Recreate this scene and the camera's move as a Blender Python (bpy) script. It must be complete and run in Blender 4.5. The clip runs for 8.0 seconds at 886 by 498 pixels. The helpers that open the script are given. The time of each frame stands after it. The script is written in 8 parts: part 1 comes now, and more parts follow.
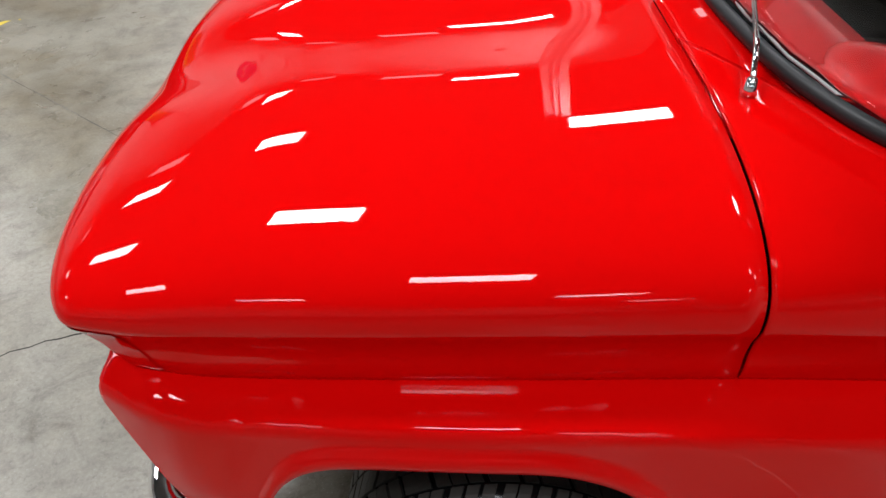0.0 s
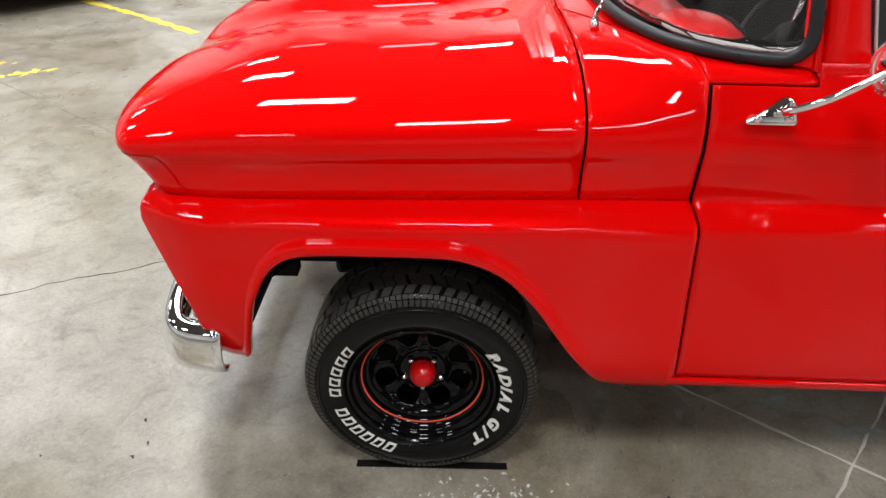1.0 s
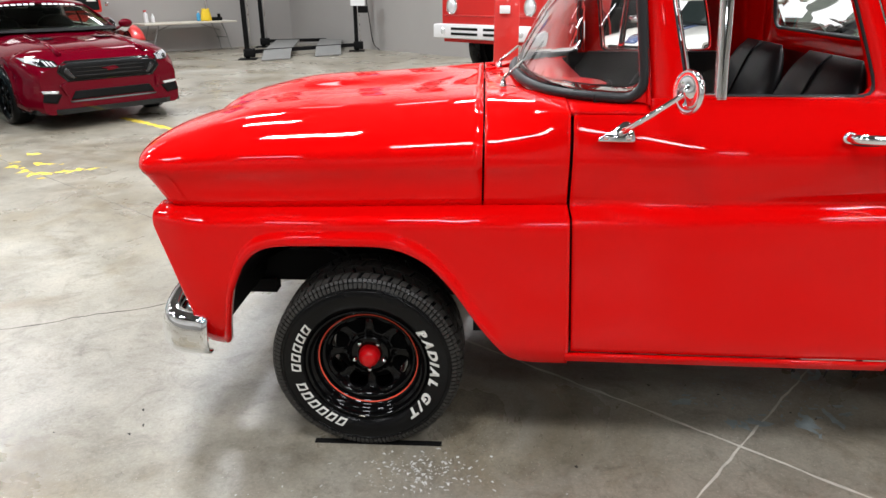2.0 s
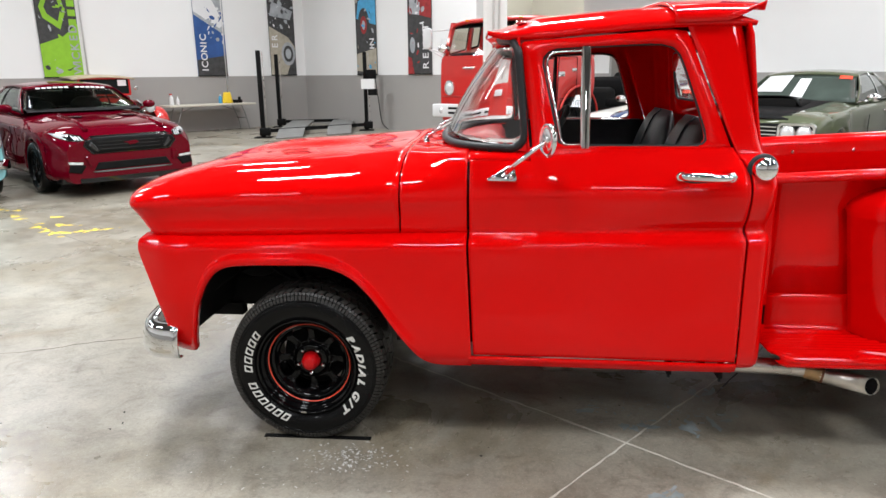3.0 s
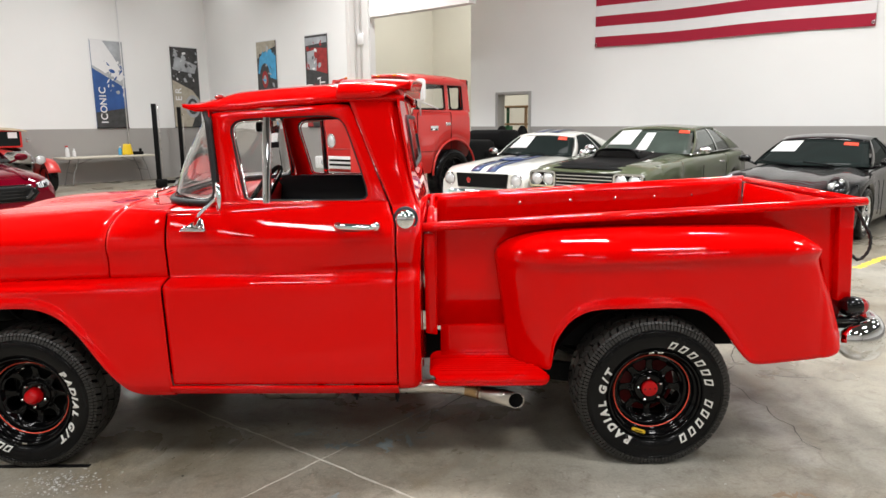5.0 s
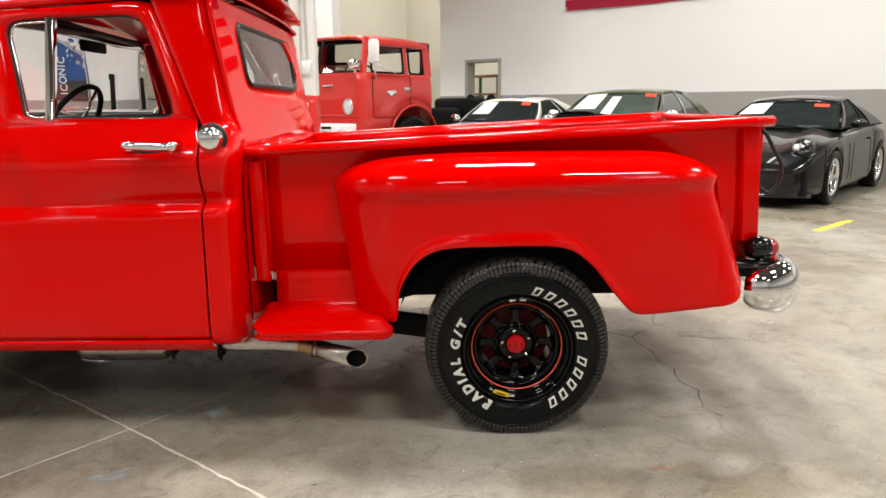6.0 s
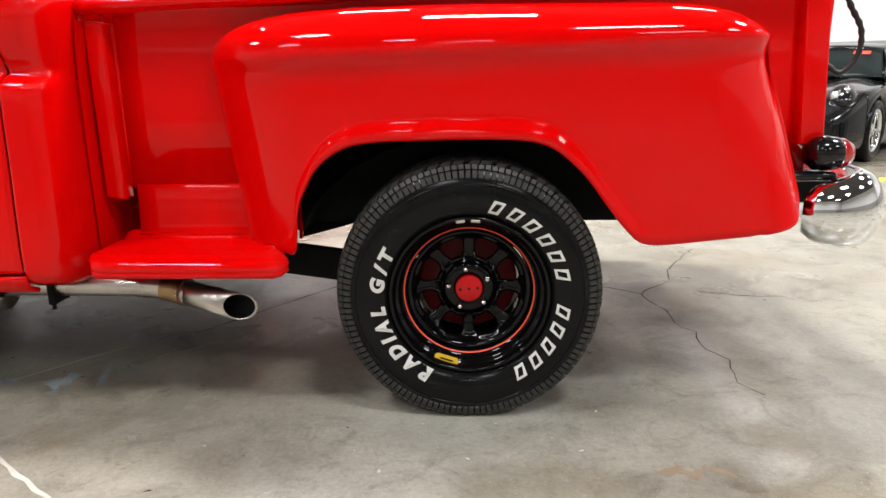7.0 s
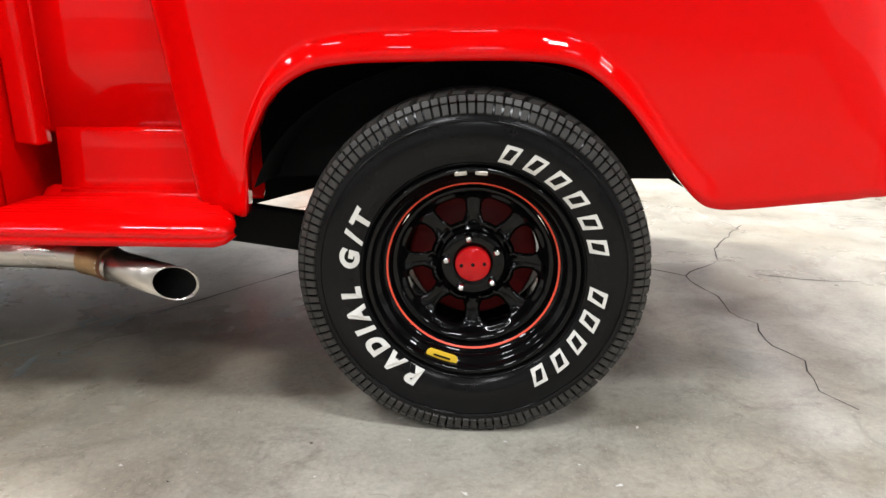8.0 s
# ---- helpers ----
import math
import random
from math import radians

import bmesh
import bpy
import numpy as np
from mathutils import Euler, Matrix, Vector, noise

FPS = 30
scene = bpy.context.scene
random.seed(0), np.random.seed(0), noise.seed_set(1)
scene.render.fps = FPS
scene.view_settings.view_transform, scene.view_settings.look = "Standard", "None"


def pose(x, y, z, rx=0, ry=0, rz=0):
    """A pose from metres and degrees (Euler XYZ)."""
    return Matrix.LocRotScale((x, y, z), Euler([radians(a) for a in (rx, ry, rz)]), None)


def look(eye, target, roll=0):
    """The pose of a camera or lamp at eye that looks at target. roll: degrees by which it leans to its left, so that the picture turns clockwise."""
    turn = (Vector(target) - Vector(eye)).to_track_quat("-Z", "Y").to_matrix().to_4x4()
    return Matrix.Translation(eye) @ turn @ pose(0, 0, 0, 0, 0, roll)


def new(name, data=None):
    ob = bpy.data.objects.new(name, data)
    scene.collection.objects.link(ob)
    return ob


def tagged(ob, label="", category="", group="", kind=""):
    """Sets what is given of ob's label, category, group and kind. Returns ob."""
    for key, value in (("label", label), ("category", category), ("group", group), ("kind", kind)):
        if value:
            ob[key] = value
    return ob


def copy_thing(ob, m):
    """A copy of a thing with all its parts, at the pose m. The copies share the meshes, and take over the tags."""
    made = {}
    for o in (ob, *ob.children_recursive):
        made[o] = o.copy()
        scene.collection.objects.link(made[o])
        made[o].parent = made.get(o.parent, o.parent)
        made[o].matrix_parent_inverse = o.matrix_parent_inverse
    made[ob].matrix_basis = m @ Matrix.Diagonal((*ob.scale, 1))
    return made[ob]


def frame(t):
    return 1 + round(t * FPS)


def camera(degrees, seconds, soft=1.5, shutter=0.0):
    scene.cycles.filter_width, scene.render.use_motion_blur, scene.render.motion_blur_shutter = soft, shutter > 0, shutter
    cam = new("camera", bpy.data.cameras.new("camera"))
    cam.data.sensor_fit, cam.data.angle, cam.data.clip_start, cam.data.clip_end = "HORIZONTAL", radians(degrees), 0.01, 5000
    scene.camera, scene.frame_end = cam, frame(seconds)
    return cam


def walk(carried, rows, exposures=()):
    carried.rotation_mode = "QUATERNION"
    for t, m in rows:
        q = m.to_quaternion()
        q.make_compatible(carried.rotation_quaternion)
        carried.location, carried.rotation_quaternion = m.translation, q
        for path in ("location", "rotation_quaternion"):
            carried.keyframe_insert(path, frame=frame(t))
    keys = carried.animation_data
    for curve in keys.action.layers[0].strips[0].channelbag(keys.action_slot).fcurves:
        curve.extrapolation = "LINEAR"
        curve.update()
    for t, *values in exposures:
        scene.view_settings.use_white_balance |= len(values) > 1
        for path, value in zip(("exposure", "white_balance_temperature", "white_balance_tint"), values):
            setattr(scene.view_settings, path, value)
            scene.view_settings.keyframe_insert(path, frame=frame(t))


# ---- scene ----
cam = camera(66.6, 8.0)
PATH = [
    (0, (-0.09, -0.64, 1.83), (-0.124, 0.871, 0.521), -1.0),
    (0.5, (-0.038, -1.026, 1.747), (-0.06, 0.568, 0.538), 0.8),
    (1, (0.094, -1.421, 1.69), (0.052, 0.272, 0.626), 0.4),
    (1.5, (0.222, -1.749, 1.62), (0.149, 0.043, 0.736), -0.0),
    (2.8, (0.719, -2.466, 1.525), (0.557, -0.547, 0.984), -0.5),
    (3, (0.804, -2.566, 1.524), (0.636, -0.638, 1.018), -0.5),
    (3.5, (1.072, -2.749, 1.533), (0.912, -0.805, 1.093), -0.6),
    (4, (1.328, -2.904, 1.557), (1.211, -0.948, 1.159), -0.6),
    (4.5, (1.591, -2.966, 1.596), (1.547, -1.002, 1.221), -0.5),
    (5, (1.936, -2.959, 1.592), (1.941, -0.993, 1.222), -0.4),
    (5.2, (2.089, -2.934, 1.569), (2.106, -0.969, 1.196), -0.5),
    (6.3, (2.742, -2.271, 1.159), (2.756, -0.32, 0.718), -0.3),
    (6.5, (2.81, -2.121, 1.083), (2.815, -0.173, 0.63), -0.2),
    (7, (2.866, -1.736, 0.902), (2.841, 0.205, 0.421), -0.3),
    (7.5, (2.868, -1.464, 0.789), (2.809, 0.471, 0.284), -0.2),
    (8, (2.914, -1.311, 0.76), (2.825, 0.614, 0.222), 0.0),
]
# the clip brightens as it comes down to the rear wheel
walk(cam, [(t, look(eye, target, roll)) for t, eye, target, roll in PATH], [(0, -0.72, 6150, 10), (0.5, -0.34, 6200, 10), (1.0, -0.08, 6250, 10), (1.5, 0.13, 6130, 10), (3.0, 0.08, 6110, 10), (4.0, 0.03, 6360, 10), (5.0, 0.02, 6400, 10), (6.5, 0.04, 6850, 10), (7.0, 0.30, 6280, 10), (7.5, 0.52, 6180, 10), (8, 0.65, 6180, 10)])

# ---------------------------------------------------------------- light
# The hall is lit by rows of panel lights under a dark ceiling, plus added wall fill.
world = bpy.data.worlds.new("world")
scene.world = world
world.use_nodes = True
world.node_tree.nodes["Background"].inputs[0].default_value = (0.9, 0.95, 1.0, 1)
world.node_tree.nodes["Background"].inputs[1].default_value = 0.01

# the room's own axes: the hall stands at an angle to the truck
HALL = radians(-40)
E1 = Vector((math.cos(HALL), math.sin(HALL), 0))
E2 = Vector((-math.sin(HALL), math.cos(HALL), 0))
WALL_FAR, WALL_LEFT, WALL_NEAR, WALL_RIGHT, CEIL = 11.0, -16.2, -10.0, 15.0, 6.6
WALL_DOOR = 12.9
LAMP_POWER = 184.0


def hall(a, b, z=0.0):
    """A place from the hall's own axes."""
    p = E1 * a + E2 * b
    return Vector((p.x, p.y, z))


def hall_pose(a, b, z=0.0, turn=0.0):
    p = hall(a, b, z)
    return pose(p.x, p.y, p.z, 0, 0, math.degrees(HALL) + turn)


LAMPS = [(-12.5 + 4.5 * i, b) for j, b in enumerate((-7.2, -4.6, -2.0, 0.8, 3.6, 6.4, 9.2)) for i in range(6) if (i + j) % 2]
# weak unseen lamps added along the walls only to brighten them
WALL_FILL_LAMPS = [(a, 11.3) for a in (-4.2, -0.6, 3.0, 6.6, 10.2)] + [(a, 9.9) for a in (-14.6, -10.6)] + [(-14.8, b) for b in (6.4, 2.4, -1.6)]
LAMP_TURN = 35.0
for a, b in LAMPS + WALL_FILL_LAMPS:
    lamp = bpy.data.lights.new("panel_light", "AREA")
    lamp.shape, lamp.size, lamp.size_y, lamp.spread = "RECTANGLE", 1.25, 0.72, radians(152)
    p = hall(a, b)
    over = 1.35 if -2.5 < p.x < 5.5 and 0.8 < p.y < 4.5 else 0.96
    lamp.energy, lamp.color = LAMP_POWER * over * min(1.35, max(0.8, 0.93 + 0.03 * p.x)) * min(1.2, max(0.6, 1 + 0.09 * p.y)) * (0.11 if (a, b) in WALL_FILL_LAMPS else 1.0), (1.0, 0.985, 0.965)
    ob = new("panel_light", lamp)
    ob.matrix_world = hall_pose(a, b, CEIL - 0.19, LAMP_TURN)
# ---------------------------------------------------------------- materials
def mat(name, color, rough=0.5, metal=0.0, coat=0.0, bump=0.0, bump_scale=60.0, vary=0.0, vary_scale=6.0, spec=0.5, coat_rough=0.03,
        trans=0.0, ior=1.45, emit=None, rough_vary=0.0, coat_ior=1.5):
    m = bpy.data.materials.new(name)
    m.use_nodes = True
    nt = m.node_tree
    b = nt.nodes["Principled BSDF"]
    b.inputs["Base Color"].default_value = (*color, 1)
    b.inputs["Roughness"].default_value = rough
    b.inputs["Metallic"].default_value = metal
    b.inputs["Specular IOR Level"].default_value = spec
    b.inputs["Coat Weight"].default_value = coat
    b.inputs["Coat Roughness"].default_value = coat_rough
    b.inputs["Coat IOR"].default_value = coat_ior
    b.inputs["Transmission Weight"].default_value = trans
    b.inputs["IOR"].default_value = ior
    if emit:
        b.inputs["Emission Color"].default_value = (*emit[:3], 1)
        b.inputs["Emission Strength"].default_value = emit[3]
    co = nt.nodes.new("ShaderNodeTexCoord")
    if vary:
        n = nt.nodes.new("ShaderNodeTexNoise")
        n.inputs["Scale"].default_value, n.inputs["Detail"].default_value = vary_scale, 5
        nt.links.new(co.outputs["Object"], n.inputs["Vector"])
        r = nt.nodes.new("ShaderNodeMapRange")
        r.inputs["To Min"].default_value, r.inputs["To Max"].default_value = 1 - vary, 1 + vary
        nt.links.new(n.outputs["Fac"], r.inputs["Value"])
        x = nt.nodes.new("ShaderNodeVectorMath")
        x.operation = "SCALE"
        x.inputs[0].default_value = color
        nt.links.new(r.outputs["Result"], x.inputs["Scale"])
        nt.links.new(x.outputs["Vector"], b.inputs["Base Color"])
        if rough_vary:
            q = nt.nodes.new("ShaderNodeMapRange")
            q.inputs["To Min"].default_value, q.inputs["To Max"].default_value = max(0, rough - rough_vary), rough + rough_vary
            nt.links.new(n.outputs["Fac"], q.inputs["Value"])
            nt.links.new(q.outputs["Result"], b.inputs["Roughness"])
    if bump:
        n = nt.nodes.new("ShaderNodeTexNoise")
        n.inputs["Scale"].default_value, n.inputs["Detail"].default_value = bump_scale, 4
        nt.links.new(co.outputs["Object"], n.inputs["Vector"])
        u = nt.nodes.new("ShaderNodeBump")
        u.inputs["Strength"].default_value, u.inputs["Distance"].default_value = bump, 0.004
        nt.links.new(n.outputs["Fac"], u.inputs["Height"])
        nt.links.new(u.outputs["Normal"], b.inputs["Normal"])
    return m


def concrete():
    """Old polished slab: broad stains, fine grain, worn glossy patches, pale flaking paint."""
    m = bpy.data.materials.new("polished_concrete")
    m.use_nodes = True
    nt = m.node_tree
    b = nt.nodes["Principled BSDF"]
    co = nt.nodes.new("ShaderNodeTexCoord")

    def noise_at(scale, detail, rough=0.55, dist=0.0):
        n = nt.nodes.new("ShaderNodeTexNoise")
        n.inputs["Scale"].default_value, n.inputs["Detail"].default_value = scale, detail
        n.inputs["Roughness"].default_value, n.inputs["Distortion"].default_value = rough, dist
        nt.links.new(co.outputs["Object"], n.inputs["Vector"])
        return n

    def ramp(src, stops):
        r = nt.nodes.new("ShaderNodeValToRGB")
        r.color_ramp.elements[0].position, r.color_ramp.elements[0].color = stops[0][0], (*stops[0][1], 1)
        r.color_ramp.elements[1].position, r.color_ramp.elements[1].color = stops[-1][0], (*stops[-1][1], 1)
        for p, c in stops[1:-1]:
            r.color_ramp.elements.new(p).color = (*c, 1)
        nt.links.new(src, r.inputs["Fac"])
        return r

    def mix(kind, a, b_, fac):
        x = nt.nodes.new("ShaderNodeMix")
        x.data_type, x.blend_type = "RGBA", kind
        x.inputs["Factor"].default_value = fac if isinstance(fac, float) else 1.0
        if not isinstance(fac, float):
            nt.links.new(fac, x.inputs["Factor"])
        nt.links.new(a, x.inputs["A"])
        if isinstance(b_, tuple):
            x.inputs["B"].default_value = (*b_, 1)
        else:
            nt.links.new(b_, x.inputs["B"])
        return x.outputs["Result"]

    broad = ramp(noise_at(0.55, 6, 0.6, 0.6).outputs["Fac"], [(0.3, (0.208, 0.182, 0.138)), (0.5, (0.311, 0.287, 0.232)), (0.72, (0.402, 0.384, 0.330))])
    mid = ramp(noise_at(3.2, 8, 0.65, 0.3).outputs["Fac"], [(0.30, (0.52, 0.5, 0.46)), (0.5, (0.95, 0.95, 0.95)), (0.72, (1.22, 1.2, 1.16))])
    fine = ramp(noise_at(70, 5, 0.7).outputs["Fac"], [(0.25, (0.70, 0.70, 0.70)), (0.7, (1.18, 1.18, 1.18))])
    brown = ramp(noise_at(1.25, 7, 0.62, 0.8).outputs["Fac"], [(0.36, (0.74, 0.68, 0.58)), (0.52, (1, 1, 1)), (0.75, (1.05, 1.05, 1.06))])
    col = mix("MULTIPLY", broad.outputs["Color"], brown.outputs["Color"], 0.85)
    col = mix("MULTIPLY", col, mid.outputs["Color"], 0.55)
    col = mix("MULTIPLY", col, fine.outputs["Color"], 0.7)
    scuff = ramp(noise_at(14, 12, 0.8, 2.5).outputs["Fac"], [(0.34, (0.45, 0.43, 0.40)), (0.45, (0.95, 0.95, 0.95)), (0.58, (1, 1, 1)), (0.68, (1.4, 1.38, 1.35))])
    col = mix("MULTIPLY", col, scuff.outputs["Color"], 0.6)
    blotch = ramp(noise_at(5.5, 10, 0.72, 1.2).outputs["Fac"], [(0.33, (0.60, 0.58, 0.55)), (0.48, (1, 1, 1)), (0.70, (1.15, 1.15, 1.14))])
    col = mix("MULTIPLY", col, blotch.outputs["Color"], 0.8)
    veins = nt.nodes.new("ShaderNodeTexVoronoi")
    veins.feature = "DISTANCE_TO_EDGE"
    veins.inputs["Scale"].default_value = 4.0
    warp = nt.nodes.new("ShaderNodeVectorMath")
    warp.operation = "MULTIPLY_ADD"
    warp.inputs[1].default_value = (0.35, 0.35, 0.0)
    nt.links.new(noise_at(6, 8, 0.7).outputs["Color"], warp.inputs[0])
    nt.links.new(co.outputs["Object"], warp.inputs[2])
    nt.links.new(warp.outputs["Vector"], veins.inputs["Vector"])
    hair = ramp(veins.outputs["Distance"], [(0.0, (0.68, 0.67, 0.65)), (0.010, (1, 1, 1))])
    col = mix("MULTIPLY", col, hair.outputs["Color"], noise_at(0.9, 4).outputs["Fac"])
    specks = ramp(noise_at(150, 2, 0.5).outputs["Fac"], [(0.66, (0, 0, 0)), (0.72, (0.7, 0.7, 0.7))])
    col = mix("MIX", col, (0.48, 0.46, 0.42), specks.outputs["Color"])
    pits = ramp(noise_at(26, 3, 0.5).outputs["Fac"], [(0.74, (0, 0, 0)), (0.78, (1, 1, 1))])
    col = mix("MIX", col, (0.12, 0.105, 0.085), pits.outputs["Color"])
    chips = ramp(noise_at(1.7, 9, 0.75, 0.4).outputs["Fac"], [(0.69, (0, 0, 0)), (0.71, (1, 1, 1))])
    col = mix("MIX", col, (0.42, 0.45, 0.45), chips.outputs["Color"])
    nt.links.new(col, b.inputs["Base Color"])
    gloss = ramp(noise_at(1.1, 7, 0.6, 0.5).outputs["Fac"], [(0.3, (0.22, 0.22, 0.22)), (0.7, (0.40, 0.40, 0.40))])
    nt.links.new(gloss.outputs["Color"], b.inputs["Roughness"])
    b.inputs["Specular IOR Level"].default_value = 0.85
    u = nt.nodes.new("ShaderNodeBump")
    u.inputs["Strength"].default_value, u.inputs["Distance"].default_value = 0.16, 0.003
    nt.links.new(noise_at(9, 9, 0.7).outputs["Fac"], u.inputs["Height"])
    nt.links.new(u.outputs["Normal"], b.inputs["Normal"])
    return m


RED = mat("red_gloss_paint", (0.71, 0.0006, 0.0005), 0.5, coat=1.0, coat_rough=0.008, coat_ior=1.31, vary=0.03, vary_scale=2.0, spec=0.0, bump=0.06, bump_scale=3.0)
RED_IN = mat("red_inner_paint", (0.34, 0.004, 0.005), 0.35, coat=0.5, coat_ior=1.35, spec=0.1, vary=0.05)
MAROON = mat("dark_red_metallic_paint", (0.105, 0.0003, 0.0065), 0.4, 0.0, coat=1.0, coat_ior=1.27, coat_rough=0.01, spec=0.0, vary=0.05)
FIRE_RED = mat("fire_truck_paint", (0.55, 0.02, 0.015), 0.35, coat=0.7, vary=0.06)
WHITE_PAINT = mat("white_car_paint", (0.74, 0.74, 0.68), 0.3, coat=1.0, vary=0.03)
BLUE_STRIPE = mat("blue_stripe_paint", (0.03, 0.06, 0.16), 0.3, coat=1.0)
GREEN_PAINT = mat("olive_green_metallic_paint", (0.085, 0.098, 0.055), 0.4, 0.0, coat=1.0, spec=0.1, vary=0.05)
BLACK_PAINT = mat("black_gloss_paint", (0.004, 0.004, 0.0045), 0.25, coat=1.0, coat_ior=1.4, spec=0.1)
GREY_PAINT = mat("dark_grey_car_paint", (0.02, 0.02, 0.021), 0.25, coat=1.0, spec=0.2)
TEAL_PAINT = mat("turquoise_car_paint", (0.18, 0.42, 0.45), 0.3, coat=1.0)
MATT_BLACK = mat("matt_black", (0.006, 0.006, 0.006), 0.6, spec=0.12, vary=0.2)
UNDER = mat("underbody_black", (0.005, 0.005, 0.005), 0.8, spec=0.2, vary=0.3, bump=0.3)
RUBBER = mat("tyre_rubber", (0.0045, 0.0045, 0.0048), 0.2, spec=0.2, vary=0.2, vary_scale=9, bump=0.10, bump_scale=45, rough_vary=0.08)
TREAD = mat("tyre_tread", (0.030, 0.028, 0.025), 0.45, spec=0.4, vary=0.25, vary_scale=30, bump=0.2)
GASKET = mat("window_rubber", (0.012, 0.0125, 0.014), 0.45, bump=0.05)
LETTER = mat("raised_white_letters", (0.68, 0.67, 0.63), 0.55, vary=0.08, vary_scale=30)
CHROME = mat("chrome", (0.80, 0.81, 0.82), 0.04, 1.0, vary=0.03, vary_scale=7, rough_vary=0.02)
STEEL = mat("stainless_pipe", (0.60, 0.56, 0.51), 0.30, 1.0, vary=0.35, vary_scale=11, rough_vary=0.14, bump=0.1, bump_scale=30)
RIM = mat("black_rim_enamel", (0.002, 0.002, 0.0022), 0.22, coat=0.6, coat_ior=1.40, coat_rough=0.015, spec=0.02)
PINSTRIPE = mat("orange_red_pinstripe", (0.75, 0.07, 0.03), 0.4)
DRUM_RED = mat("dark_red_drum_paint", (0.14, 0.004, 0.005), 0.6, vary=0.2)
HUBRED = mat("red_hub_enamel", (0.52, 0.003, 0.005), 0.3, coat=0.8, coat_ior=1.35, spec=0.1, vary=0.1, vary_scale=40)
YELLOW = mat("yellow_tag", (0.85, 0.55, 0.03), 0.45)
SEAT = mat("black_vinyl", (0.006, 0.006, 0.0066), 0.36, spec=0.3, vary=0.15, bump=0.15, bump_scale=140)
GLASS = mat("window_glass", (1, 1, 1), 0.0, trans=1.0, ior=1.4, spec=0.5)
DARK_GLASS = mat("tinted_car_glass", (0.014, 0.019, 0.018), 0.6, spec=0.0, coat=0.3, coat_ior=1.2, coat_rough=0.01)
CABIN_GLASS = mat("green_tinted_car_glass", (0.62, 0.72, 0.66), 0.0, trans=1.0, ior=1.16, spec=0.5)
GREEN_GLASS = mat("greenish_car_glass", (0.055, 0.07, 0.06), 0.05, spec=0.3, coat=1.0, coat_ior=1.3, vary=0.5, vary_scale=3.0)
LENS = mat("lamp_lens", (0.75, 0.77, 0.78), 0.08, 0.4, coat=1.0)
LENS_CLEAR = mat("smoked_headlight_cover", (0.16, 0.16, 0.17), 0.15, 0.4, coat=1.0)
AMBER = mat("amber_lens", (0.8, 0.22, 0.02), 0.2, coat=0.6)
RED_LENS = mat("red_lens", (0.35, 0.004, 0.006), 0.12, coat=1.0)
WALL_WHITE = mat("white_wall_paint", (0.85, 0.85, 0.835), 0.65, vary=0.035, vary_scale=0.9, bump=0.25, bump_scale=22)
WALL_CREAM = mat("cream_wall_paint", (0.76, 0.74, 0.66), 0.65, vary=0.05, vary_scale=0.8, bump=0.2, bump_scale=18)
WALL_GREY = mat("grey_dado_paint", (0.36, 0.345, 0.325), 0.55, vary=0.05, vary_scale=1.2, bump=0.25, bump_scale=22)
CEILING = mat("grey_ceiling", (0.10, 0.10, 0.10), 0.8, vary=0.05)
CONCRETE = concrete()
JOINT = mat("pale_joint_filler", (0.52, 0.49, 0.42), 0.75, vary=0.35, vary_scale=14)
DARK_JOINT = mat("grey_joint", (0.13, 0.12, 0.105), 0.8)
CRACK = mat("dark_crack", (0.035, 0.032, 0.028), 0.9)
PAINT_CHIP = mat("pale_paint_spill", (0.62, 0.62, 0.59), 0.6, vary=0.2, vary_scale=40)
RUST_STAIN = mat("orange_stain", (0.30, 0.225, 0.155), 0.4, vary=0.25, vary_scale=12)
ROAD_YELLOW = mat("worn_yellow_floor_paint", (0.72, 0.55, 0.06), 0.6, vary=0.25, vary_scale=9)
FLAG_RED = mat("flag_red_cloth", (0.36, 0.008, 0.032), 0.8, vary=0.06, bump=0.1)
FLAG_WHITE = mat("flag_white_cloth", (0.78, 0.78, 0.78), 0.8, vary=0.04, bump=0.1)
FLAG_BLUE = mat("flag_blue_cloth", (0.02, 0.035, 0.12), 0.8)
PAPER = mat("white_paper", (0.8, 0.8, 0.79), 0.8)
TABLE_TOP = mat("beige_table_top", (0.58, 0.54, 0.45), 0.5, vary=0.06)
LIFT_GREY = mat("lift_ramp_grey", (0.24, 0.24, 0.23), 0.45, 0.3, vary=0.2, bump=0.2)
DOOR_FRAME = mat("grey_door_frame", (0.36, 0.35, 0.33), 0.5)
TAN = mat("tan_canvas", (0.48, 0.40, 0.28), 0.8, vary=0.1, bump=0.2)
GREEN_CART = mat("green_cart_paint", (0.03, 0.14, 0.06), 0.5)
WOOD = mat("plain_wood", (0.33, 0.21, 0.11), 0.6, vary=0.25, vary_scale=12)
PLASTIC_WHITE = mat("white_plastic", (0.75, 0.75, 0.75), 0.4)
PLASTIC_YELLOW = mat("yellow_plastic", (0.8, 0.55, 0.02), 0.4)
PALE_BLUE = mat("banner_blue", (0.03, 0.09, 0.28), 0.6, vary=0.5, vary_scale=3)
BANNER_GREY = mat("banner_grey_print", (0.38, 0.40, 0.42), 0.6, vary=0.55, vary_scale=4)
BANNER_DARK = mat("banner_dark_print", (0.05, 0.05, 0.05), 0.6, vary=0.8, vary_scale=8)
BANNER_GREEN = mat("banner_green", (0.28, 0.55, 0.03), 0.6, vary=0.2)
BANNER_RED = mat("banner_red_print", (0.32, 0.03, 0.03), 0.6, vary=0.6, vary_scale=8)
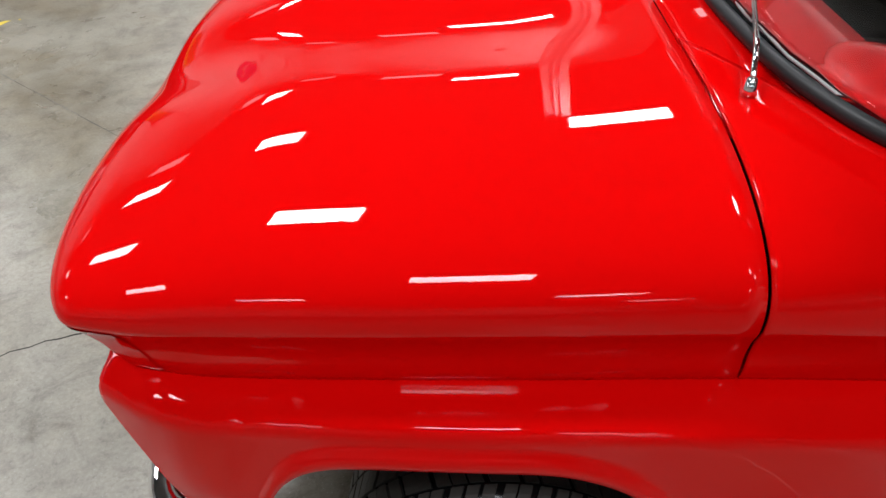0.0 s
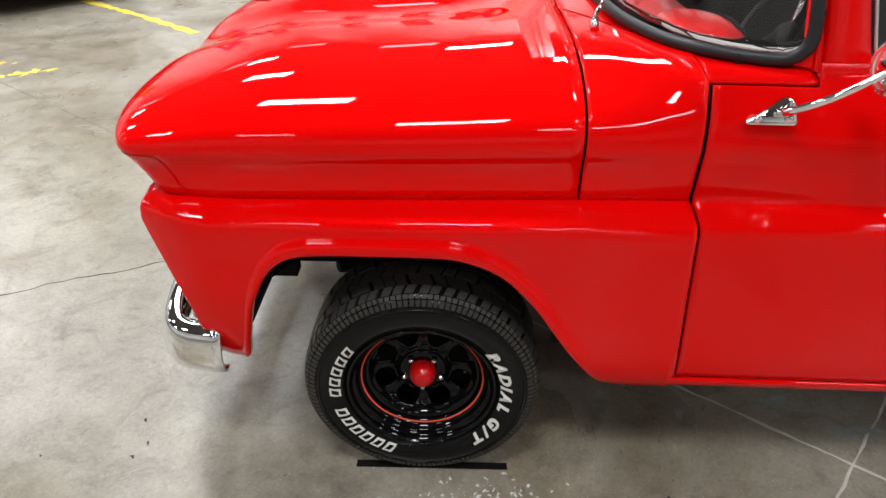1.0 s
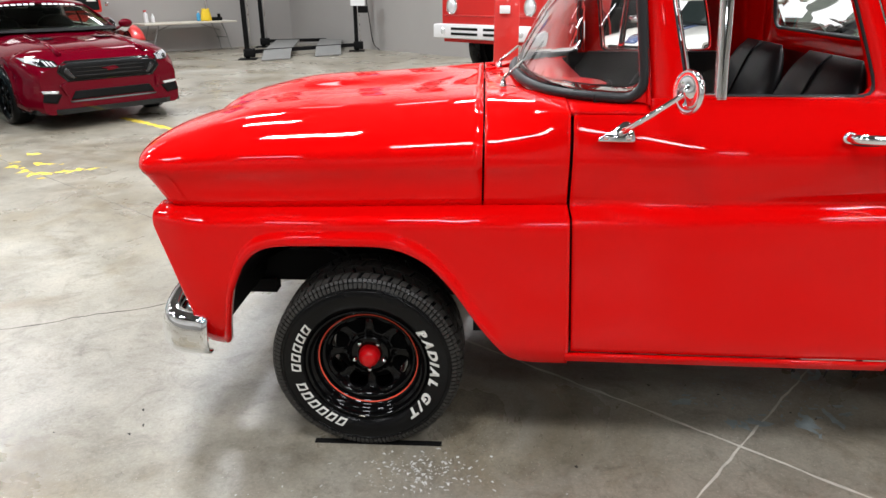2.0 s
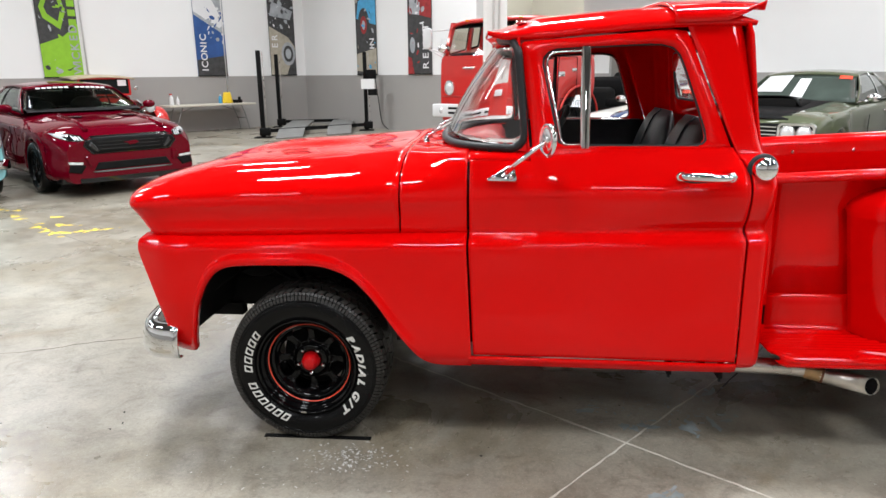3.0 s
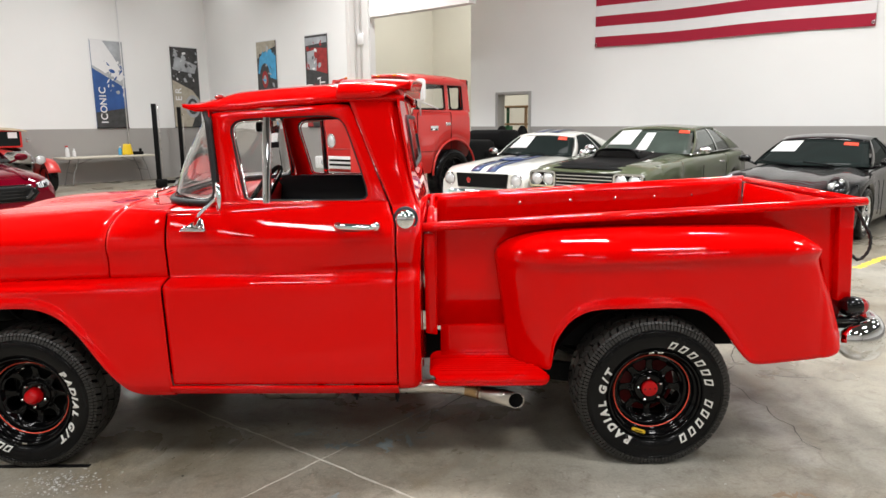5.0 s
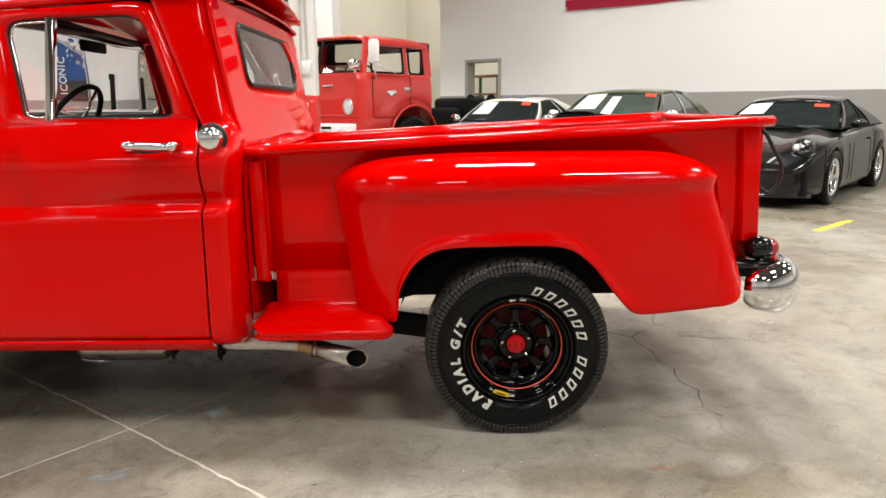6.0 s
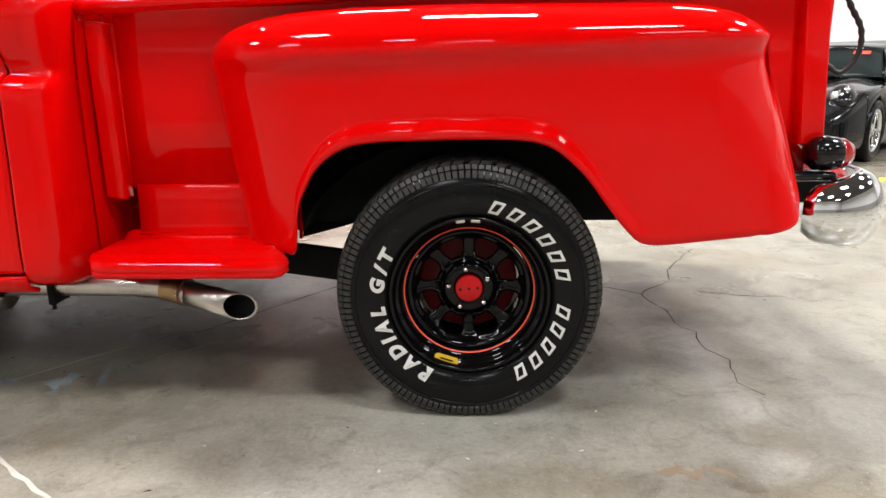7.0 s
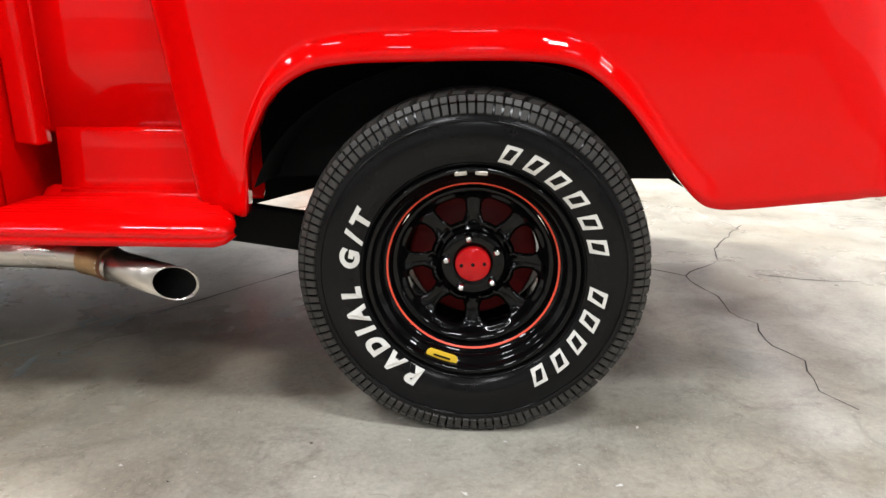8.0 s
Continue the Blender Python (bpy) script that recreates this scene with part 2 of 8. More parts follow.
BANNER_SKY = mat("banner_sky_blue", (0.08, 0.36, 0.62), 0.6, vary=0.4, vary_scale=6)
BANNER_TAN = mat("banner_tan_print", (0.42, 0.38, 0.30), 0.6, vary=0.4, vary_scale=6)
# ---------------------------------------------------------------- building tools
def thing(name, label, category, group="", kind="", at=None):
    ob = new(name)
    ob.empty_display_size = 0.2
    if at is not None:
        ob.matrix_world = at
    return tagged(ob, label, category, group, kind)


def part(name, bm, material, parent=None, label="", smooth=True, solid=0.0, bevel=0.0, auto=None):
    """Links a bmesh as one mesh object under a thing or a part."""
    bmesh.ops.recalc_face_normals(bm, faces=bm.faces)
    if smooth:
        for f in bm.faces:
            f.smooth = True
        if auto:
            for e in bm.edges:
                if len(e.link_faces) == 2 and e.calc_face_angle(0) > radians(auto):
                    e.smooth = False
    me = bpy.data.meshes.new(name)
    bm.to_mesh(me)
    bm.free()
    me.materials.append(material)
    ob = new(name, me)
    if parent is not None:
        ob.parent = parent
    if label:
        ob["label"] = label
    if solid:
        s = ob.modifiers.new("solid", "SOLIDIFY")
        s.thickness, s.offset = abs(solid), (1 if solid > 0 else -1)
        s.use_even_offset = False
    if bevel:
        s = ob.modifiers.new("bevel", "BEVEL")
        s.width, s.segments, s.limit_method, s.angle_limit = bevel, 2, "ANGLE", radians(35)
    return ob


def curve(*pts):
    """A smooth function through the points (x, y), with no overshoot between them."""
    xs, ys = [p[0] for p in pts], [p[1] for p in pts]
    n = len(xs)
    d = [(ys[i + 1] - ys[i]) / (xs[i + 1] - xs[i]) for i in range(n - 1)]
    t = [d[0]] + [0 if d[i - 1] * d[i] <= 0 else 2 * d[i - 1] * d[i] / (d[i - 1] + d[i]) for i in range(1, n - 1)] + [d[-1]]

    def f(x):
        if x <= xs[0]:
            return ys[0]
        if x >= xs[-1]:
            return ys[-1]
        i = 0
        while x > xs[i + 1]:
            i += 1
        h = xs[i + 1] - xs[i]
        s = (x - xs[i]) / h
        return ((1 + 2 * s) * (1 - s) ** 2 * ys[i] + s * (1 - s) ** 2 * h * t[i] + s * s * (3 - 2 * s) * ys[i + 1] + s * s * (s - 1) * h * t[i + 1])
    return f


def smooth_line(pts, n):
    """n + 1 points along a rounded line through the given ones (Catmull-Rom, by length)."""
    P = [Vector(p) for p in pts]
    L = [0.0]
    for a, b in zip(P, P[1:]):
        L.append(L[-1] + max((b - a).length, 1e-6))
    out = []
    for k in range(n + 1):
        s = L[-1] * k / n
        i = min(max(sum(1 for l in L[1:-1] if l < s), 0), len(P) - 2)
        u = (s - L[i]) / (L[i + 1] - L[i])
        a, b = P[i], P[i + 1]
        ta = (P[i + 1] - P[i - 1]) * ((L[i + 1] - L[i]) / (L[i + 1] - L[i - 1])) if i > 0 else b - a
        tb = (P[i + 2] - P[i]) * ((L[i + 1] - L[i]) / (L[i + 2] - L[i])) if i + 2 < len(P) else b - a
        out.append(a * (2 * u ** 3 - 3 * u * u + 1) + ta * (u ** 3 - 2 * u * u + u) + b * (3 * u * u - 2 * u ** 3) + tb * (u ** 3 - u * u))
    return out


def span(a, b, n):
    return [a + (b - a) * i / n for i in range(n + 1)]


def sheet(rows, wrap_u=False, wrap_v=False, bm=None):
    """A net of quads over rows of points."""
    bm = bm or bmesh.new()
    vs = [[bm.verts.new(p) for p in r] for r in rows]
    nu, nv = len(vs), len(vs[0])
    for i in range(nu if wrap_u else nu - 1):
        for j in range(nv if wrap_v else nv - 1):
            q = (vs[i][j], vs[(i + 1) % nu][j], vs[(i + 1) % nu][(j + 1) % nv], vs[i][(j + 1) % nv])
            if len({v.co.to_tuple(5) for v in q}) >= 3:
                try:
                    bm.faces.new(q)
                except ValueError:
                    pass
    return bm


def weld(bm, d=1e-4):
    bmesh.ops.remove_doubles(bm, verts=bm.verts, dist=d)
    return bm


def box(x0, x1, y0, y1, z0, z1, bm=None, m=None):
    bm = bm or bmesh.new()
    vs = [bm.verts.new((m @ Vector(p)) if m else p) for p in
          [(x0, y0, z0), (x1, y0, z0), (x1, y1, z0), (x0, y1, z0), (x0, y0, z1), (x1, y0, z1), (x1, y1, z1), (x0, y1, z1)]]
    for f in [(0, 3, 2, 1), (4, 5, 6, 7), (0, 1, 5, 4), (1, 2, 6, 5), (2, 3, 7, 6), (3, 0, 4, 7)]:
        bm.faces.new([vs[i] for i in f])
    return bm


def lathe(profile, n=48, bm=None, m=None, closed=False, arc=1.0):
    """Turns (radius, y) points round the y axis."""
    rows = []
    for i in range(n if arc >= 1 else n + 1):
        a = 2 * math.pi * arc * i / n
        rows.append([((m @ Vector((r * math.cos(a), y, r * math.sin(a)))) if m else (r * math.cos(a), y, r * math.sin(a))) for r, y in profile])
    return weld(sheet(rows, wrap_u=arc >= 1, wrap_v=closed, bm=bm), 1e-5)


def pipe(points, r, n=10, bm=None, cap=True, radii=None):
    """A round bar along points."""
    bm = bm or bmesh.new()
    P = [Vector(p) for p in points]
    rings, side = [], None
    for i, p in enumerate(P):
        d = (P[min(i + 1, len(P) - 1)] - P[max(i - 1, 0)]).normalized()
        if side is None:
            side = d.orthogonal().normalized()
        side = (side - d * side.dot(d)).normalized()
        up = d.cross(side)
        rr = radii[i] if radii else r
        rings.append([bm.verts.new(p + (side * math.cos(2 * math.pi * k / n) + up * math.sin(2 * math.pi * k / n)) * rr) for k in range(n)])
    for a, b in zip(rings, rings[1:]):
        for k in range(n):
            bm.faces.new((a[k], a[(k + 1) % n], b[(k + 1) % n], b[k]))
    if cap:
        bm.faces.new(rings[0][::-1])
        bm.faces.new(rings[-1])
    return bm


def ring_plate(outer, inner, depth, bm=None):
    """A plate between two loops of equally many points, pushed back by the vector depth."""
    bm = bm or bmesh.new()
    d = Vector(depth)
    o, i = [bm.verts.new(p) for p in outer], [bm.verts.new(p) for p in inner]
    o2, i2 = [bm.verts.new(Vector(p) + d) for p in outer], [bm.verts.new(Vector(p) + d) for p in inner]
    n = len(o)
    for k in range(n):
        j = (k + 1) % n
        bm.faces.new((o[k], o[j], i[j], i[k]))
        bm.faces.new((o2[j], o2[k], i2[k], i2[j]))
        bm.faces.new((o[j], o[k], o2[k], o2[j]))
        bm.faces.new((i[k], i[j], i2[j], i2[k]))
    return bm


def plate(loop, depth, bm=None):
    """A flat slab with the given outline."""
    bm = bm or bmesh.new()
    d = Vector(depth)
    a, b = [bm.verts.new(p) for p in loop], [bm.verts.new(Vector(p) + d) for p in loop]
    bm.faces.new(a)
    bm.faces.new(b[::-1])
    for k in range(len(a)):
        j = (k + 1) % len(a)
        bm.faces.new((a[j], a[k], b[k], b[j]))
    return bm


def ball(c, rx, ry, rz, u=20, v=12, bm=None, m=None):
    bm = bm or bmesh.new()
    base = Matrix.Translation(c) @ Matrix.Diagonal((rx, ry, rz, 1))
    bmesh.ops.create_uvsphere(bm, u_segments=u, v_segments=v, radius=1, matrix=(m @ base) if m else base)
    return bm


def round_rect(x0, x1, z0, z1, r, n=5):
    """Outline (x, z) of a rectangle with round corners, anticlockwise."""
    out = []
    for cx, cz, a0 in ((x1 - r, z0 + r, -90), (x1 - r, z1 - r, 0), (x0 + r, z1 - r, 90), (x0 + r, z0 + r, 180)):
        for k in range(n + 1):
            a = radians(a0 + 90 * k / n)
            out.append((cx + r * math.cos(a), cz + r * math.sin(a)))
    return out


def resample(loop, n):
    """n points at even steps round a closed outline."""
    P = [Vector(p) for p in loop]
    P.append(P[0])
    L = [0.0]
    for a, b in zip(P, P[1:]):
        L.append(L[-1] + (b - a).length)
    out, i = [], 0
    for k in range(n):
        s = L[-1] * k / n
        while L[i + 1] < s:
            i += 1
        out.append(P[i].lerp(P[i + 1], (s - L[i]) / max(L[i + 1] - L[i], 1e-9)))
    return out


def words(text, size, extrude=0.001, align="LEFT", bold=0.0):
    """The outline of a text as a bmesh in the x, y plane."""
    cu = bpy.data.curves.new("text", "FONT")
    cu.body, cu.size, cu.extrude, cu.align_x, cu.offset = text, size, extrude, align, bold
    ob = new("text", cu)
    bpy.context.view_layer.update()
    me = bpy.data.meshes.new_from_object(ob.evaluated_get(bpy.context.evaluated_depsgraph_get()))
    bm = bmesh.new()
    bm.from_mesh(me)
    bpy.data.objects.remove(ob)
    bpy.data.curves.remove(cu)
    bpy.data.meshes.remove(me)
    return bm


# ---------------------------------------------------------------- the hall
bm = bmesh.new()
bm.faces.new([bm.verts.new(hall(a, b)) for a, b in ((WALL_LEFT - 0.3, WALL_NEAR - 0.3), (WALL_RIGHT + 0.3, WALL_NEAR - 0.3), (WALL_RIGHT + 0.3, WALL_FAR + 12), (WALL_LEFT - 0.3, WALL_FAR + 12))])
tagged(part("floor", bm, CONCRETE, None, smooth=False), "worn polished grey concrete floor with stains and cracks", "floor", kind="structure")
bm = box(WALL_LEFT - 0.3, WALL_RIGHT + 0.3, WALL_NEAR - 0.3, WALL_FAR + 12, CEIL, CEIL + 0.2)
bm.transform(hall_pose(0, 0))
tagged(part("ceiling", bm, CEILING, None, smooth=False), "plain grey ceiling high above the hall", "ceiling", kind="structure")

DADO = 1.475


def wall(name, a0, a1, b0, b1, openings=(), label="white wall with a grey painted dado", along="a", upper=None):
    """A straight wall in the hall's axes, white above and grey below; openings: (from, to, head height)."""
    w = thing(name, label, "wall", kind="structure")
    cuts = sorted(openings)
    lo, hi = (a0, a1) if along == "a" else (b0, b1)
    pieces, at = [], lo
    for c0, c1, head in cuts:
        pieces += [(at, c0, 0.0), (c0, c1, head)]
        at = c1
    pieces.append((at, hi, 0.0))
    up, low = bmesh.new(), bmesh.new()
    for s, e, z0 in pieces:
        if e - s < 1e-4:
            continue
        q = (s, e, b0, b1) if along == "a" else (a0, a1, s, e)
        if z0 < DADO:
            box(*q, DADO, CEIL, bm=up, m=hall_pose(0, 0))
            if z0 < 0.01:
                box(*q, 0, DADO, bm=low, m=hall_pose(0, 0))
        else:
            box(*q, z0, CEIL, bm=up, m=hall_pose(0, 0))
    part("upper_wall", up, upper or WALL_WHITE, w, smooth=False)
    if low.verts:
        part("dado", low, WALL_GREY, w, "grey painted lower wall", smooth=False)
    return w


DOOR_A0, DOOR_A1, DOOR_HEAD = -6.50, -5.475, 2.30
WALL_END = -7.28
BAY0, BAY1, BAY_HEAD = -9.0, -5.88, 4.1
wall("wall_far", WALL_LEFT, BAY1, WALL_FAR, WALL_FAR + 0.25, [(BAY0, BAY1, BAY_HEAD)])
wall("wall_door", WALL_END, WALL_RIGHT, WALL_DOOR, WALL_DOOR + 0.25, [(DOOR_A0, DOOR_A1, DOOR_HEAD)])
wall("wall_left", WALL_LEFT - 0.25, WALL_LEFT, WALL_NEAR, WALL_FAR + 0.25, along="b")
wall("wall_near", WALL_LEFT, WALL_RIGHT, WALL_NEAR - 0.25, WALL_NEAR)
wall("wall_right", WALL_RIGHT, WALL_RIGHT + 0.25, WALL_NEAR, WALL_DOOR, along="b")
# the bay behind the wide opening, and the store behind the door
w = thing("wall_bay", "cream painted walls of the bay behind", "wall", kind="structure")
bm = bmesh.new()
for q in ((BAY0 - 2.2, BAY1 + 6.5, WALL_FAR + 5.0, WALL_FAR + 5.2), (BAY0 - 2.4, BAY0 - 2.2, WALL_FAR + 0.25, WALL_FAR + 5.2), (BAY1 + 6.5, BAY1 + 6.7, WALL_DOOR + 0.25, WALL_FAR + 5.2)):
    box(*q, 0, CEIL, bm=bm, m=hall_pose(0, 0))
part("bay_wall", bm, WALL_CREAM, w, smooth=False)
for a in (-8.5, -6.5, -2.5):
    lamp = bpy.data.lights.new("bay_light", "AREA")
    lamp.shape, lamp.size, lamp.size_y, lamp.energy, lamp.color = "RECTANGLE", 2.3, 0.22, 90, (1.0, 0.96, 0.88)
    ob = new("bay_light", lamp)
    ob.matrix_world = hall_pose(a, WALL_FAR + 2.6, CEIL - 0.19)

# door frame
fr = thing("door_1", "grey metal door frame standing open to a store", "door", kind="structure")
for k, q in enumerate(((DOOR_A0, DOOR_A0 + 0.07, 0, DOOR_HEAD), (DOOR_A1 - 0.07, DOOR_A1, 0, DOOR_HEAD), (DOOR_A0 + 0.07, DOOR_A1 - 0.07, DOOR_HEAD - 0.07, DOOR_HEAD))):
    bm = box(q[0], q[1], WALL_DOOR - 0.03, WALL_DOOR + 0.28, q[2], q[3])
    bm.transform(hall_pose(0, 0))
    part("frame_member", bm, DOOR_FRAME, fr, bevel=0.006)
# store cart seen through the door
cart = thing("storage_cart", "green shelf cart with wooden boards", "cart", at=hall_pose(-6.75, WALL_DOOR + 1.3))
for x in (-0.45, 0.45):
    for y in (-0.25, 0.25):
        part("post", box(x - 0.03, x + 0.03, y - 0.03, y + 0.03, 0, 2.0), GREEN_CART if x < 0 else WOOD, cart, bevel=0.004)
for z in (0.35, 0.95, 1.5, 1.95):
    part("shelf", box(-0.5, 0.5, -0.3, 0.3, z, z + 0.05), WOOD, cart, bevel=0.006)
part("side_panel", box(-0.42, 0.05, -0.28, -0.25, 1.0, 1.48), GREEN_CART, cart, smooth=False)
box_ob = thing("storage_box", "plain brown storage box on the cart", "box", at=hall_pose(-6.55, WALL_DOOR + 1.3, 1.0))
part("carton", box(-0.16, 0.2, -0.2, 0.2, 0, 0.34), WOOD, box_ob, bevel=0.005)

# ceiling fittings over the lamps, the added wall fill included
fitting = thing("ceiling_light", "wide white panel light under the ceiling", "light", "panel lights of the hall", at=hall_pose(*LAMPS[0], CEIL, LAMP_TURN))
part("housing", box(-0.66, 0.66, -0.39, 0.39, -0.17, -0.10), PLASTIC_WHITE, fitting, smooth=False)
part("bracket", box(-0.5, -0.46, -0.02, 0.02, -0.10, 0.0), STEEL, fitting, smooth=False)
part("bracket", box(0.46, 0.5, -0.02, 0.02, -0.10, 0.0), STEEL, fitting, smooth=False)
for a, b in LAMPS[1:] + WALL_FILL_LAMPS:
    copy_thing(fitting, hall_pose(a, b, CEIL, LAMP_TURN))

# post by the wide opening: white with a red foot
post = thing("steel_column", "white steel column with conduits and a red painted foot", "column", kind="structure", at=hall_pose(-4.44, 6.38, 0, 40))
part("shaft", box(-0.165, 0.165, -0.13, 0.13, 1.42, CEIL), WALL_WHITE, post, bevel=0.01)
part("flange", box(-0.175, -0.125, -0.142, 0.142, 1.42, CEIL), WALL_WHITE, post, bevel=0.004)
part("red_foot", box(-0.168, 0.168, -0.133, 0.133, 0.02, 1.42), FIRE_RED, post, "red painted foot", bevel=0.01)
part("base_plate", box(-0.24, 0.24, -0.22, 0.22, 0, 0.02), LIFT_GREY, post, smooth=False)
for x in (-0.03, 0.05):
    part("column_conduit", pipe([(x, -0.146, 1.9 if x > 0 else 1.5), (x, -0.146, CEIL)], 0.016, 8), PLASTIC_WHITE, post)
part("junction_box", box(0.0, 0.09, -0.20, -0.13, 2.74, 2.90), PLASTIC_WHITE, post, bevel=0.006)
part("junction_box", box(-0.02, 0.10, -0.20, -0.13, 1.72, 1.90), PLASTIC_WHITE, post, bevel=0.006)
part("junction_box", box(-0.10, 0.04, -0.19, -0.13, 1.22, 1.32), PLASTIC_WHITE, post, bevel=0.006)

# conduits on the left wall
for b, z0 in ((4.6, 1.0), (8.3, 0.9), (1.2, 0.0)):
    bm = pipe([(WALL_LEFT + 0.03, b, z0), (WALL_LEFT + 0.03, b, CEIL)], 0.018, 8)
    bm.transform(hall_pose(0, 0))
    tagged(part("conduit", bm, PLASTIC_WHITE, None), "white electrical conduit running up the wall", "conduit", kind="structure")


# ---- floor marks
def strip(points, width, name, material, label, jitter=0.0, z=0.004, seed=1):
    rng = random.Random(seed)
    P = [Vector((x, y, 0)) for x, y in points]
    fine = []
    for a, b in zip(P, P[1:]):
        n = max(1, int((b - a).length / 0.05)) if jitter else 1
        fine += [a.lerp(b, k / n) + (Vector((rng.uniform(-1, 1), rng.uniform(-1, 1), 0)) * jitter if k else Vector()) for k in range(n)]
    fine.append(P[-1])
    rows = []
    for i, p in enumerate(fine):
        d = (fine[min(i + 1, len(fine) - 1)] - fine[max(i - 1, 0)]).normalized()
        w = width * (rng.uniform(0.45, 1.25) if jitter else 1) / 2
        s = Vector((-d.y, d.x, 0)) * w
        rows.append([p - s + Vector((0, 0, 0.0005)), p + Vector((0, 0, z)), p + s + Vector((0, 0, 0.0005))])
    return tagged(part(name, sheet(rows), material, None), label, name.replace("_", " "), kind="structure")


strip([(-6.0, 5.42), (-0.9, 1.69), (0.2, 0.88)], 0.007, "floor_joint", DARK_JOINT, "thin grey saw joint across the concrete floor", 0.002, 0.001, 1)
strip([(0.2, 0.88), (1.347, 0.045), (5.2, -2.85)], 0.013, "floor_joint", JOINT, "pale filled saw joint across the concrete floor", 0.0045, 0.0012, 2)
strip([(-1.6, -3.55), (0.55, -0.90), (1.347, 0.045)], 0.010, "floor_joint", JOINT, "pale filled saw joint across the concrete floor", 0.0045, 0.0012, 3)
strip([(1.347, 0.045), (1.70, 0.45), (1.95, 0.74)], 0.009, "floor_joint", JOINT, "pale filled saw joint across the concrete floor", 0.0045, 0.0012, 4)
strip([(1.86, 0.53), (2.24, 1.06), (3.2, 2.3)], 0.008, "floor_joint", CRACK, "dark open saw joint across the concrete floor", 0.002, 0.001, 5)
strip([(3.0, 1.55), (3.4, 1.25), (3.58, 1.17), (3.694, 1.082)], 0.007, "floor_crack", CRACK, "thin dark crack in the concrete floor", 0.010, 0.001, 6)
strip([(3.694, 1.082), (3.70, 0.98), (3.735, 0.86), (3.721, 0.715), (3.77, 0.62), (3.745, 0.454), (3.79, 0.36), (3.744, 0.188), (3.79, 0.10)], 0.0048, "floor_crack", CRACK, "thin dark crack in the concrete floor", 0.012, 0.001, 7)
strip([(3.694, 1.082), (3.85, 1.25), (3.95, 1.50), (4.2, 1.9)], 0.006, "floor_crack", CRACK, "thin dark crack in the concrete floor", 0.012, 0.001, 8)
strip([(3.95, 1.12), (4.1, 1.06), (4.3, 1.04)], 0.008, "floor_crack", CRACK, "thin dark crack in the concrete floor", 0.012, 0.001, 9)
strip([(-3.2, 0.35), (-2.4, 0.62), (-1.824, 0.83), (-1.57, 0.97), (-1.425, 1.013), (-1.0, 1.25)], 0.007, "floor_crack", CRACK, "thin dark crack in the concrete floor", 0.008, 0.001, 10)
tape = box(-0.205, 0.262, -0.012, 0.012, 0.0, 0.004)
bmesh.ops.transform(tape, matrix=Matrix.Rotation(radians(0.3), 4, "Z"), verts=tape.verts)
tagged(part("rubber_strip", tape, MATT_BLACK, None, smooth=False), "thin black rubber strip under the front tyre", "strip")


def splash(name, cx, cy, spread, count, size, material, label, seed, turn=0.0, stretch=2.2):
    """Uneven thin flakes lying on the floor."""
    rng = random.Random(seed)
    bm = bmesh.new()
    for _ in range(count):
        a = radians(turn)
        u, v = rng.gauss(0, spread), rng.gauss(0, spread / stretch)
        x, y = cx + u * math.cos(a) - v * math.sin(a), cy + u * math.sin(a) + v * math.cos(a)
        r = size * rng.uniform(0.15, 1.0) ** 1.8
        q = rng.uniform(0, 6.28)
        n = 9
        ring = []
        for k in range(n):
            t = 2 * math.pi * k / n
            rr = r * rng.uniform(0.25, 1.35)
            ring.append(bm.verts.new((x + rr * (1.5 * math.cos(t) * math.cos(q) - 0.7 * math.sin(t) * math.sin(q)), y + rr * (1.5 * math.cos(t) * math.sin(q) + 0.7 * math.sin(t) * math.cos(q)), 0.0008)))
        mid = bm.verts.new((x, y, 0.0014))
        for k in range(n):
            bm.faces.new((ring[k], ring[(k + 1) % n], mid))
    return tagged(part(name, bm, material, None), label, "floor stain", kind="stuff")


splash("paint_flakes", 0.21, -0.15, 0.11, 330, 0.0068, PAINT_CHIP, "pale paint flakes stuck to the floor", 11)
splash("paint_flakes", 0.0, -0.32, 0.25, 70, 0.006, PAINT_CHIP, "pale paint flakes stuck to the floor", 12)
GREY_SPILL = mat("grey_blue_paint_spill", (0.27, 0.31, 0.31), 0.5, vary=0.35, vary_scale=25)
splash("paint_flakes", 1.6, 0.35, 0.20, 150, 0.010, GREY_SPILL, "grey blue paint flakes stuck to the floor", 13)
for k, (x, y, s, n) in enumerate(((1.42, 0.20, 0.05, 16), (1.72, 0.22, 0.08, 26), (1.25, 0.33, 0.04, 10), (1.80, 0.55, 0.04, 10), (1.45, -0.32, 0.05, 8))):
    splash("paint_spill", x, y, s, n, 0.034, GREY_SPILL, "grey blue paint spilt in patches on the floor", 61 + k, 20.0, 1.8)
splash("paint_flakes", 2.7, -0.3, 0.35, 22, 0.006, PAINT_CHIP, "pale paint flakes stuck to the floor", 14)
splash("rust_stain", 3.45, -0.30, 0.05, 9, 0.03, RUST_STAIN, "faint orange stain on the floor", 15)
splash("floor_debris", 1.9, -0.35, 1.2, 60, 0.0032, PAINT_CHIP, "tiny pale crumbs scattered on the floor", 16)
splash("dark_spots", 1.4, 0.3, 1.3, 40, 0.009, CRACK, "small dark pits in the floor", 17)
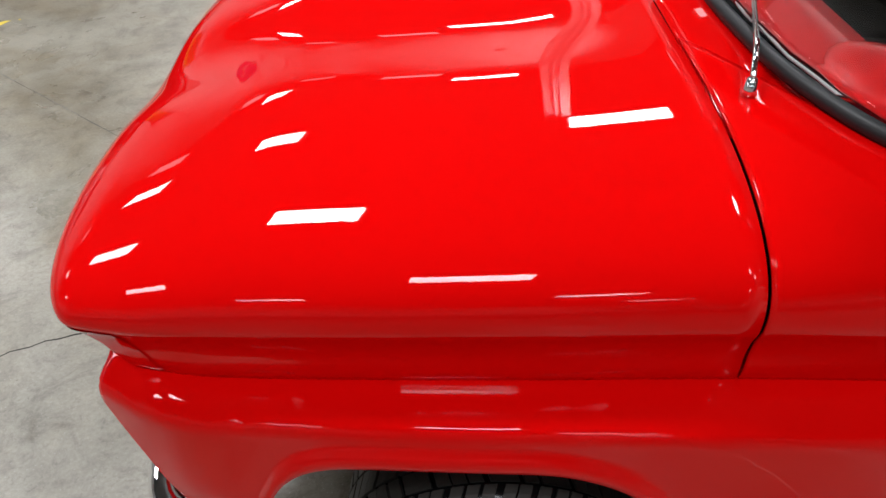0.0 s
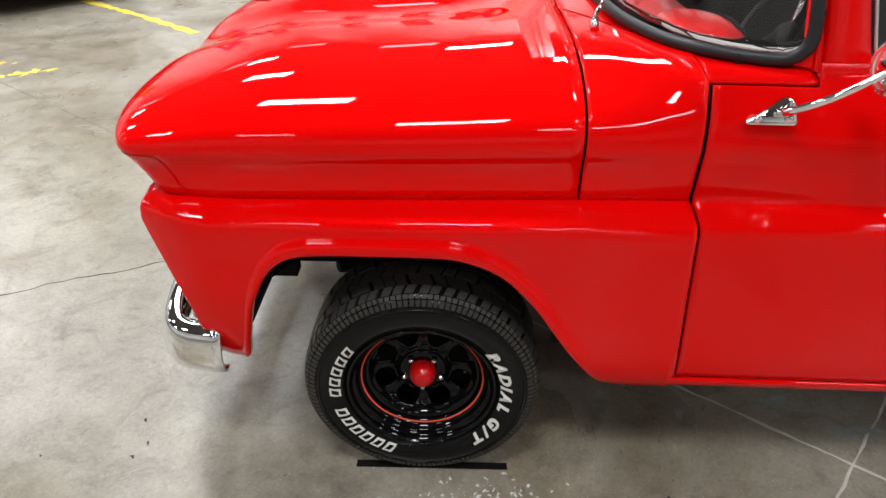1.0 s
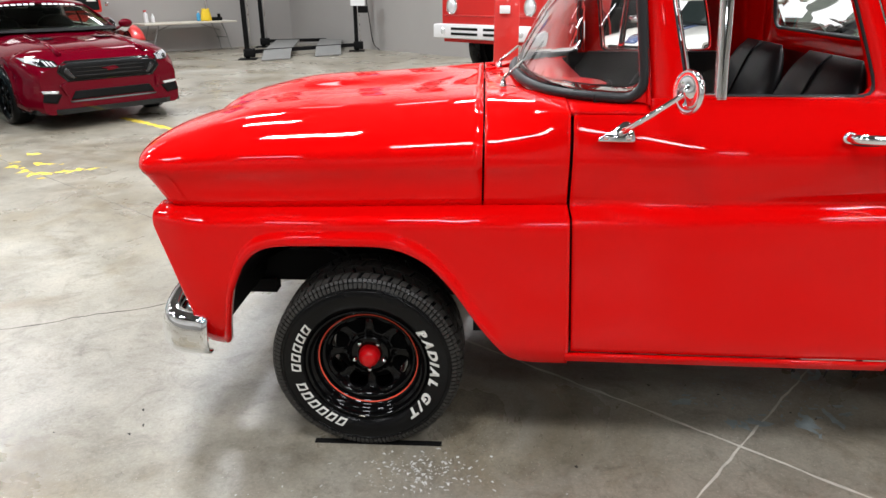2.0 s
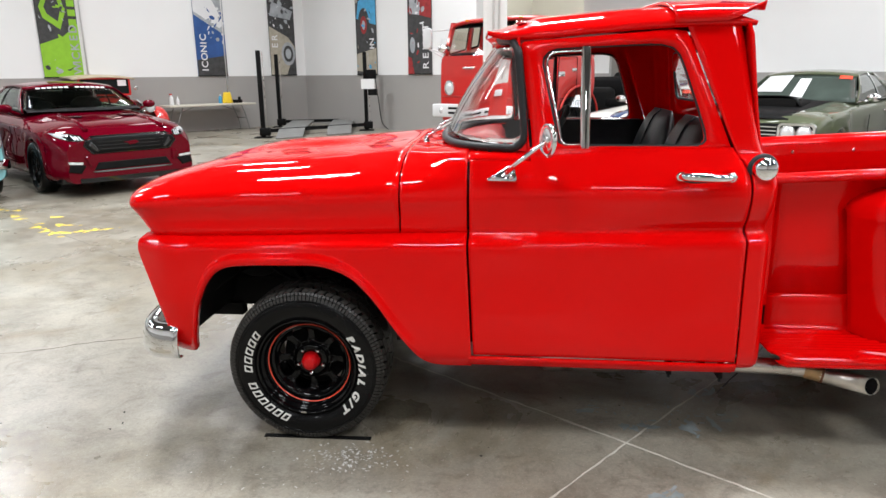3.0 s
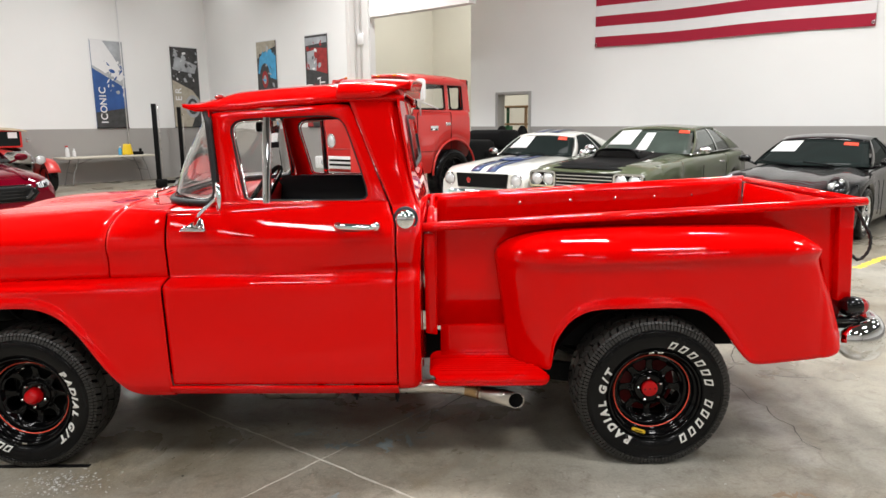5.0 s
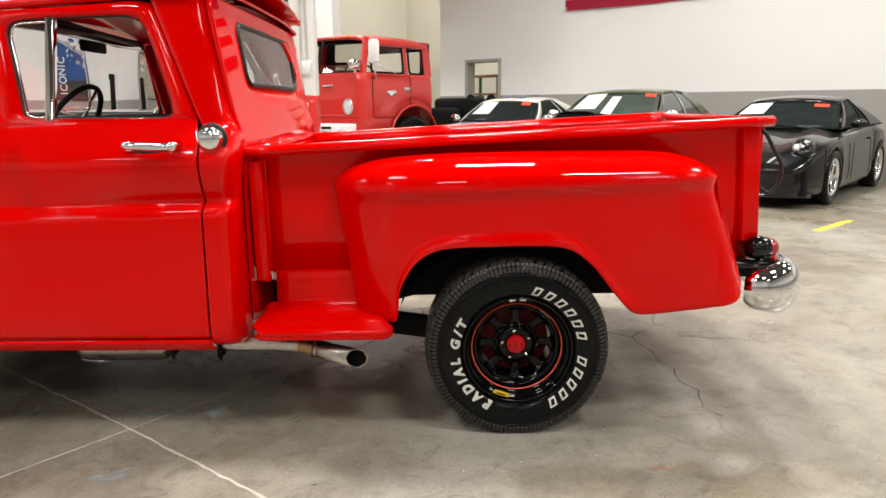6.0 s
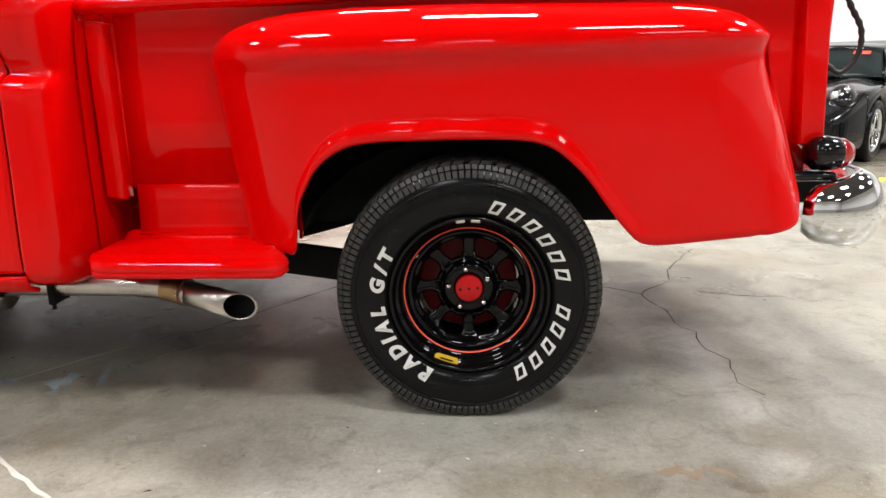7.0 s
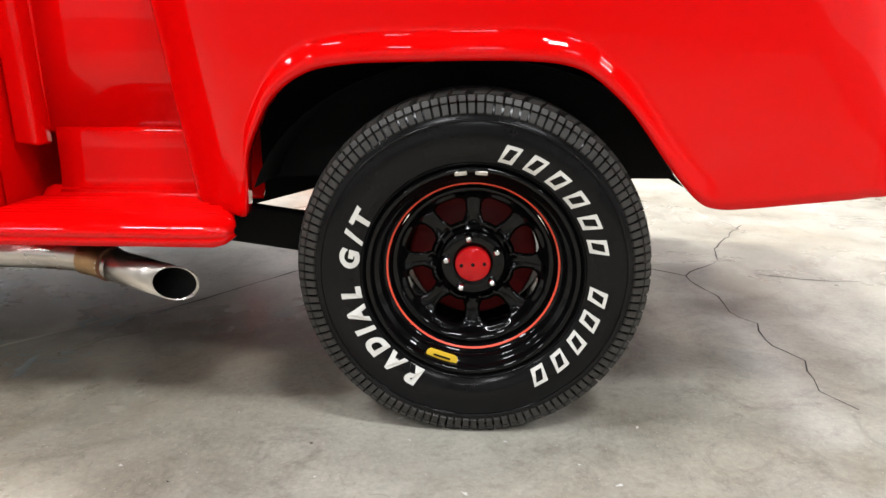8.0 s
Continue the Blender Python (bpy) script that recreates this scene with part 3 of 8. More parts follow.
# worn yellow bay marks
strip([(-4.25, 6.44), (-3.70, 6.04), (-3.36, 5.79), (-2.44, 5.05)], 0.10, "yellow_floor_mark", ROAD_YELLOW, "worn yellow paint line on the floor", 0.008, 0.0015, 21)
for k, (x, y, s, n, turn) in enumerate(((-4.50, 4.33, 0.13, 16, -38.0), (-4.02, 3.93, 0.16, 20, -40.0), (-3.66, 3.68, 0.13, 18, -35.0), (-3.38, 3.78, 0.13, 16, 32.0), (-4.1, 4.42, 0.05, 7, 10.0), (-3.74, 4.02, 0.06, 8, 0.0), (-4.95, 4.76, 0.10, 10, -10.0))):
    splash("yellow_paint", x, y, s, n, 0.055, ROAD_YELLOW, "worn yellow paint patches on the floor", 31 + k, turn, 6.0)
strip([(6.45, 4.19), (6.8, 4.49), (7.17, 4.81)], 0.10, "yellow_floor_mark", ROAD_YELLOW, "worn yellow paint line on the floor", 0.015, 0.0015, 25)
# ---------------------------------------------------------------- the red pickup truck
# It stands along x: front axle at x = 0, rear axle at x = 2.914, its left flank near y = 0.
YC = 0.98
REAR_AXLE = 2.914
truck = thing("pickup_truck", "glossy red stepside pickup truck with chrome trim parked on concrete floor", "truck")

belt_y = curve((-0.9, 0.17), (-0.6, 0.115), (0.0, 0.092), (0.39, 0.086), (0.69, 0.075), (1.2, 0.02), (1.75, -0.016), (1.9, -0.016))
low_y = curve((-0.8, 0.075), (-0.6, 0.05), (-0.3, 0.02), (0.0, 0.004), (0.69, -0.008), (1.75, -0.02), (1.9, -0.02))


def belt_z(x):
    return 0.987 + 0.0335 * (x + 0.63)


def crease_z(x):
    return 0.852 + 0.03 * (x + 0.7)


def notch_y(x):
    return max(low_y(x) + 0.056, belt_y(x) + 0.014)


SILL_Z, SILL_Y = 1.236, 0.13


def side_y(x, z):
    """How far out the flank of cab and doors stands at a height."""
    b, l, zb, zc, nn = belt_y(x), low_y(x), belt_z(x), crease_z(x), notch_y(x)
    top = max(SILL_Y - b, 0.05)
    f = curve((0.30, l + 0.05), (0.36, l + 0.014), (0.40, l - 0.006), (0.46, l - 0.012), (0.56, l - 0.009), (0.70, l - 0.003), (zc - 0.085, l), (zc - 0.04, l + 0.002),
              (zc - 0.016, l + 0.013), (zc - 0.003, nn - 0.006), (zc + 0.006, nn), (zc + 0.05, (nn + b) / 2 + 0.002), (zb - 0.02, b + 0.003), (zb, b),
              (zb + 0.03, b + 0.003), (zb + 0.08, b + 0.26 * top), (zb + 0.12, b + 0.55 * top), (zb + 0.17, b + top))
    return f(z)


def flip(bm, mid=YC):
    for v in bm.verts:
        v.co.y = 2 * mid - v.co.y
    return bm


def both(name, make, material, parent, label="", mid=YC, **kw):
    """One part on each flank."""
    return part(name, make(), material, parent, label, **kw), part(name, flip(make(), mid), material, parent, label, **kw)


# ---- hood: two broad pods with a shallow valley between them, and an undercut nose
NOSE_X, NOSE_L, POD_Y = -0.882, 0.135, 0.66
crest_z = curve((-0.90, 1.028), (-0.72, 1.088), (-0.45, 1.146), (-0.1, 1.168), (0.15, 1.186), (0.40, 1.208))


def hood_half(x, k=1.0, up=1.0):
    """Half a section from the lower edge over belt and pod to the middle; k and up close its width and height towards the nose."""
    b, zb, zc, nn, c = belt_y(x), belt_z(x), crease_z(x), notch_y(x), crest_z(x)
    low = smooth_line([(nn, zc + 0.005, 0), (nn - 0.004, zc + 0.03, 0), ((nn + b) / 2 + 0.006, zc + 0.07, 0), (b + 0.009, zb - 0.030, 0), (b + 0.001, zb - 0.006, 0), (b, zb, 0)], 11)
    pts = [Vector((POD_Y + (p.x - POD_Y) * k, p.y, 0)) for p in low]
    for i in range(1, 25):
        a = math.pi / 2 * (i / 24) ** 1.25
        pts.append(Vector((POD_Y - (POD_Y - b) * k * math.cos(a) ** 0.78, zb + (c - zb) * up * math.sin(a) ** 0.80, 0)))
    top = pts[-1].y
    for i in range(1, 9):
        u = i / 8
        pts.append(Vector((POD_Y + (YC - POD_Y) * u, top - 0.024 * u * u * (3 - 2 * u) * min(1, max(0, (0.40 - x) / 0.35)), 0)))
    return pts


def nose(x, e=2.05):
    q = min(max((NOSE_X + NOSE_L - x) / NOSE_L, 0), 1)
    return (1 - q ** e) ** (1 / e)


def hood_row(x):
    """One section of the near half; below the belt the nose is cut back."""
    zb, zc = belt_z(x), crease_z(x)
    w = min(1, max(0, (-0.42 - x) / 0.36))
    w = w * w * (3 - 2 * w)
    row = []
    for p in hood_half(x, nose(x), nose(x, 3.0)):
        cut = 0.092 * w * min(1, max(0, (zb - p.y) / (zb - zc)))
        row.append((x + cut, p.x, p.y))
    return row


HOOD_XS = [NOSE_X + NOSE_L * (1 - math.cos(math.pi / 2 * i / 20)) for i in range(0, 21)] + span(NOSE_X + NOSE_L, 0.3930, 34)[1:]


def make_hood():
    rows = []
    for x in HOOD_XS:
        row = hood_row(x)
        rows.append(row + [(a, 2 * YC - b, c) for a, b, c in row[-2::-1]])
    bm = sheet(rows)
    # the upright face of the nose between the pods
    face = [p for p in rows[0][:12]]
    sheet([[(a + 0.018 * math.sin(math.pi * u), b + (2 * YC - 2 * b) * u, c) for u in span(0, 1, 12)] for a, b, c in face], bm=bm)
    return weld(bm)


part("hood", make_hood(), RED, truck, "glossy red hood with two rounded pods", solid=-0.012)
# trim piece that wraps the nose under the belt line
both("nose_trim", lambda: sheet([[(a - 0.0015, b - 0.0025, c) for a, b, c in hood_row(x)[1:11]] for x in HOOD_XS if x < -0.655]), RED, truck, "red trim piece round the nose")

# panel under the hood's nose, and the grille
rows = []
for x in [q for q in HOOD_XS if q < -0.5][::-1]:
    a, b, c = hood_row(x)[0]
    rows.append([(a, b, c - 0.001), (a + 0.03, b + 0.02, c - 0.006), (a + 0.06, b + 0.05, 0.842)])
rows += [[(a, 2 * YC - b, c) for a, b, c in r] for r in rows[::-1]]
part("nose_panel", sheet(rows), RED, truck, solid=-0.01)
grille = part("grille", box(-0.70, -0.66, 0.2, 2 * YC - 0.2, 0.52, 0.86), WHITE_PAINT, truck, "white pressed grille", bevel=0.01)
for k in range(5):
    part("grille_bar", box(-0.715, -0.70, 0.24, 2 * YC - 0.24, 0.555 + 0.06 * k, 0.578 + 0.06 * k), CHROME, grille, smooth=False)
for s in (0.36, 2 * YC - 0.36):
    part("headlight", ball((-0.70, s, 0.69), 0.05, 0.09, 0.09), LENS, truck, "round glass headlight")

# ---- front fenders, with the arch cut into their lower edge
front_low = [(-0.690, 0.848), (-0.732, 0.836), (-0.747, 0.805), (-0.738, 0.775), (-0.690, 0.67), (-0.661, 0.60), (-0.632, 0.52), (-0.606, 0.40), (-0.600, 0.366), (-0.572, 0.358), (-0.528, 0.358), (-0.507, 0.385), (-0.486, 0.48),
             (-0.462, 0.587), (-0.44, 0.64), (-0.415, 0.69), (-0.378, 0.733), (-0.34, 0.757), (-0.29, 0.771), (-0.17, 0.779), (0.03, 0.783), (0.09, 0.779), (0.14, 0.766), (0.19, 0.744),
             (0.235, 0.712), (0.305, 0.635), (0.375, 0.535), (0.43, 0.46), (0.475, 0.405), (0.505, 0.378), (0.535, 0.364), (0.575, 0.358), (0.64, 0.358), (0.6785, 0.359)]


def fender_seam(z):
    return 0.672 + 0.022 * min(max((0.86 - z) / 0.46, 0), 1)


def make_front_fender():
    path = smooth_line([(x, 0, z) for x, z in front_low], 150)
    rows = []
    for p in path:
        top = crease_z(p.x) - 0.002
        x0, zl = p.x, p.z
        row = []
        for k in range(25):
            s = k / 24
            z = zl + (top - zl) * (s ** 0.9)
            x = x0
            if x > 0.5:
                x = 0.5 + (x - 0.5) / 0.1785 * (fender_seam(z) - 0.5)
            y = side_y(x, z)
            # the front corner turns in towards the grille
            turn = max(0, (-0.50 - x) / 0.25)
            y += 0.060 * turn ** 2.0 + (0.032 * max(0, (0.62 - z) / 0.25) ** 1.4 if x < 0 else 0)
            # the pressed lip round the wheel opening
            if -0.53 < x0 < 0.50:
                d = (z - zl)
                y -= 0.017 * math.exp(-(d / 0.032) ** 4) * min(1, (0.50 - x0) / 0.1, (x0 + 0.53) / 0.03)
            row.append((x, y, z))
        rows.append(row)
    bm = sheet(rows)
    # rolled edge round the opening
    edge = [r[0] for r in rows]
    sheet([edge, [(x, y + 0.012, z - 0.005) for x, y, z in edge], [(x, y + 0.035, z - 0.003) for x, y, z in edge]], bm=bm)
    # ledge that runs in under the hood
    led = [r[-1] for r in rows]
    sheet([led, [(x, y + 0.06, z - 0.004) for x, y, z in led], [(x + 0.02, y + 0.16, z - 0.01) for x, y, z in led]], bm=bm)
    # the front corner's return behind the bumper
    fr = [r for r in rows if r[0][0] < -0.60 and r[0][2] > 0.58]
    sheet([[r[0] for r in fr], [(r[0][0] + 0.01, r[0][1] + 0.08, r[0][2]) for r in fr], [(r[0][0] + 0.06, r[0][1] + 0.22, r[0][2]) for r in fr]], bm=bm)
    return weld(bm)


def make_splash_panel():
    """Black inner panel that closes the fender's hollow corner."""
    edge = [p for p in smooth_line([(x, 0, z) for x, z in front_low], 150) if -0.50 < p.x < -0.30 and p.z > 0.46]
    return sheet([[(p.x - 0.004, side_y(p.x, p.z) + 0.03 + d, p.z + 0.004) for p in edge] for d in (0.0, 0.16, 0.36, 0.60)])


both("splash_panel", make_splash_panel, UNDER, truck)
both("front_fender", make_front_fender, RED, truck, "glossy red front fender with round wheel opening", solid=-0.006)


# ---- cowl: between hood and windscreen, and the flank before the door
glass_x = curve((0.15, 0.905), (0.175, 0.86), (0.20, 0.79), (0.25, 0.705), (0.33, 0.635), (0.45, 0.585), (0.7, 0.535), (0.98, 0.52))
glass_y = curve((0.52, 0.98), (0.535, 0.7), (0.585, 0.45), (0.635, 0.33), (0.705, 0.25), (0.79, 0.20), (0.86, 0.175), (0.905, 0.15))
GLASS_Z = 1.222


LEDGE_Z = 1.187


def even(pts, n):
    """Points at even steps along a line."""
    P = [Vector((p[0], p[1], 0)) for p in pts]
    at = [0.0]
    for p, q in zip(P, P[1:]):
        at.append(at[-1] + (q - p).length)
    out, j = [], 0
    for k in range(n):
        d = at[-1] * k / (n - 1)
        while j < len(P) - 2 and at[j + 1] < d:
            j += 1
        out.append(P[j].lerp(P[j + 1], (d - at[j]) / max(at[j + 1] - at[j], 1e-9)))
    return out


def make_cowl():
    x0, x1 = 0.400, 0.670
    def split(pts, n_side, n_top):
        """The flank at even heights, then the top at even steps."""
        low = [p for p in pts if p[1] <= 1.12]
        side = curve(*[(z, y) for y, z in low])
        return [Vector((side(z), z, 0)) for z in span(low[0][1], low[-1][1], n_side)] + even([p for p in pts if p[1] > 1.12], n_top)

    fore = split([(p.x, p.y) for p in hood_half(x0) if p.x < 0.80], 30, 20)
    aft = [(side_y(x1, z), z) for z in span(crease_z(x1) + 0.005, LEDGE_Z + 0.004, 40)]
    y0, yg = aft[-1][0], glass_y(x1) + 0.012
    aft += [(y0 + (yg - y0) * u, LEDGE_Z + 0.004 + (1.216 - LEDGE_Z - 0.004) * (1 - (1 - u) ** 2)) for u in span(0.15, 1, 8)]
    aft = split(aft, 30, 20)
    rows = []
    for x in span(x0, x1, 26):
        u = (x - x0) / (x1 - x0)
        w = 0.6 * u + 0.4 * u * u * (3 - 2 * u)
        rows.append([(x, p.x + (q.x - p.x) * w, p.y + (q.y - p.y) * w) for p, q in zip(fore, aft)])
    bm = sheet(rows)
    # ledge under the glass back to the windscreen pillar
    strip = []
    for x in span(0.670, 0.918, 16):
        y0, yg = side_y(x, LEDGE_Z + 0.004), glass_y(x) + 0.012
        strip.append([(x, y0 + 0.016, LEDGE_Z - 0.010), (x, y0 + 0.004, LEDGE_Z), (x, y0 + 0.006, LEDGE_Z + 0.008), (x, y0 + 0.55 * (yg - y0) + 0.004, LEDGE_Z + 0.020), (x, max(yg, y0 + 0.012), 1.216)])
    sheet(strip, bm=bm)
    return bm


both("cowl", make_cowl, RED, truck, "red cowl panel before the door", solid=-0.005)
part("cowl_top", sheet([[(0.4005 + u * (glass_x(min(y, 2 * YC - y)) + 0.02 - 0.4005), y, hood_half(0.40)[-1].y - 0.004 - 0.020 * abs((y - YC) / 0.5) ** 2 + 0.014 * u) for u in span(0, 1, 6)] for y in span(0.42, 2 * YC - 0.42, 28)]), RED, truck, solid=-0.005)

# black sheet added behind the seams, standing in for the shade in their gaps
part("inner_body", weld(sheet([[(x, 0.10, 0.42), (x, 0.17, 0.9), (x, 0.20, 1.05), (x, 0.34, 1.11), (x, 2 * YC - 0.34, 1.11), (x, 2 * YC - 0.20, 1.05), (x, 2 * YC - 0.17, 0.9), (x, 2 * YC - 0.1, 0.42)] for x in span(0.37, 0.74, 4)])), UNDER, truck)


# ---- doors
def make_door_skin():
    rows = []
    for u in sorted([i / 60 for i in range(61)] + [0.2336, 0.2338]):
        row = []
        for k in range(61):
            s = k / 60
            z = 0.412 + (SILL_Z - 0.412) * s
            z = min(z, LEDGE_Z - 0.0025) if u < 0.2337 else z
            x0 = fender_seam(z) + 0.008
            x1 = 1.7285 - max(0, z - 1.148) * 0.40
            x = x0 + (x1 - x0) * u
            if z > LEDGE_Z - 0.0025:
                # the front of the raised part runs up behind the windscreen pillar
                x = max(x, 0.925 - (z - 1.18) * 0.1)
            row.append((x, side_y(x, z), z))
        rows.append(row)
    return weld(sheet(rows), 2e-4)


both("door_skin", make_door_skin, RED, truck, "red door panel with a pressed belt line", solid=-0.01)


def lean(z):
    """The cab's sides lean in towards the roof."""
    return SILL_Y + 0.004 + (z - SILL_Z) * 0.22


window_hole = [(1.055, 1.240), (1.30, 1.240), (1.56, 1.240), (1.585, 1.246), (1.597, 1.262), (1.592, 1.30), (1.56, 1.40), (1.515, 1.53), (1.492, 1.585), (1.465, 1.612), (1.42, 1.624), (1.372, 1.626), (1.126, 1.617),
               (1.02, 1.612), (0.985, 1.60), (0.966, 1.578), (0.963, 1.55), (0.985, 1.45), (1.018, 1.30), (1.030, 1.252)]
window_edge = [(0.928, 1.232), (1.30, 1.232), (1.60, 1.232), (1.660, 1.232), (1.688, 1.232), (1.672, 1.275), (1.640, 1.355), (1.605, 1.445), (1.560, 1.56), (1.528, 1.640), (1.512, 1.672), (1.45, 1.679),
               (1.126, 1.655), (0.95, 1.645), (0.89, 1.640), (0.879, 1.632), (0.880, 1.60), (0.895, 1.50), (0.918, 1.34), (0.926, 1.26)]


def make_door_frame():
    n = 100
    a = [(x, lean(z), z) for x, z in window_edge]
    b = [(x, lean(z), z) for x, z in window_hole]

    def dense(loop):
        out = []
        for p, q in zip(loop, loop[1:] + loop[:1]):
            for k in range(5):
                out.append(Vector(p).lerp(Vector(q), k / 5))
        return out
    A, B = dense(a), dense(b)
    mid = [p.lerp(q, 0.55) - Vector((0, 0.006, 0)) for p, q in zip(A, B)]
    inn = [p.lerp(q, 0.95) for p, q in zip(A, B)]
    back = [q + Vector((0, 0.02, 0)) for q in B]
    back2 = [q + Vector((0, 0.05, 0)) for q in B]
    outb = [p + Vector((0, 0.05, 0)) for p in A]
    return sheet([outb, A, mid, inn, back, back2], wrap_v=True)


both("window_frame", make_door_frame, RED, truck, "red door window frame")


def make_frame_rubber():
    pts = [(p[0], lean(p[1]) + 0.018, p[1]) for p in window_hole]
    line = smooth_line(pts + [pts[0]], 90)
    return pipe(line, 0.007, 6, cap=False)


both("window_seal", make_frame_rubber, GASKET, truck)

# chrome vent window: frame, divider bar and glass
vent = [(1.128, 1.246), (1.06, 1.246), (1.043, 1.256), (1.037, 1.275), (1.02, 1.36), (0.995, 1.47), (0.980, 1.545), (0.982, 1.575), (1.0, 1.594), (1.03, 1.60), (1.122, 1.604)]


def make_vent():
    return pipe(smooth_line([(x, lean(z) + 0.014, z) for x, z in vent], 50), 0.0055, 8)


def make_bar():
    return sheet([[(1.118 + dx, lean(z) + dy, z) for dx, dy in ((-0.004, 0.02), (-0.004, 0.0), (0.001, -0.005), (0.027, -0.005), (0.032, 0.0), (0.032, 0.02))] for z in (1.232, 1.4, 1.55, 1.619)])


def make_vent_glass():
    loop = [(x, lean(z) + 0.015, z) for x, z in vent]
    bm = bmesh.new()
    bm.faces.new([bm.verts.new(p) for p in loop])
    return bm


for maker in (lambda b: b, flip):
    v = part("vent_window", maker(make_vent()), CHROME, truck, "chrome vent window frame")
    part("divider_bar", maker(make_bar()), CHROME, v)
    gl = part("pane", maker(make_vent_glass()), GLASS, v, smooth=False, solid=-0.004)
    gl.visible_shadow = False
    part("sill_trim", maker(box(1.14, 1.6, SILL_Y + 0.004, SILL_Y + 0.03, 1.230, 1.241)), CHROME, truck, "thin chrome sill strip", bevel=0.003)

# ---- cab corner and back
quarter_front = curve((0.3, 1.7365), (1.148, 1.7365), (1.18, 1.725), (1.236, 1.70), (1.45, 1.612), (1.64, 1.535), (1.70, 1.51))
cab_back = curve((0.3, 1.842), (0.6, 1.838), (0.92, 1.836), (1.10, 1.846), (1.16, 1.842), (1.25, 1.815), (1.66, 1.748), (1.72, 1.738))


def flank(z):
    return side_y(1.75, z) if z < 1.2 else max(side_y(1.75, min(z, 1.236)), lean(z) - 0.004)


def make_quarter():
    rows = []
    for z in span(0.366, 1.70, 90):
        f, b, y0 = quarter_front(z), cab_back(z), flank(z)
        foot = max(0, (0.41 - z) / 0.044)
        y0 += 0.03 * foot ** 2
        r = 0.055
        row = [(f + (b - r - f) * s, y0 + 0.004 * s, z) for s in span(0, 1, 6)]
        row += [(b - r + r * math.sin(a), y0 + 0.004 + 1.6 * r * (1 - math.cos(a)), z) for a in span(0.12, math.pi / 2, 10)]
        row += [(b + 0.002, y0 + 0.004 + 1.6 * r + 0.12 * s, z) for s in span(0.1, 1, 4)]
        rows.append(row)
    return sheet(rows)


both("cab_corner", make_quarter, RED, truck, "red rear cab corner", solid=-0.008)
# rocker below the door
both("rocker", lambda: sheet([[(x, side_y(x, z) + (0.004 if z > 0.37 else 0.03), z) for z in (0.352, 0.36, 0.375, 0.392, 0.4055)] for x in span(0.682, 1.735, 20)]), RED, truck, solid=-0.01)


def back_point(y, z):
    return (cab_back(z) + 0.003 + 0.012 * (1 - ((y - YC) / 0.80) ** 2), y, z)


def make_back():
    n = 96
    hole = resample([(p[0], 0, p[1]) for p in round_rect(0.475, 2 * YC - 0.475, 1.372, 1.62, 0.05)], n)
    edge = resample([(p[0], 0, p[1]) for p in round_rect(0.19, 2 * YC - 0.19, 0.40, 1.70, 0.03)], n)
    rows = []
    for s in span(0, 1, 10):
        rows.append([back_point(*(lambda q: (q.x, q.z))(h.lerp(e, s))) for h, e in zip(hole, edge)])
    return sheet(rows, wrap_v=True), hole


part("gap_liner", sheet([[(cab_back(z) + 0.009 + 0.012 * (1 - ((y - YC) / 0.80) ** 2), y, z) for z in span(0.42, 1.07, 8)] for y in span(0.155, 2 * YC - 0.155, 12)]), RED, truck, "red lower back of the cab")
bm, hole = make_back()
part("cab_back", bm, RED, truck, "red back wall of the cab", solid=-0.01)
rim = part("rear_window_seal", pipe([back_point(p.x, p.z) for p in hole] + [back_point(hole[0].x, hole[0].z)], 0.011, 8, cap=False), GASKET, truck, "black rubber rear window seal")
bm = bmesh.new()
bm.faces.new([bm.verts.new(back_point(p.x, p.z)) for p in hole])
gl = part("rear_window", bm, GLASS, truck, smooth=False, solid=-0.004)
gl.visible_shadow = False

# ---- roof, with a visor over the rear window
drip_z = curve((0.74, 1.672), (0.80, 1.652), (0.88, 1.650), (1.2, 1.672), (1.52, 1.690), (1.78, 1.693))


def make_roof():
    rows = []
    for x in [0.745, 0.75, 0.765, 0.80, 0.85] + span(0.9, 1.70, 16) + [1.73, 1.755, 1.77]:
        z = drip_z(x)
        f = min(1, max(0, (x - 0.735) / 0.22)) ** 0.55
        g = min(1, max(0, (1.785 - x) / 0.12)) ** 0.5
        h = 0.104 * f * g + 0.004
        bow = 0.035 * (1 - f)
        pts = [(0.232, z - 0.004, 0), (0.214, z + 0.001, 0), (0.214, z + 0.010, 0), (0.240, z + 0.026 * f * g + 0.008, 0), (0.30, z + 0.55 * h, 0), (0.42, z + 0.83 * h, 0), (0.65, z + 0.97 * h, 0), (YC, z + h, 0)]
        row = [(x - bow * (max(0, p.x - 0.3) / 0.68), p.x, p.y) for p in smooth_line(pts, 26)]
        rows.append(row + [(a, 2 * YC - b, c) for a, b, c in row[-2::-1]])
    return sheet(rows)


part("roof", make_roof(), RED, truck, "red cab roof with drip rail", solid=-0.012)
part("roof_lining", sheet([[(x, y, 1.665 + 0.06 * (1 - ((y - YC) / 0.76) ** 2)) for y in span(0.24, 2 * YC - 0.24, 12)] for x in span(0.83, 1.75, 6)]), RED_IN, truck)


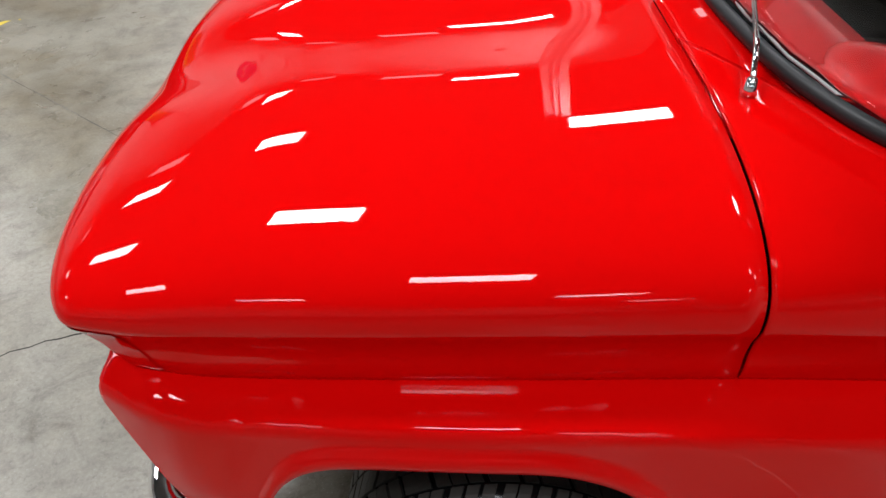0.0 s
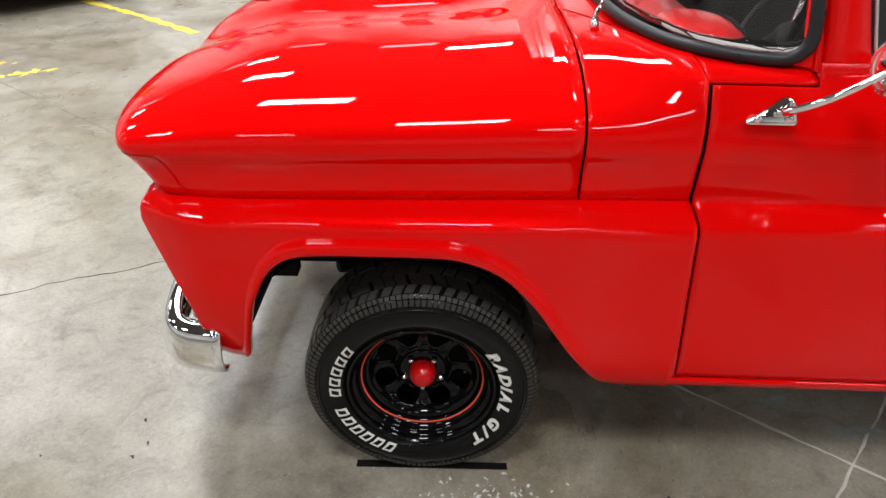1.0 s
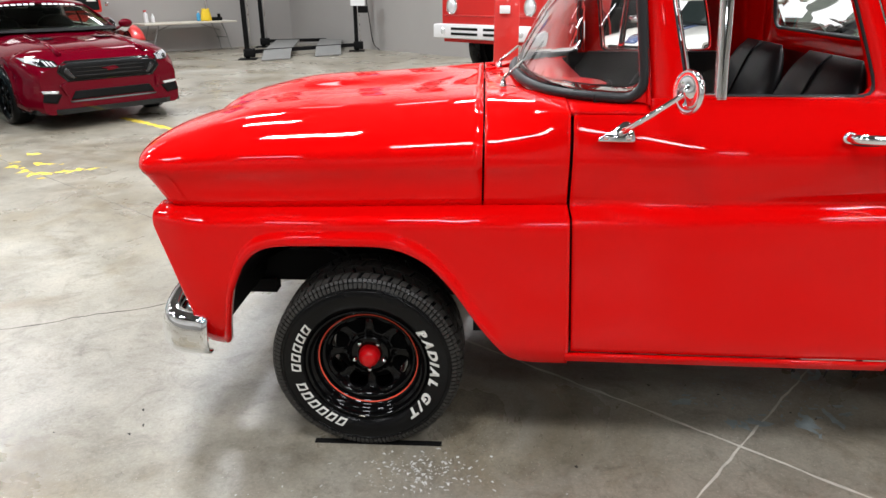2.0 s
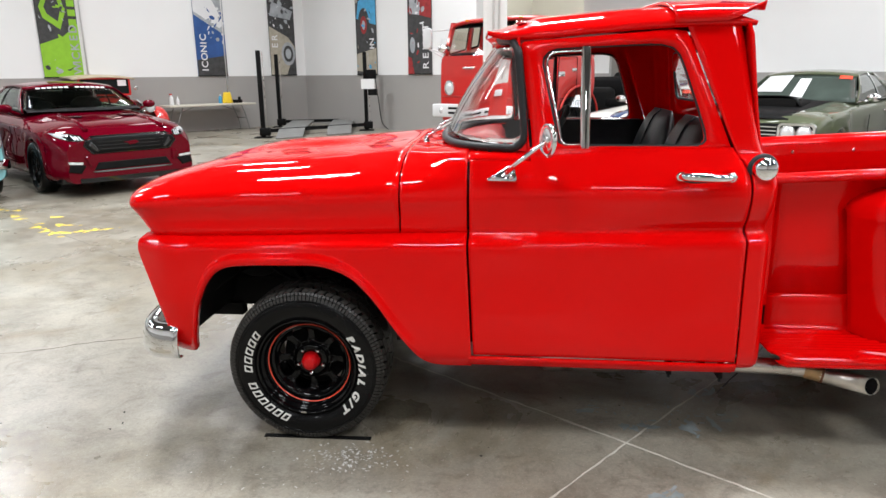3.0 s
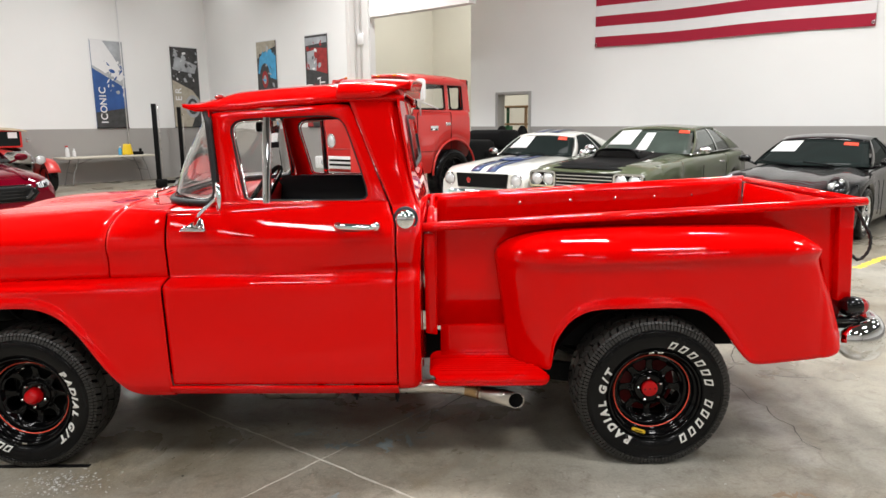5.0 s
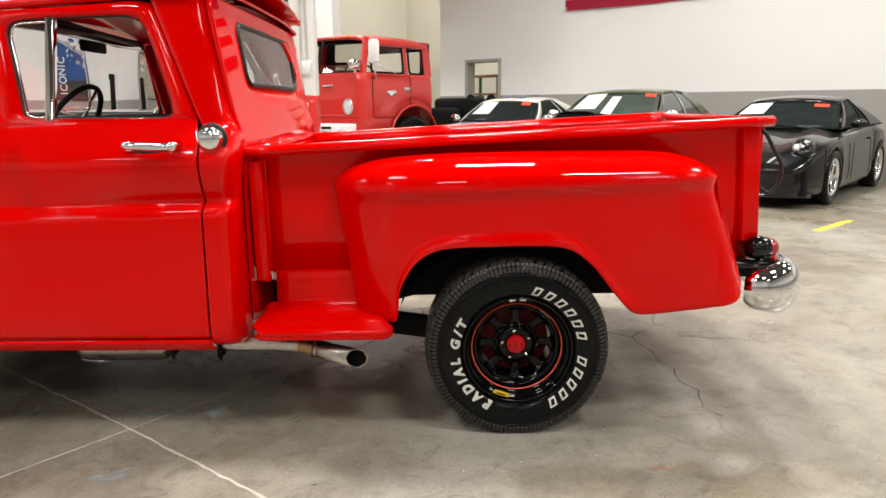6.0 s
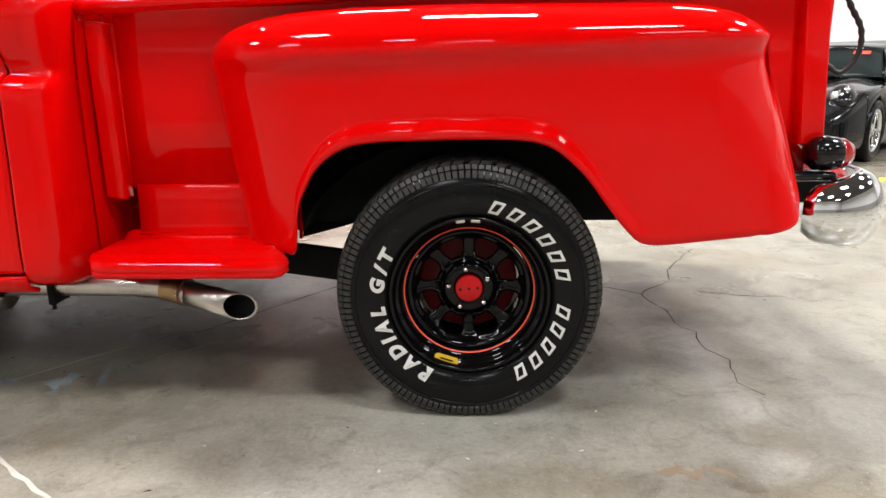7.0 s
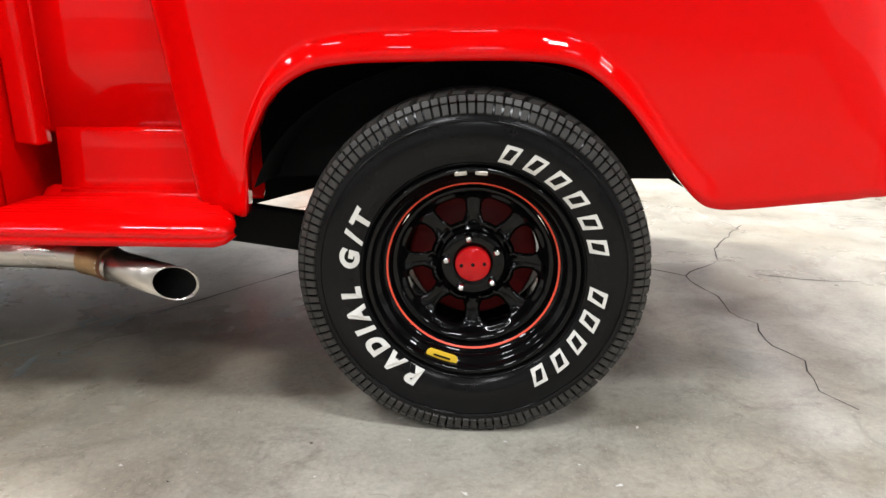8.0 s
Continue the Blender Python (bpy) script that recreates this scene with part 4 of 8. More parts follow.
def make_visor():
    rows = []
    for x in [1.46, 1.468, 1.50, 1.55, 1.60, 1.65, 1.69, 1.73, 1.765, 1.79, 1.80]:
        s = (x - 1.46) / 0.34
        z = drip_z(min(x, 1.77)) + 0.004 * max(0, s - 0.45)
        h = 0.107 - 0.030 * max(0, s - 0.6)
        y0 = 0.212 + 0.02 * max(0, s - 0.7) / 0.3
        lo = z + 0.012 + 0.075 * max(0, (s - 0.55) / 0.45) ** 1.5
        pts = [(y0, lo, 0), (y0 - 0.006, lo + 0.012, 0), (y0 + 0.014, z + 0.050, 0), (0.33, z + h * 0.74, 0), (0.5, z + h * 0.96, 0), (YC, z + h + 0.012, 0)]
        row = [(x + 0.035 * s * max(0, p.x - 0.25) / 0.73, p.x, p.y) for p in smooth_line(pts, 24)]
        rows.append(row + [(a, 2 * YC - b, c) for a, b, c in row[-2::-1]])
    return sheet(rows)


visor = part("rear_visor", make_visor(), RED, truck, "red visor over the rear window", solid=-0.012)
for y in (0.35, 0.7, 1.0, 1.3, 1.6):
    part("marker_lamp", ball((0.88, y, drip_z(0.88) + 0.098 - 0.05 * abs(y - YC)), 0.024, 0.016, 0.011, 12, 8), RED_LENS, truck, "small red roof lamp")

# ---- windscreen that wraps round to the pillars
screen_top_x = curve((0.20, 0.872), (0.24, 0.845), (0.33, 0.822), (0.6, 0.80), (0.98, 0.79))


def screen(y, s):
    """s = 0 at the base, 1 at the top; y is measured at the base."""
    a = y if y <= YC else 2 * YC - y
    ty = 0.215 + (a - 0.15) * (YC - 0.215) / (YC - 0.15)
    x = glass_x(a) + (screen_top_x(ty) - glass_x(a)) * s
    z = GLASS_Z + 0.005 + (1.645 + 0.035 * ((ty - 0.2) / 0.78) - GLASS_Z - 0.005) * s
    yy = a + (ty - a) * s
    bulge = 0.025 * math.sin(math.pi * s)
    return Vector((x - bulge * min(1, (a - 0.15) / 0.2), yy if y <= YC else 2 * YC - yy, z))


def corner_lift(y, radius=0.075):
    """How far up the glass starts near its rounded lower corners."""
    a = min(y, 2 * YC - y)
    d = (screen(a, 0) - screen(0.15, 0)).length
    return (radius - math.sqrt(radius ** 2 - (radius - d) ** 2)) / 0.42 if d < radius else 0.0


ys = [0.15, 0.151, 0.153, 0.156, 0.16, 0.166, 0.173, 0.18, 0.19, 0.20, 0.23, 0.28, 0.35, 0.45, 0.6, 0.8, YC]
ys = ys + [2 * YC - y for y in ys[-2::-1]]
gl = part("windscreen", sheet([[screen(y, corner_lift(y) + (1 - corner_lift(y)) * s) for y in ys] for s in span(0, 1, 10)]), GLASS, truck, "clear wraparound windscreen", solid=-0.005)
gl.visible_shadow = False
border = [screen(y, corner_lift(y)) for y in ys] + [screen(ys[-1], s) for s in span(0.26, 0.9, 6)] + [screen(y, 1) for y in ys[::-1] if y > 0.18 and y < 2 * YC - 0.18] + [screen(ys[0], s) for s in span(0.9, 0.26, 6)]
line = smooth_line(border + border[:4], 200)
part("windscreen_seal", pipe(line, 0.017, 10, cap=False), GASKET, truck, "thick black windscreen rubber")


def make_pillar():
    rows = []
    for s in span(-0.02, 1.03, 12):
        c = screen(0.15, min(max(s, 0), 1))
        z = GLASS_Z + (1.645 - GLASS_Z) * s
        xb = 0.920 - (z - 1.236) * 0.122
        rows.append([(c.x - 0.01, c.y + 0.03, z), (c.x + 0.005, c.y - 0.004, z), (c.x + 0.012, min(c.y, lean(z)) - 0.004, z), (xb - 0.004, lean(z) - 0.002, z), (xb - 0.002, lean(z) + 0.05, z)])
    bm = sheet(rows)
    # the painted corner round the glass
    sheet([[screen(y, u * (corner_lift(y) + 0.01) - 0.02 * (1 - u)) + Vector((0, -0.002, 0)) for u in span(0, 1, 4)] for y in ys[:9]], bm=bm)
    return bm


both("windscreen_pillar", make_pillar, RED, truck)
# wiper arms lying on the cowl
for y in (0.62, 1.25):
    w = part("wiper_base", lathe([(0.0, 0.02), (0.009, 0.02), (0.012, 0.0), (0.016, -0.01), (0.0, -0.01)], 16, m=Matrix.Translation((0.465, y - 0.1, 1.222)) @ Matrix.Rotation(radians(90), 4, "X")), CHROME, truck, "chrome wiper arm")
    part("wiper_arm", pipe([(0.465, y - 0.1, 1.245), (0.50, y, 1.262), (0.56, y + 0.22, 1.285)], 0.006, 6), CHROME, w)

# ---- brightwork on the flank
def handle_parts(m):
    h = part("door_handle", m(pipe(smooth_line([(1.475, 0.012, 1.140), (1.478, -0.03, 1.145), (1.50, -0.042, 1.146), (1.60, -0.044, 1.142), (1.64, -0.040, 1.142), (1.655, -0.01, 1.142)], 24), 0.011, 10, radii=[0.012 + 0.004 * math.sin(math.pi * i / 24) for i in range(25)])), CHROME, truck, "chrome pull door handle")
    # the handle's shadow on the door, modelled as a flat black pad
    part("handle_shadow_seal", m(ball((1.565, 0.010, 1.128), 0.085, 0.006, 0.016)), GASKET, h, "thin black pad standing in for the shadow under the handle")
    part("handle_plate", m(ball((1.478, 0.006, 1.14), 0.022, 0.012, 0.019)), CHROME, h)
    part("push_button", m(lathe([(0, -0.045), (0.016, -0.043), (0.02, -0.02), (0.024, 0.02), (0, 0.02)], 20, m=Matrix.Translation((1.648, 0.0, 1.142)))), CHROME, h)


handle_parts(lambda b: b)
handle_parts(flip)
cap = part("fuel_cap", lathe([(0, -0.052), (0.022, -0.052), (0.028, -0.048), (0.034, -0.046), (0.041, -0.04), (0.044, -0.028), (0.044, 0.0), (0.047, 0.004), (0.049, 0.02), (0.0, 0.02)], 36, m=Matrix.Translation((1.777, 0.03, 1.168))), CHROME, truck, "round chrome fuel cap")
part("cap_seal", lathe([(0.044, -0.006), (0.054, -0.004), (0.056, 0.006), (0.05, 0.02)], 32, m=Matrix.Translation((1.777, 0.03, 1.168))), GASKET, cap)
# round mirror on an arm
mirror = part("mirror_base", plate([(p[0] + (0.03 if p[1] > 1.14 else -0.015) * 0, side_y(0.82, 1.112) - 0.004 + (p[1] - 1.112) * 0.30, p[1]) for p in [(0.750, 1.112), (0.862, 1.110), (0.868, 1.118), (0.858, 1.160), (0.846, 1.172), (0.828, 1.170), (0.79, 1.142), (0.752, 1.122)]], (0, -0.018, 0.0)), CHROME, truck, "chrome mirror bracket", bevel=0.005)
part("mirror_arm", pipe(smooth_line([(0.822, 0.060, 1.142), (0.838, 0.03, 1.160), (0.88, -0.02, 1.205), (0.965, -0.05, 1.275)], 16), 0.0105, 10, radii=[0.0105 - 0.003 * i / 16 for i in range(17)]), CHROME, mirror)
for x in (0.775, 0.845):
    part("bracket_bolt", ball((x, side_y(0.82, 1.126) - 0.026, 1.127), 0.010, 0.007, 0.010, 10, 6), CHROME, mirror)
mirror_turn = Matrix.Translation((0.972, -0.055, 1.280)) @ Matrix.Rotation(radians(-70), 4, "Z") @ Matrix.Scale(1.0, 4)
part("mirror_shell", lathe([(0, -0.012), (0.012, -0.012), (0.016, -0.007), (0.04, -0.006), (0.054, -0.001), (0.060, -0.006), (0.0645, 0.002), (0.062, 0.012), (0.058, 0.013)], 36, m=mirror_turn), CHROME, mirror, "round chrome mirror head")
part("mirror_glass", lathe([(0.059, 0.010), (0.0, 0.010)], 36, m=mirror_turn), CHROME, mirror)

# ---- front bumper: a chrome blade that wraps round the corners
def bumper_rows(path, prof):
    rows = []
    P = [Vector(p) for p in path]
    for i, p in enumerate(P):
        d = (P[min(i + 1, len(P) - 1)] - P[max(i - 1, 0)]).normalized()
        out = Vector((d.y, -d.x, 0))
        rows.append([p + out * o + Vector((0, 0, z)) for o, z in prof])
    return rows


blade = [(-0.034, -0.078), (-0.016, -0.077), (0.002, -0.070), (0.011, -0.052), (0.013, -0.030), (0.011, 0.0), (0.006, 0.028), (-0.001, 0.050), (-0.012, 0.066), (-0.032, 0.072), (-0.060, 0.069)]
path = smooth_line([(-0.570, 0.034, 0.408), (-0.63, 0.034, 0.408), (-0.70, 0.050, 0.409), (-0.748, 0.092, 0.410), (-0.778, 0.160, 0.411), (-0.803, 0.28, 0.412), (-0.828, 0.55, 0.414), (-0.838, YC, 0.416)], 34)
path = path + [Vector((p.x, 2 * YC - p.y, p.z)) for p in path[-2::-1]]
bumper = part("front_bumper", sheet([smooth_line(r, 20) for r in bumper_rows(path[::-1], blade)]), CHROME, truck, "chrome front bumper with wrapped ends", solid=-0.008)
for y in (0.5, 2 * YC - 0.5):
    part("bumper_bracket", box(-0.80, -0.45, y - 0.03, y + 0.03, 0.38, 0.44), UNDER, bumper, smooth=False)
for y in (0.07, 2 * YC - 0.07):
    part("bumper_bolt", ball((-0.66, y + 0.06, 0.475), 0.014, 0.014, 0.012, 10, 6), CHROME, bumper)
part("valance", sheet([[(-0.60 + 0.05 * s, y, 0.60 - 0.16 * s) for s in span(0, 1, 4)] for y in span(0.16, 2 * YC - 0.16, 10)]), RED, truck)


# ---- the stepside box
BED0, BED1, BED_Y = 1.915, 3.90, 0.255
YB = 0.85  # middle of the narrow cargo box


def rail_z(x):
    return 1.118 + 0.052 * (x - 1.90)


def make_bed_side():
    rows = []
    for x in span(BED0, BED1, 30):
        t = rail_z(x)
        rows.append([(x, BED_Y, 0.60 + 0.012 * (x - BED0)), (x, BED_Y, 0.8), (x, BED_Y, 1.0), (x, BED_Y, t - 0.034), (x, BED_Y - 0.003, t - 0.026), (x, BED_Y - 0.012, t - 0.019), (x, BED_Y - 0.05, t - 0.014)])
    return sheet(rows)


def make_rail():
    r, pts = 0.021, []
    for x in span(1.850, 3.932, 24):
        t = rail_z(x)
        pts.append((x, 0.196, t - 0.012))
    bm = pipe(pts, r, 16)
    for v in bm.verts:
        v.co.y = 0.196 + (v.co.y - 0.196) * 1.5
    return bm


both("bed_side", make_bed_side, RED, truck, "flat red box side", solid=0.012, mid=YB)
both("top_rail", make_rail, RED, truck, "rolled red top rail", mid=YB)


def make_front_post():
    return plate([(1.858, BED_Y - 0.055, 0.578), (1.915, BED_Y - 0.055, 0.57), (1.905, BED_Y - 0.055, rail_z(1.9) - 0.05), (1.852, BED_Y - 0.055, rail_z(1.9) - 0.05)], (0, 0.06, 0))


def make_rear_post():
    return plate([(3.858, BED_Y - 0.04, 0.722), (3.93, BED_Y - 0.04, 0.722), (3.90, BED_Y - 0.04, rail_z(3.9) - 0.03), (3.83, BED_Y - 0.04, rail_z(3.9) - 0.03)], (0, 0.05, 0))


both("front_post", make_front_post, RED, truck, "red front stake post", bevel=0.008, mid=YB)
both("rear_post", make_rear_post, RED, truck, "red rear stake post", bevel=0.008, mid=YB)
both("lower_side", lambda: sheet([[(x, BED_Y + 0.003 + dy, z) for dy, z in ((0.003, 0.606), (-0.002, 0.598), (-0.003, 0.55), (-0.006, 0.49), (-0.012, 0.462), (-0.03, 0.448))] for x in span(1.93, 2.42, 8)]), RED, truck, "red panel below the box side", solid=0.008, mid=YB)
part("bed_front", box(1.885, 1.915, 0.25, 2 * YB - 0.25, 0.6, rail_z(1.9) - 0.02), RED, truck, "red front panel of the box", bevel=0.006)
part("bed_front_rail", pipe([(1.882, 0.2, rail_z(1.9) - 0.012), (1.882, 2 * YB - 0.2, rail_z(1.9) - 0.012)], 0.02, 12), RED, truck)
gate = part("tailgate", box(3.905, 3.94, 0.27, 2 * YB - 0.27, 0.66, rail_z(3.9) - 0.03), RED, truck, "red tailgate", bevel=0.008)
part("gate_rail", pipe([(3.925, 0.24, rail_z(3.92) - 0.014), (3.925, 2 * YB - 0.24, rail_z(3.92) - 0.014)], 0.019, 12), RED, gate)
for k in range(9):
    y = 0.33 + k * 0.132
    part("floor_board", box(BED0, BED1, y - 0.062, y + 0.062, 0.632, 0.655), MATT_BLACK, truck, smooth=False)
for x in (2.45, 2.78, 3.07, 3.33, 3.575):
    part("box_bolt", ball((x, 2 * YB - BED_Y - 0.016, rail_z(x) - 0.074 - 0.015 * (x - 2.45)), 0.009, 0.006, 0.009, 8, 6), CHROME, truck)

# ---- running step between cab and rear fender
def make_step():
    rows = []
    prof = [(-0.02, 0.397), (-0.034, 0.400), (-0.043, 0.410), (-0.0435, 0.418), (-0.039, 0.4205), (-0.0435, 0.423), (-0.043, 0.432), (-0.036, 0.443), (-0.02, 0.450)]
    for k in range(7):
        y = 0.0 + 0.028 * k
        prof += [(y, 0.449), (y + 0.005, 0.4595), (y + 0.012, 0.4595), (y + 0.017, 0.449)]
    prof += [(0.21, 0.454), (0.235, 0.46), (BED_Y - 0.012, 0.475)]
    for x in [1.876, 1.880, 1.890, 1.909] + span(1.935, 2.38, 12) + [2.395, 2.415, 2.427, 2.432]:
        e = max(0, (1.909 - x) / 0.033, (x - 2.395) / 0.037)
        k = 1 - 0.6 * e ** 2.2
        rows.append([(x - (0.30 * max(0, y + 0.02) * min(1, max(0, (x - 2.25) / 0.15))) + 0.030 * max(0, (0.05 - y) / 0.093) ** 2.2 * max(0, 1 - (x - 1.876) / 0.12), 0.06 + (y - 0.06) * (1 - 0.3 * e ** 2.5) if y < 0.06 else y, 0.428 + (z - 0.428) * k) for y, z in prof])
    return sheet(rows)


both("running_step", make_step, RED, truck, "red ribbed running step", solid=-0.01, mid=YB)
both("step_hanger", lambda: box(1.99, 2.38, 0.03, 0.24, 0.405, 0.43), UNDER, truck, smooth=False, mid=YB)

# ---- rear fenders: bulged outside the box
rear_low = [(2.262, 0.462), (2.30, 0.456), (2.36, 0.451), (2.40, 0.448), (2.430, 0.447), (2.443, 0.458), (2.455, 0.54), (2.468, 0.59), (2.49, 0.635), (2.52, 0.685), (2.565, 0.727), (2.61, 0.748), (2.68, 0.759), (2.80, 0.763), (2.93, 0.765), (3.03, 0.763), (3.08, 0.757), (3.12, 0.743),
            (3.16, 0.715), (3.21, 0.668), (3.28, 0.578), (3.32, 0.53), (3.355, 0.497), (3.385, 0.484), (3.42, 0.481), (3.55, 0.493), (3.68, 0.506), (3.73, 0.512), (3.77, 0.522), (3.797, 0.54), (3.808, 0.566)]
bulge_out = curve((2.255, 0.0), (2.265, 0.05), (2.285, 0.10), (2.32, 0.16), (2.38, 0.215), (2.47, 0.262), (2.62, 0.293), (2.85, 0.305), (3.2, 0.305), (3.45, 0.303), (3.80, 0.298))
fender_back = curve((-0.05, 0.13), (0.0, 0.145), (0.012, 0.185), (0.035, 0.228), (0.075, 0.262), (0.14, 0.288), (0.22, 0.302), (2.0, 0.305))
fender_top = curve((2.255, 0.93), (2.262, 0.975), (2.285, 1.015), (2.33, 1.047), (2.41, 1.074), (2.52, 1.09), (2.66, 1.098), (3.0, 1.104), (3.38, 1.104), (3.50, 1.098), (3.58, 1.083), (3.64, 1.055), (3.672, 1.034), (3.688, 1.020), (3.694, 0.965), (3.705, 0.905), (3.75, 0.777), (3.80, 0.634), (3.812, 0.605))


def ridge(x):
    return 0.958 + 0.036 * (x - 2.31)


def make_rear_fender():
    path = smooth_line([(x, 0, z) for x, z in rear_low], 170)
    rows = []
    for p in path:
        x, zl = p.x, p.z
        zt = fender_top(x)
        row = []
        zr = min(ridge(x), zt - 0.02)
        front = max(0, 1 - (x - 2.31) / 0.5)
        for k in range(40):
            s = k / 39
            zq = zl + (zr - zl) * min(1, s / 0.62)
            w = min(bulge_out(x), fender_back((3.694 if zq > 0.955 else 3.694 + (0.955 - zq) * 0.34) - x))
            if s < 0.62:
                z = zl + (zr - zl) * (s / 0.62)
                d = max(0.0, zr - z)
                o = w * (1 - 0.09 * min(1, d / 0.5) ** 1.5) - 0.024 * (1 - math.exp(-(d / 0.022) ** 1.3)) * min(1, w / 0.2)
                o += 0.018 * math.exp(-((z - zl) / 0.035) ** 4) * min(1, max(0, (x - 2.40) / 0.04), max(0, (3.40 - x) / 0.06))
            else:
                a = (s - 0.62) / 0.38 * math.pi / 2
                z = zr + (zt - zr) * math.sin(a)
                o = w * max(0.0, math.cos(a)) ** 0.62
            y = BED_Y - o
            row.append((x - 0.07 * min(1, max(0, (z - 0.48) / 0.48)) * max(0, 1 - (x - 2.262) / 0.32), y, z))
        rows.append(row)
    bm = sheet(rows)
    edge = [r[0] for r in rows]
    sheet([edge, [(x, y + 0.012, z - 0.005) for x, y, z in edge], [(x, min(y + 0.04, BED_Y), z - 0.003) for x, y, z in edge]], bm=bm)
    return weld(bm)


both("rear_fender", make_rear_fender, RED, truck, "bulged red rear fender with round wheel opening", solid=-0.006, mid=YB)

# ---- rear bumper, tail lamp, chain
path = smooth_line([(3.858, 0.150, 0.535), (3.90, 0.128, 0.538), (3.95, 0.118, 0.542), (4.00, 0.128, 0.545), (4.045, 0.165, 0.545), (4.075, 0.23, 0.545), (4.095, 0.36, 0.545), (4.11, YB, 0.545)], 34)
ends = [0.50 + 0.50 * min(1, i / 6) ** 0.45 for i in range(35)]
path = path + [Vector((p.x, 2 * YB - p.y, p.z)) for p in path[-2::-1]]
ends = ends + ends[-2::-1]
oval = [(0.062 * math.cos(a) * (1.0 if math.cos(a) > 0 else 0.6) - 0.020, 0.108 * math.sin(a)) for a in span(0, 2 * math.pi, 26)[:-1]]
rows = [[p + (q - p) * k for q in r] for p, k, r in zip(path, ends, bumper_rows(path, oval))]
bm = sheet(rows, wrap_v=True)
for r in (rows[0], rows[-1]):
    bm.faces.new([bm.verts.new(p) for p in r])
rb = part("rear_bumper", weld(bm, 1e-4), CHROME, truck, "chrome rear bumper with rounded wrapped ends", auto=60)
for y in (0.45, 2 * YB - 0.45):
    part("bumper_bracket", box(3.55, 4.08, y - 0.03, y + 0.03, 0.52, 0.60), UNDER, rb, smooth=False)
for m in (lambda b: b, lambda b: flip(b, YB)):
    tl = part("tail_lamp", m(lathe([(0, -0.055), (0.035, -0.05), (0.046, -0.03), (0.05, 0.0), (0.046, 0.03), (0.03, 0.05), (0, 0.055)], 24, m=Matrix.Translation((3.925, 0.2, 0.70)) @ Matrix.Rotation(radians(90), 4, "Z"))), BLACK_PAINT, truck, "round black tail lamp")
    part("lamp_lens", m(lathe([(0, -0.03), (0.03, -0.02), (0.042, 0.0), (0.042, 0.02)], 24, m=Matrix.Translation((3.975, 0.2, 0.70)) @ Matrix.Rotation(radians(90), 4, "Z"))), RED_LENS, tl)
    part("lamp_bracket", m(box(3.80, 3.95, 0.16, 0.26, 0.625, 0.65)), BLACK_PAINT, tl, bevel=0.008)
chain = smooth_line([(3.915, 0.25, 1.175), (3.935, 0.24, 1.155), (3.97, 0.24, 1.095), (4.005, 0.24, 1.035), (4.003, 0.24, 0.965), (3.967, 0.25, 0.92), (3.93, 0.26, 0.945)], 26)
part("tailgate_chain", pipe(chain, 0.007, 8, radii=[0.0065 + 0.0025 * (i % 2) for i in range(27)]), GASKET, truck, "black rubber sleeved tailgate chain")

# ---- wheels
TYRE_R, TYRE_W = 0.359, 0.275


def tyre_profile():
    w = TYRE_W / 2
    half = [(0.202, -w + 0.040), (0.209, -w + 0.030), (0.217, -w + 0.022), (0.228, -w + 0.010), (0.25, -w + 0.001), (0.28, -w - 0.001), (0.302, -w + 0.003), (0.312, -w + 0.0075), (0.326, -w + 0.0160), (0.339, -w + 0.0265), (0.346, -w + 0.040), (0.348, -w + 0.06)]
    return half + [(r, -y) for r, y in half[::-1]]


def make_tread(n=62):
    """Five rings of blocks cut by angled grooves, and two rows of small cells over each shoulder."""
    bm = bmesh.new()
    w = TYRE_W / 2
    crown = curve((0.0, 0.359), (w - 0.072, 0.3578), (w - 0.050, 0.3555), (w - 0.030, 0.3515), (w - 0.022, 0.3475), (w - 0.012, 0.334), (w - 0.004, 0.314))
    rings = [((-w + 0.024, -w + 0.036, -w + 0.054), n, 0.70, 0.010), ((-w + 0.060, -0.034), n, 0.82, 0.010), ((-0.027, 0.027), n, 0.86, 0.010), ((0.034, w - 0.060), n, 0.82, 0.010), ((w - 0.054, w - 0.036, w - 0.024), n, 0.70, 0.010)]
    for sd in (-1, 1):
        rings += [((sd * (w - 0.0135), sd * (w - 0.0215)), 2 * n, 0.74, 0.005), ((sd * (w - 0.0045), sd * (w - 0.0115)), 2 * n, 0.70, 0.004)]
    for ring, (ys, count, cut, deep) in enumerate(rings):
        for k in range(count):
            jig = 0.10 * math.sin(2.4 * k) if count == n else 0.0
            t0 = 2 * math.pi * (k + 0.45 * (ring % 2) * (count == n) + jig) / count
            dt = 2 * math.pi / count * cut
            skew = (0.9 if ring % 2 else -0.9) if count == n else 0.0
            cols = []
            for y in ys:
                s_ = skew * (y - ys[0])
                r = crown(abs(y))
                cols.append([bm.verts.new((q * math.cos(t), y if q == r else y * 0.97, q * math.sin(t))) for q, t in ((r - deep, t0 + s_), (r, t0 + s_), (r, t0 + dt + s_), (r - deep, t0 + dt + s_))])
            for a, b in zip(cols, cols[1:]):
                for i in range(3):
                    bm.faces.new((a[i], a[i + 1], b[i + 1], b[i]))
            bm.faces.new(cols[0])
            bm.faces.new(cols[-1][::-1])
    bmesh.ops.recalc_face_normals(bm, faces=bm.faces[:])
    return bm


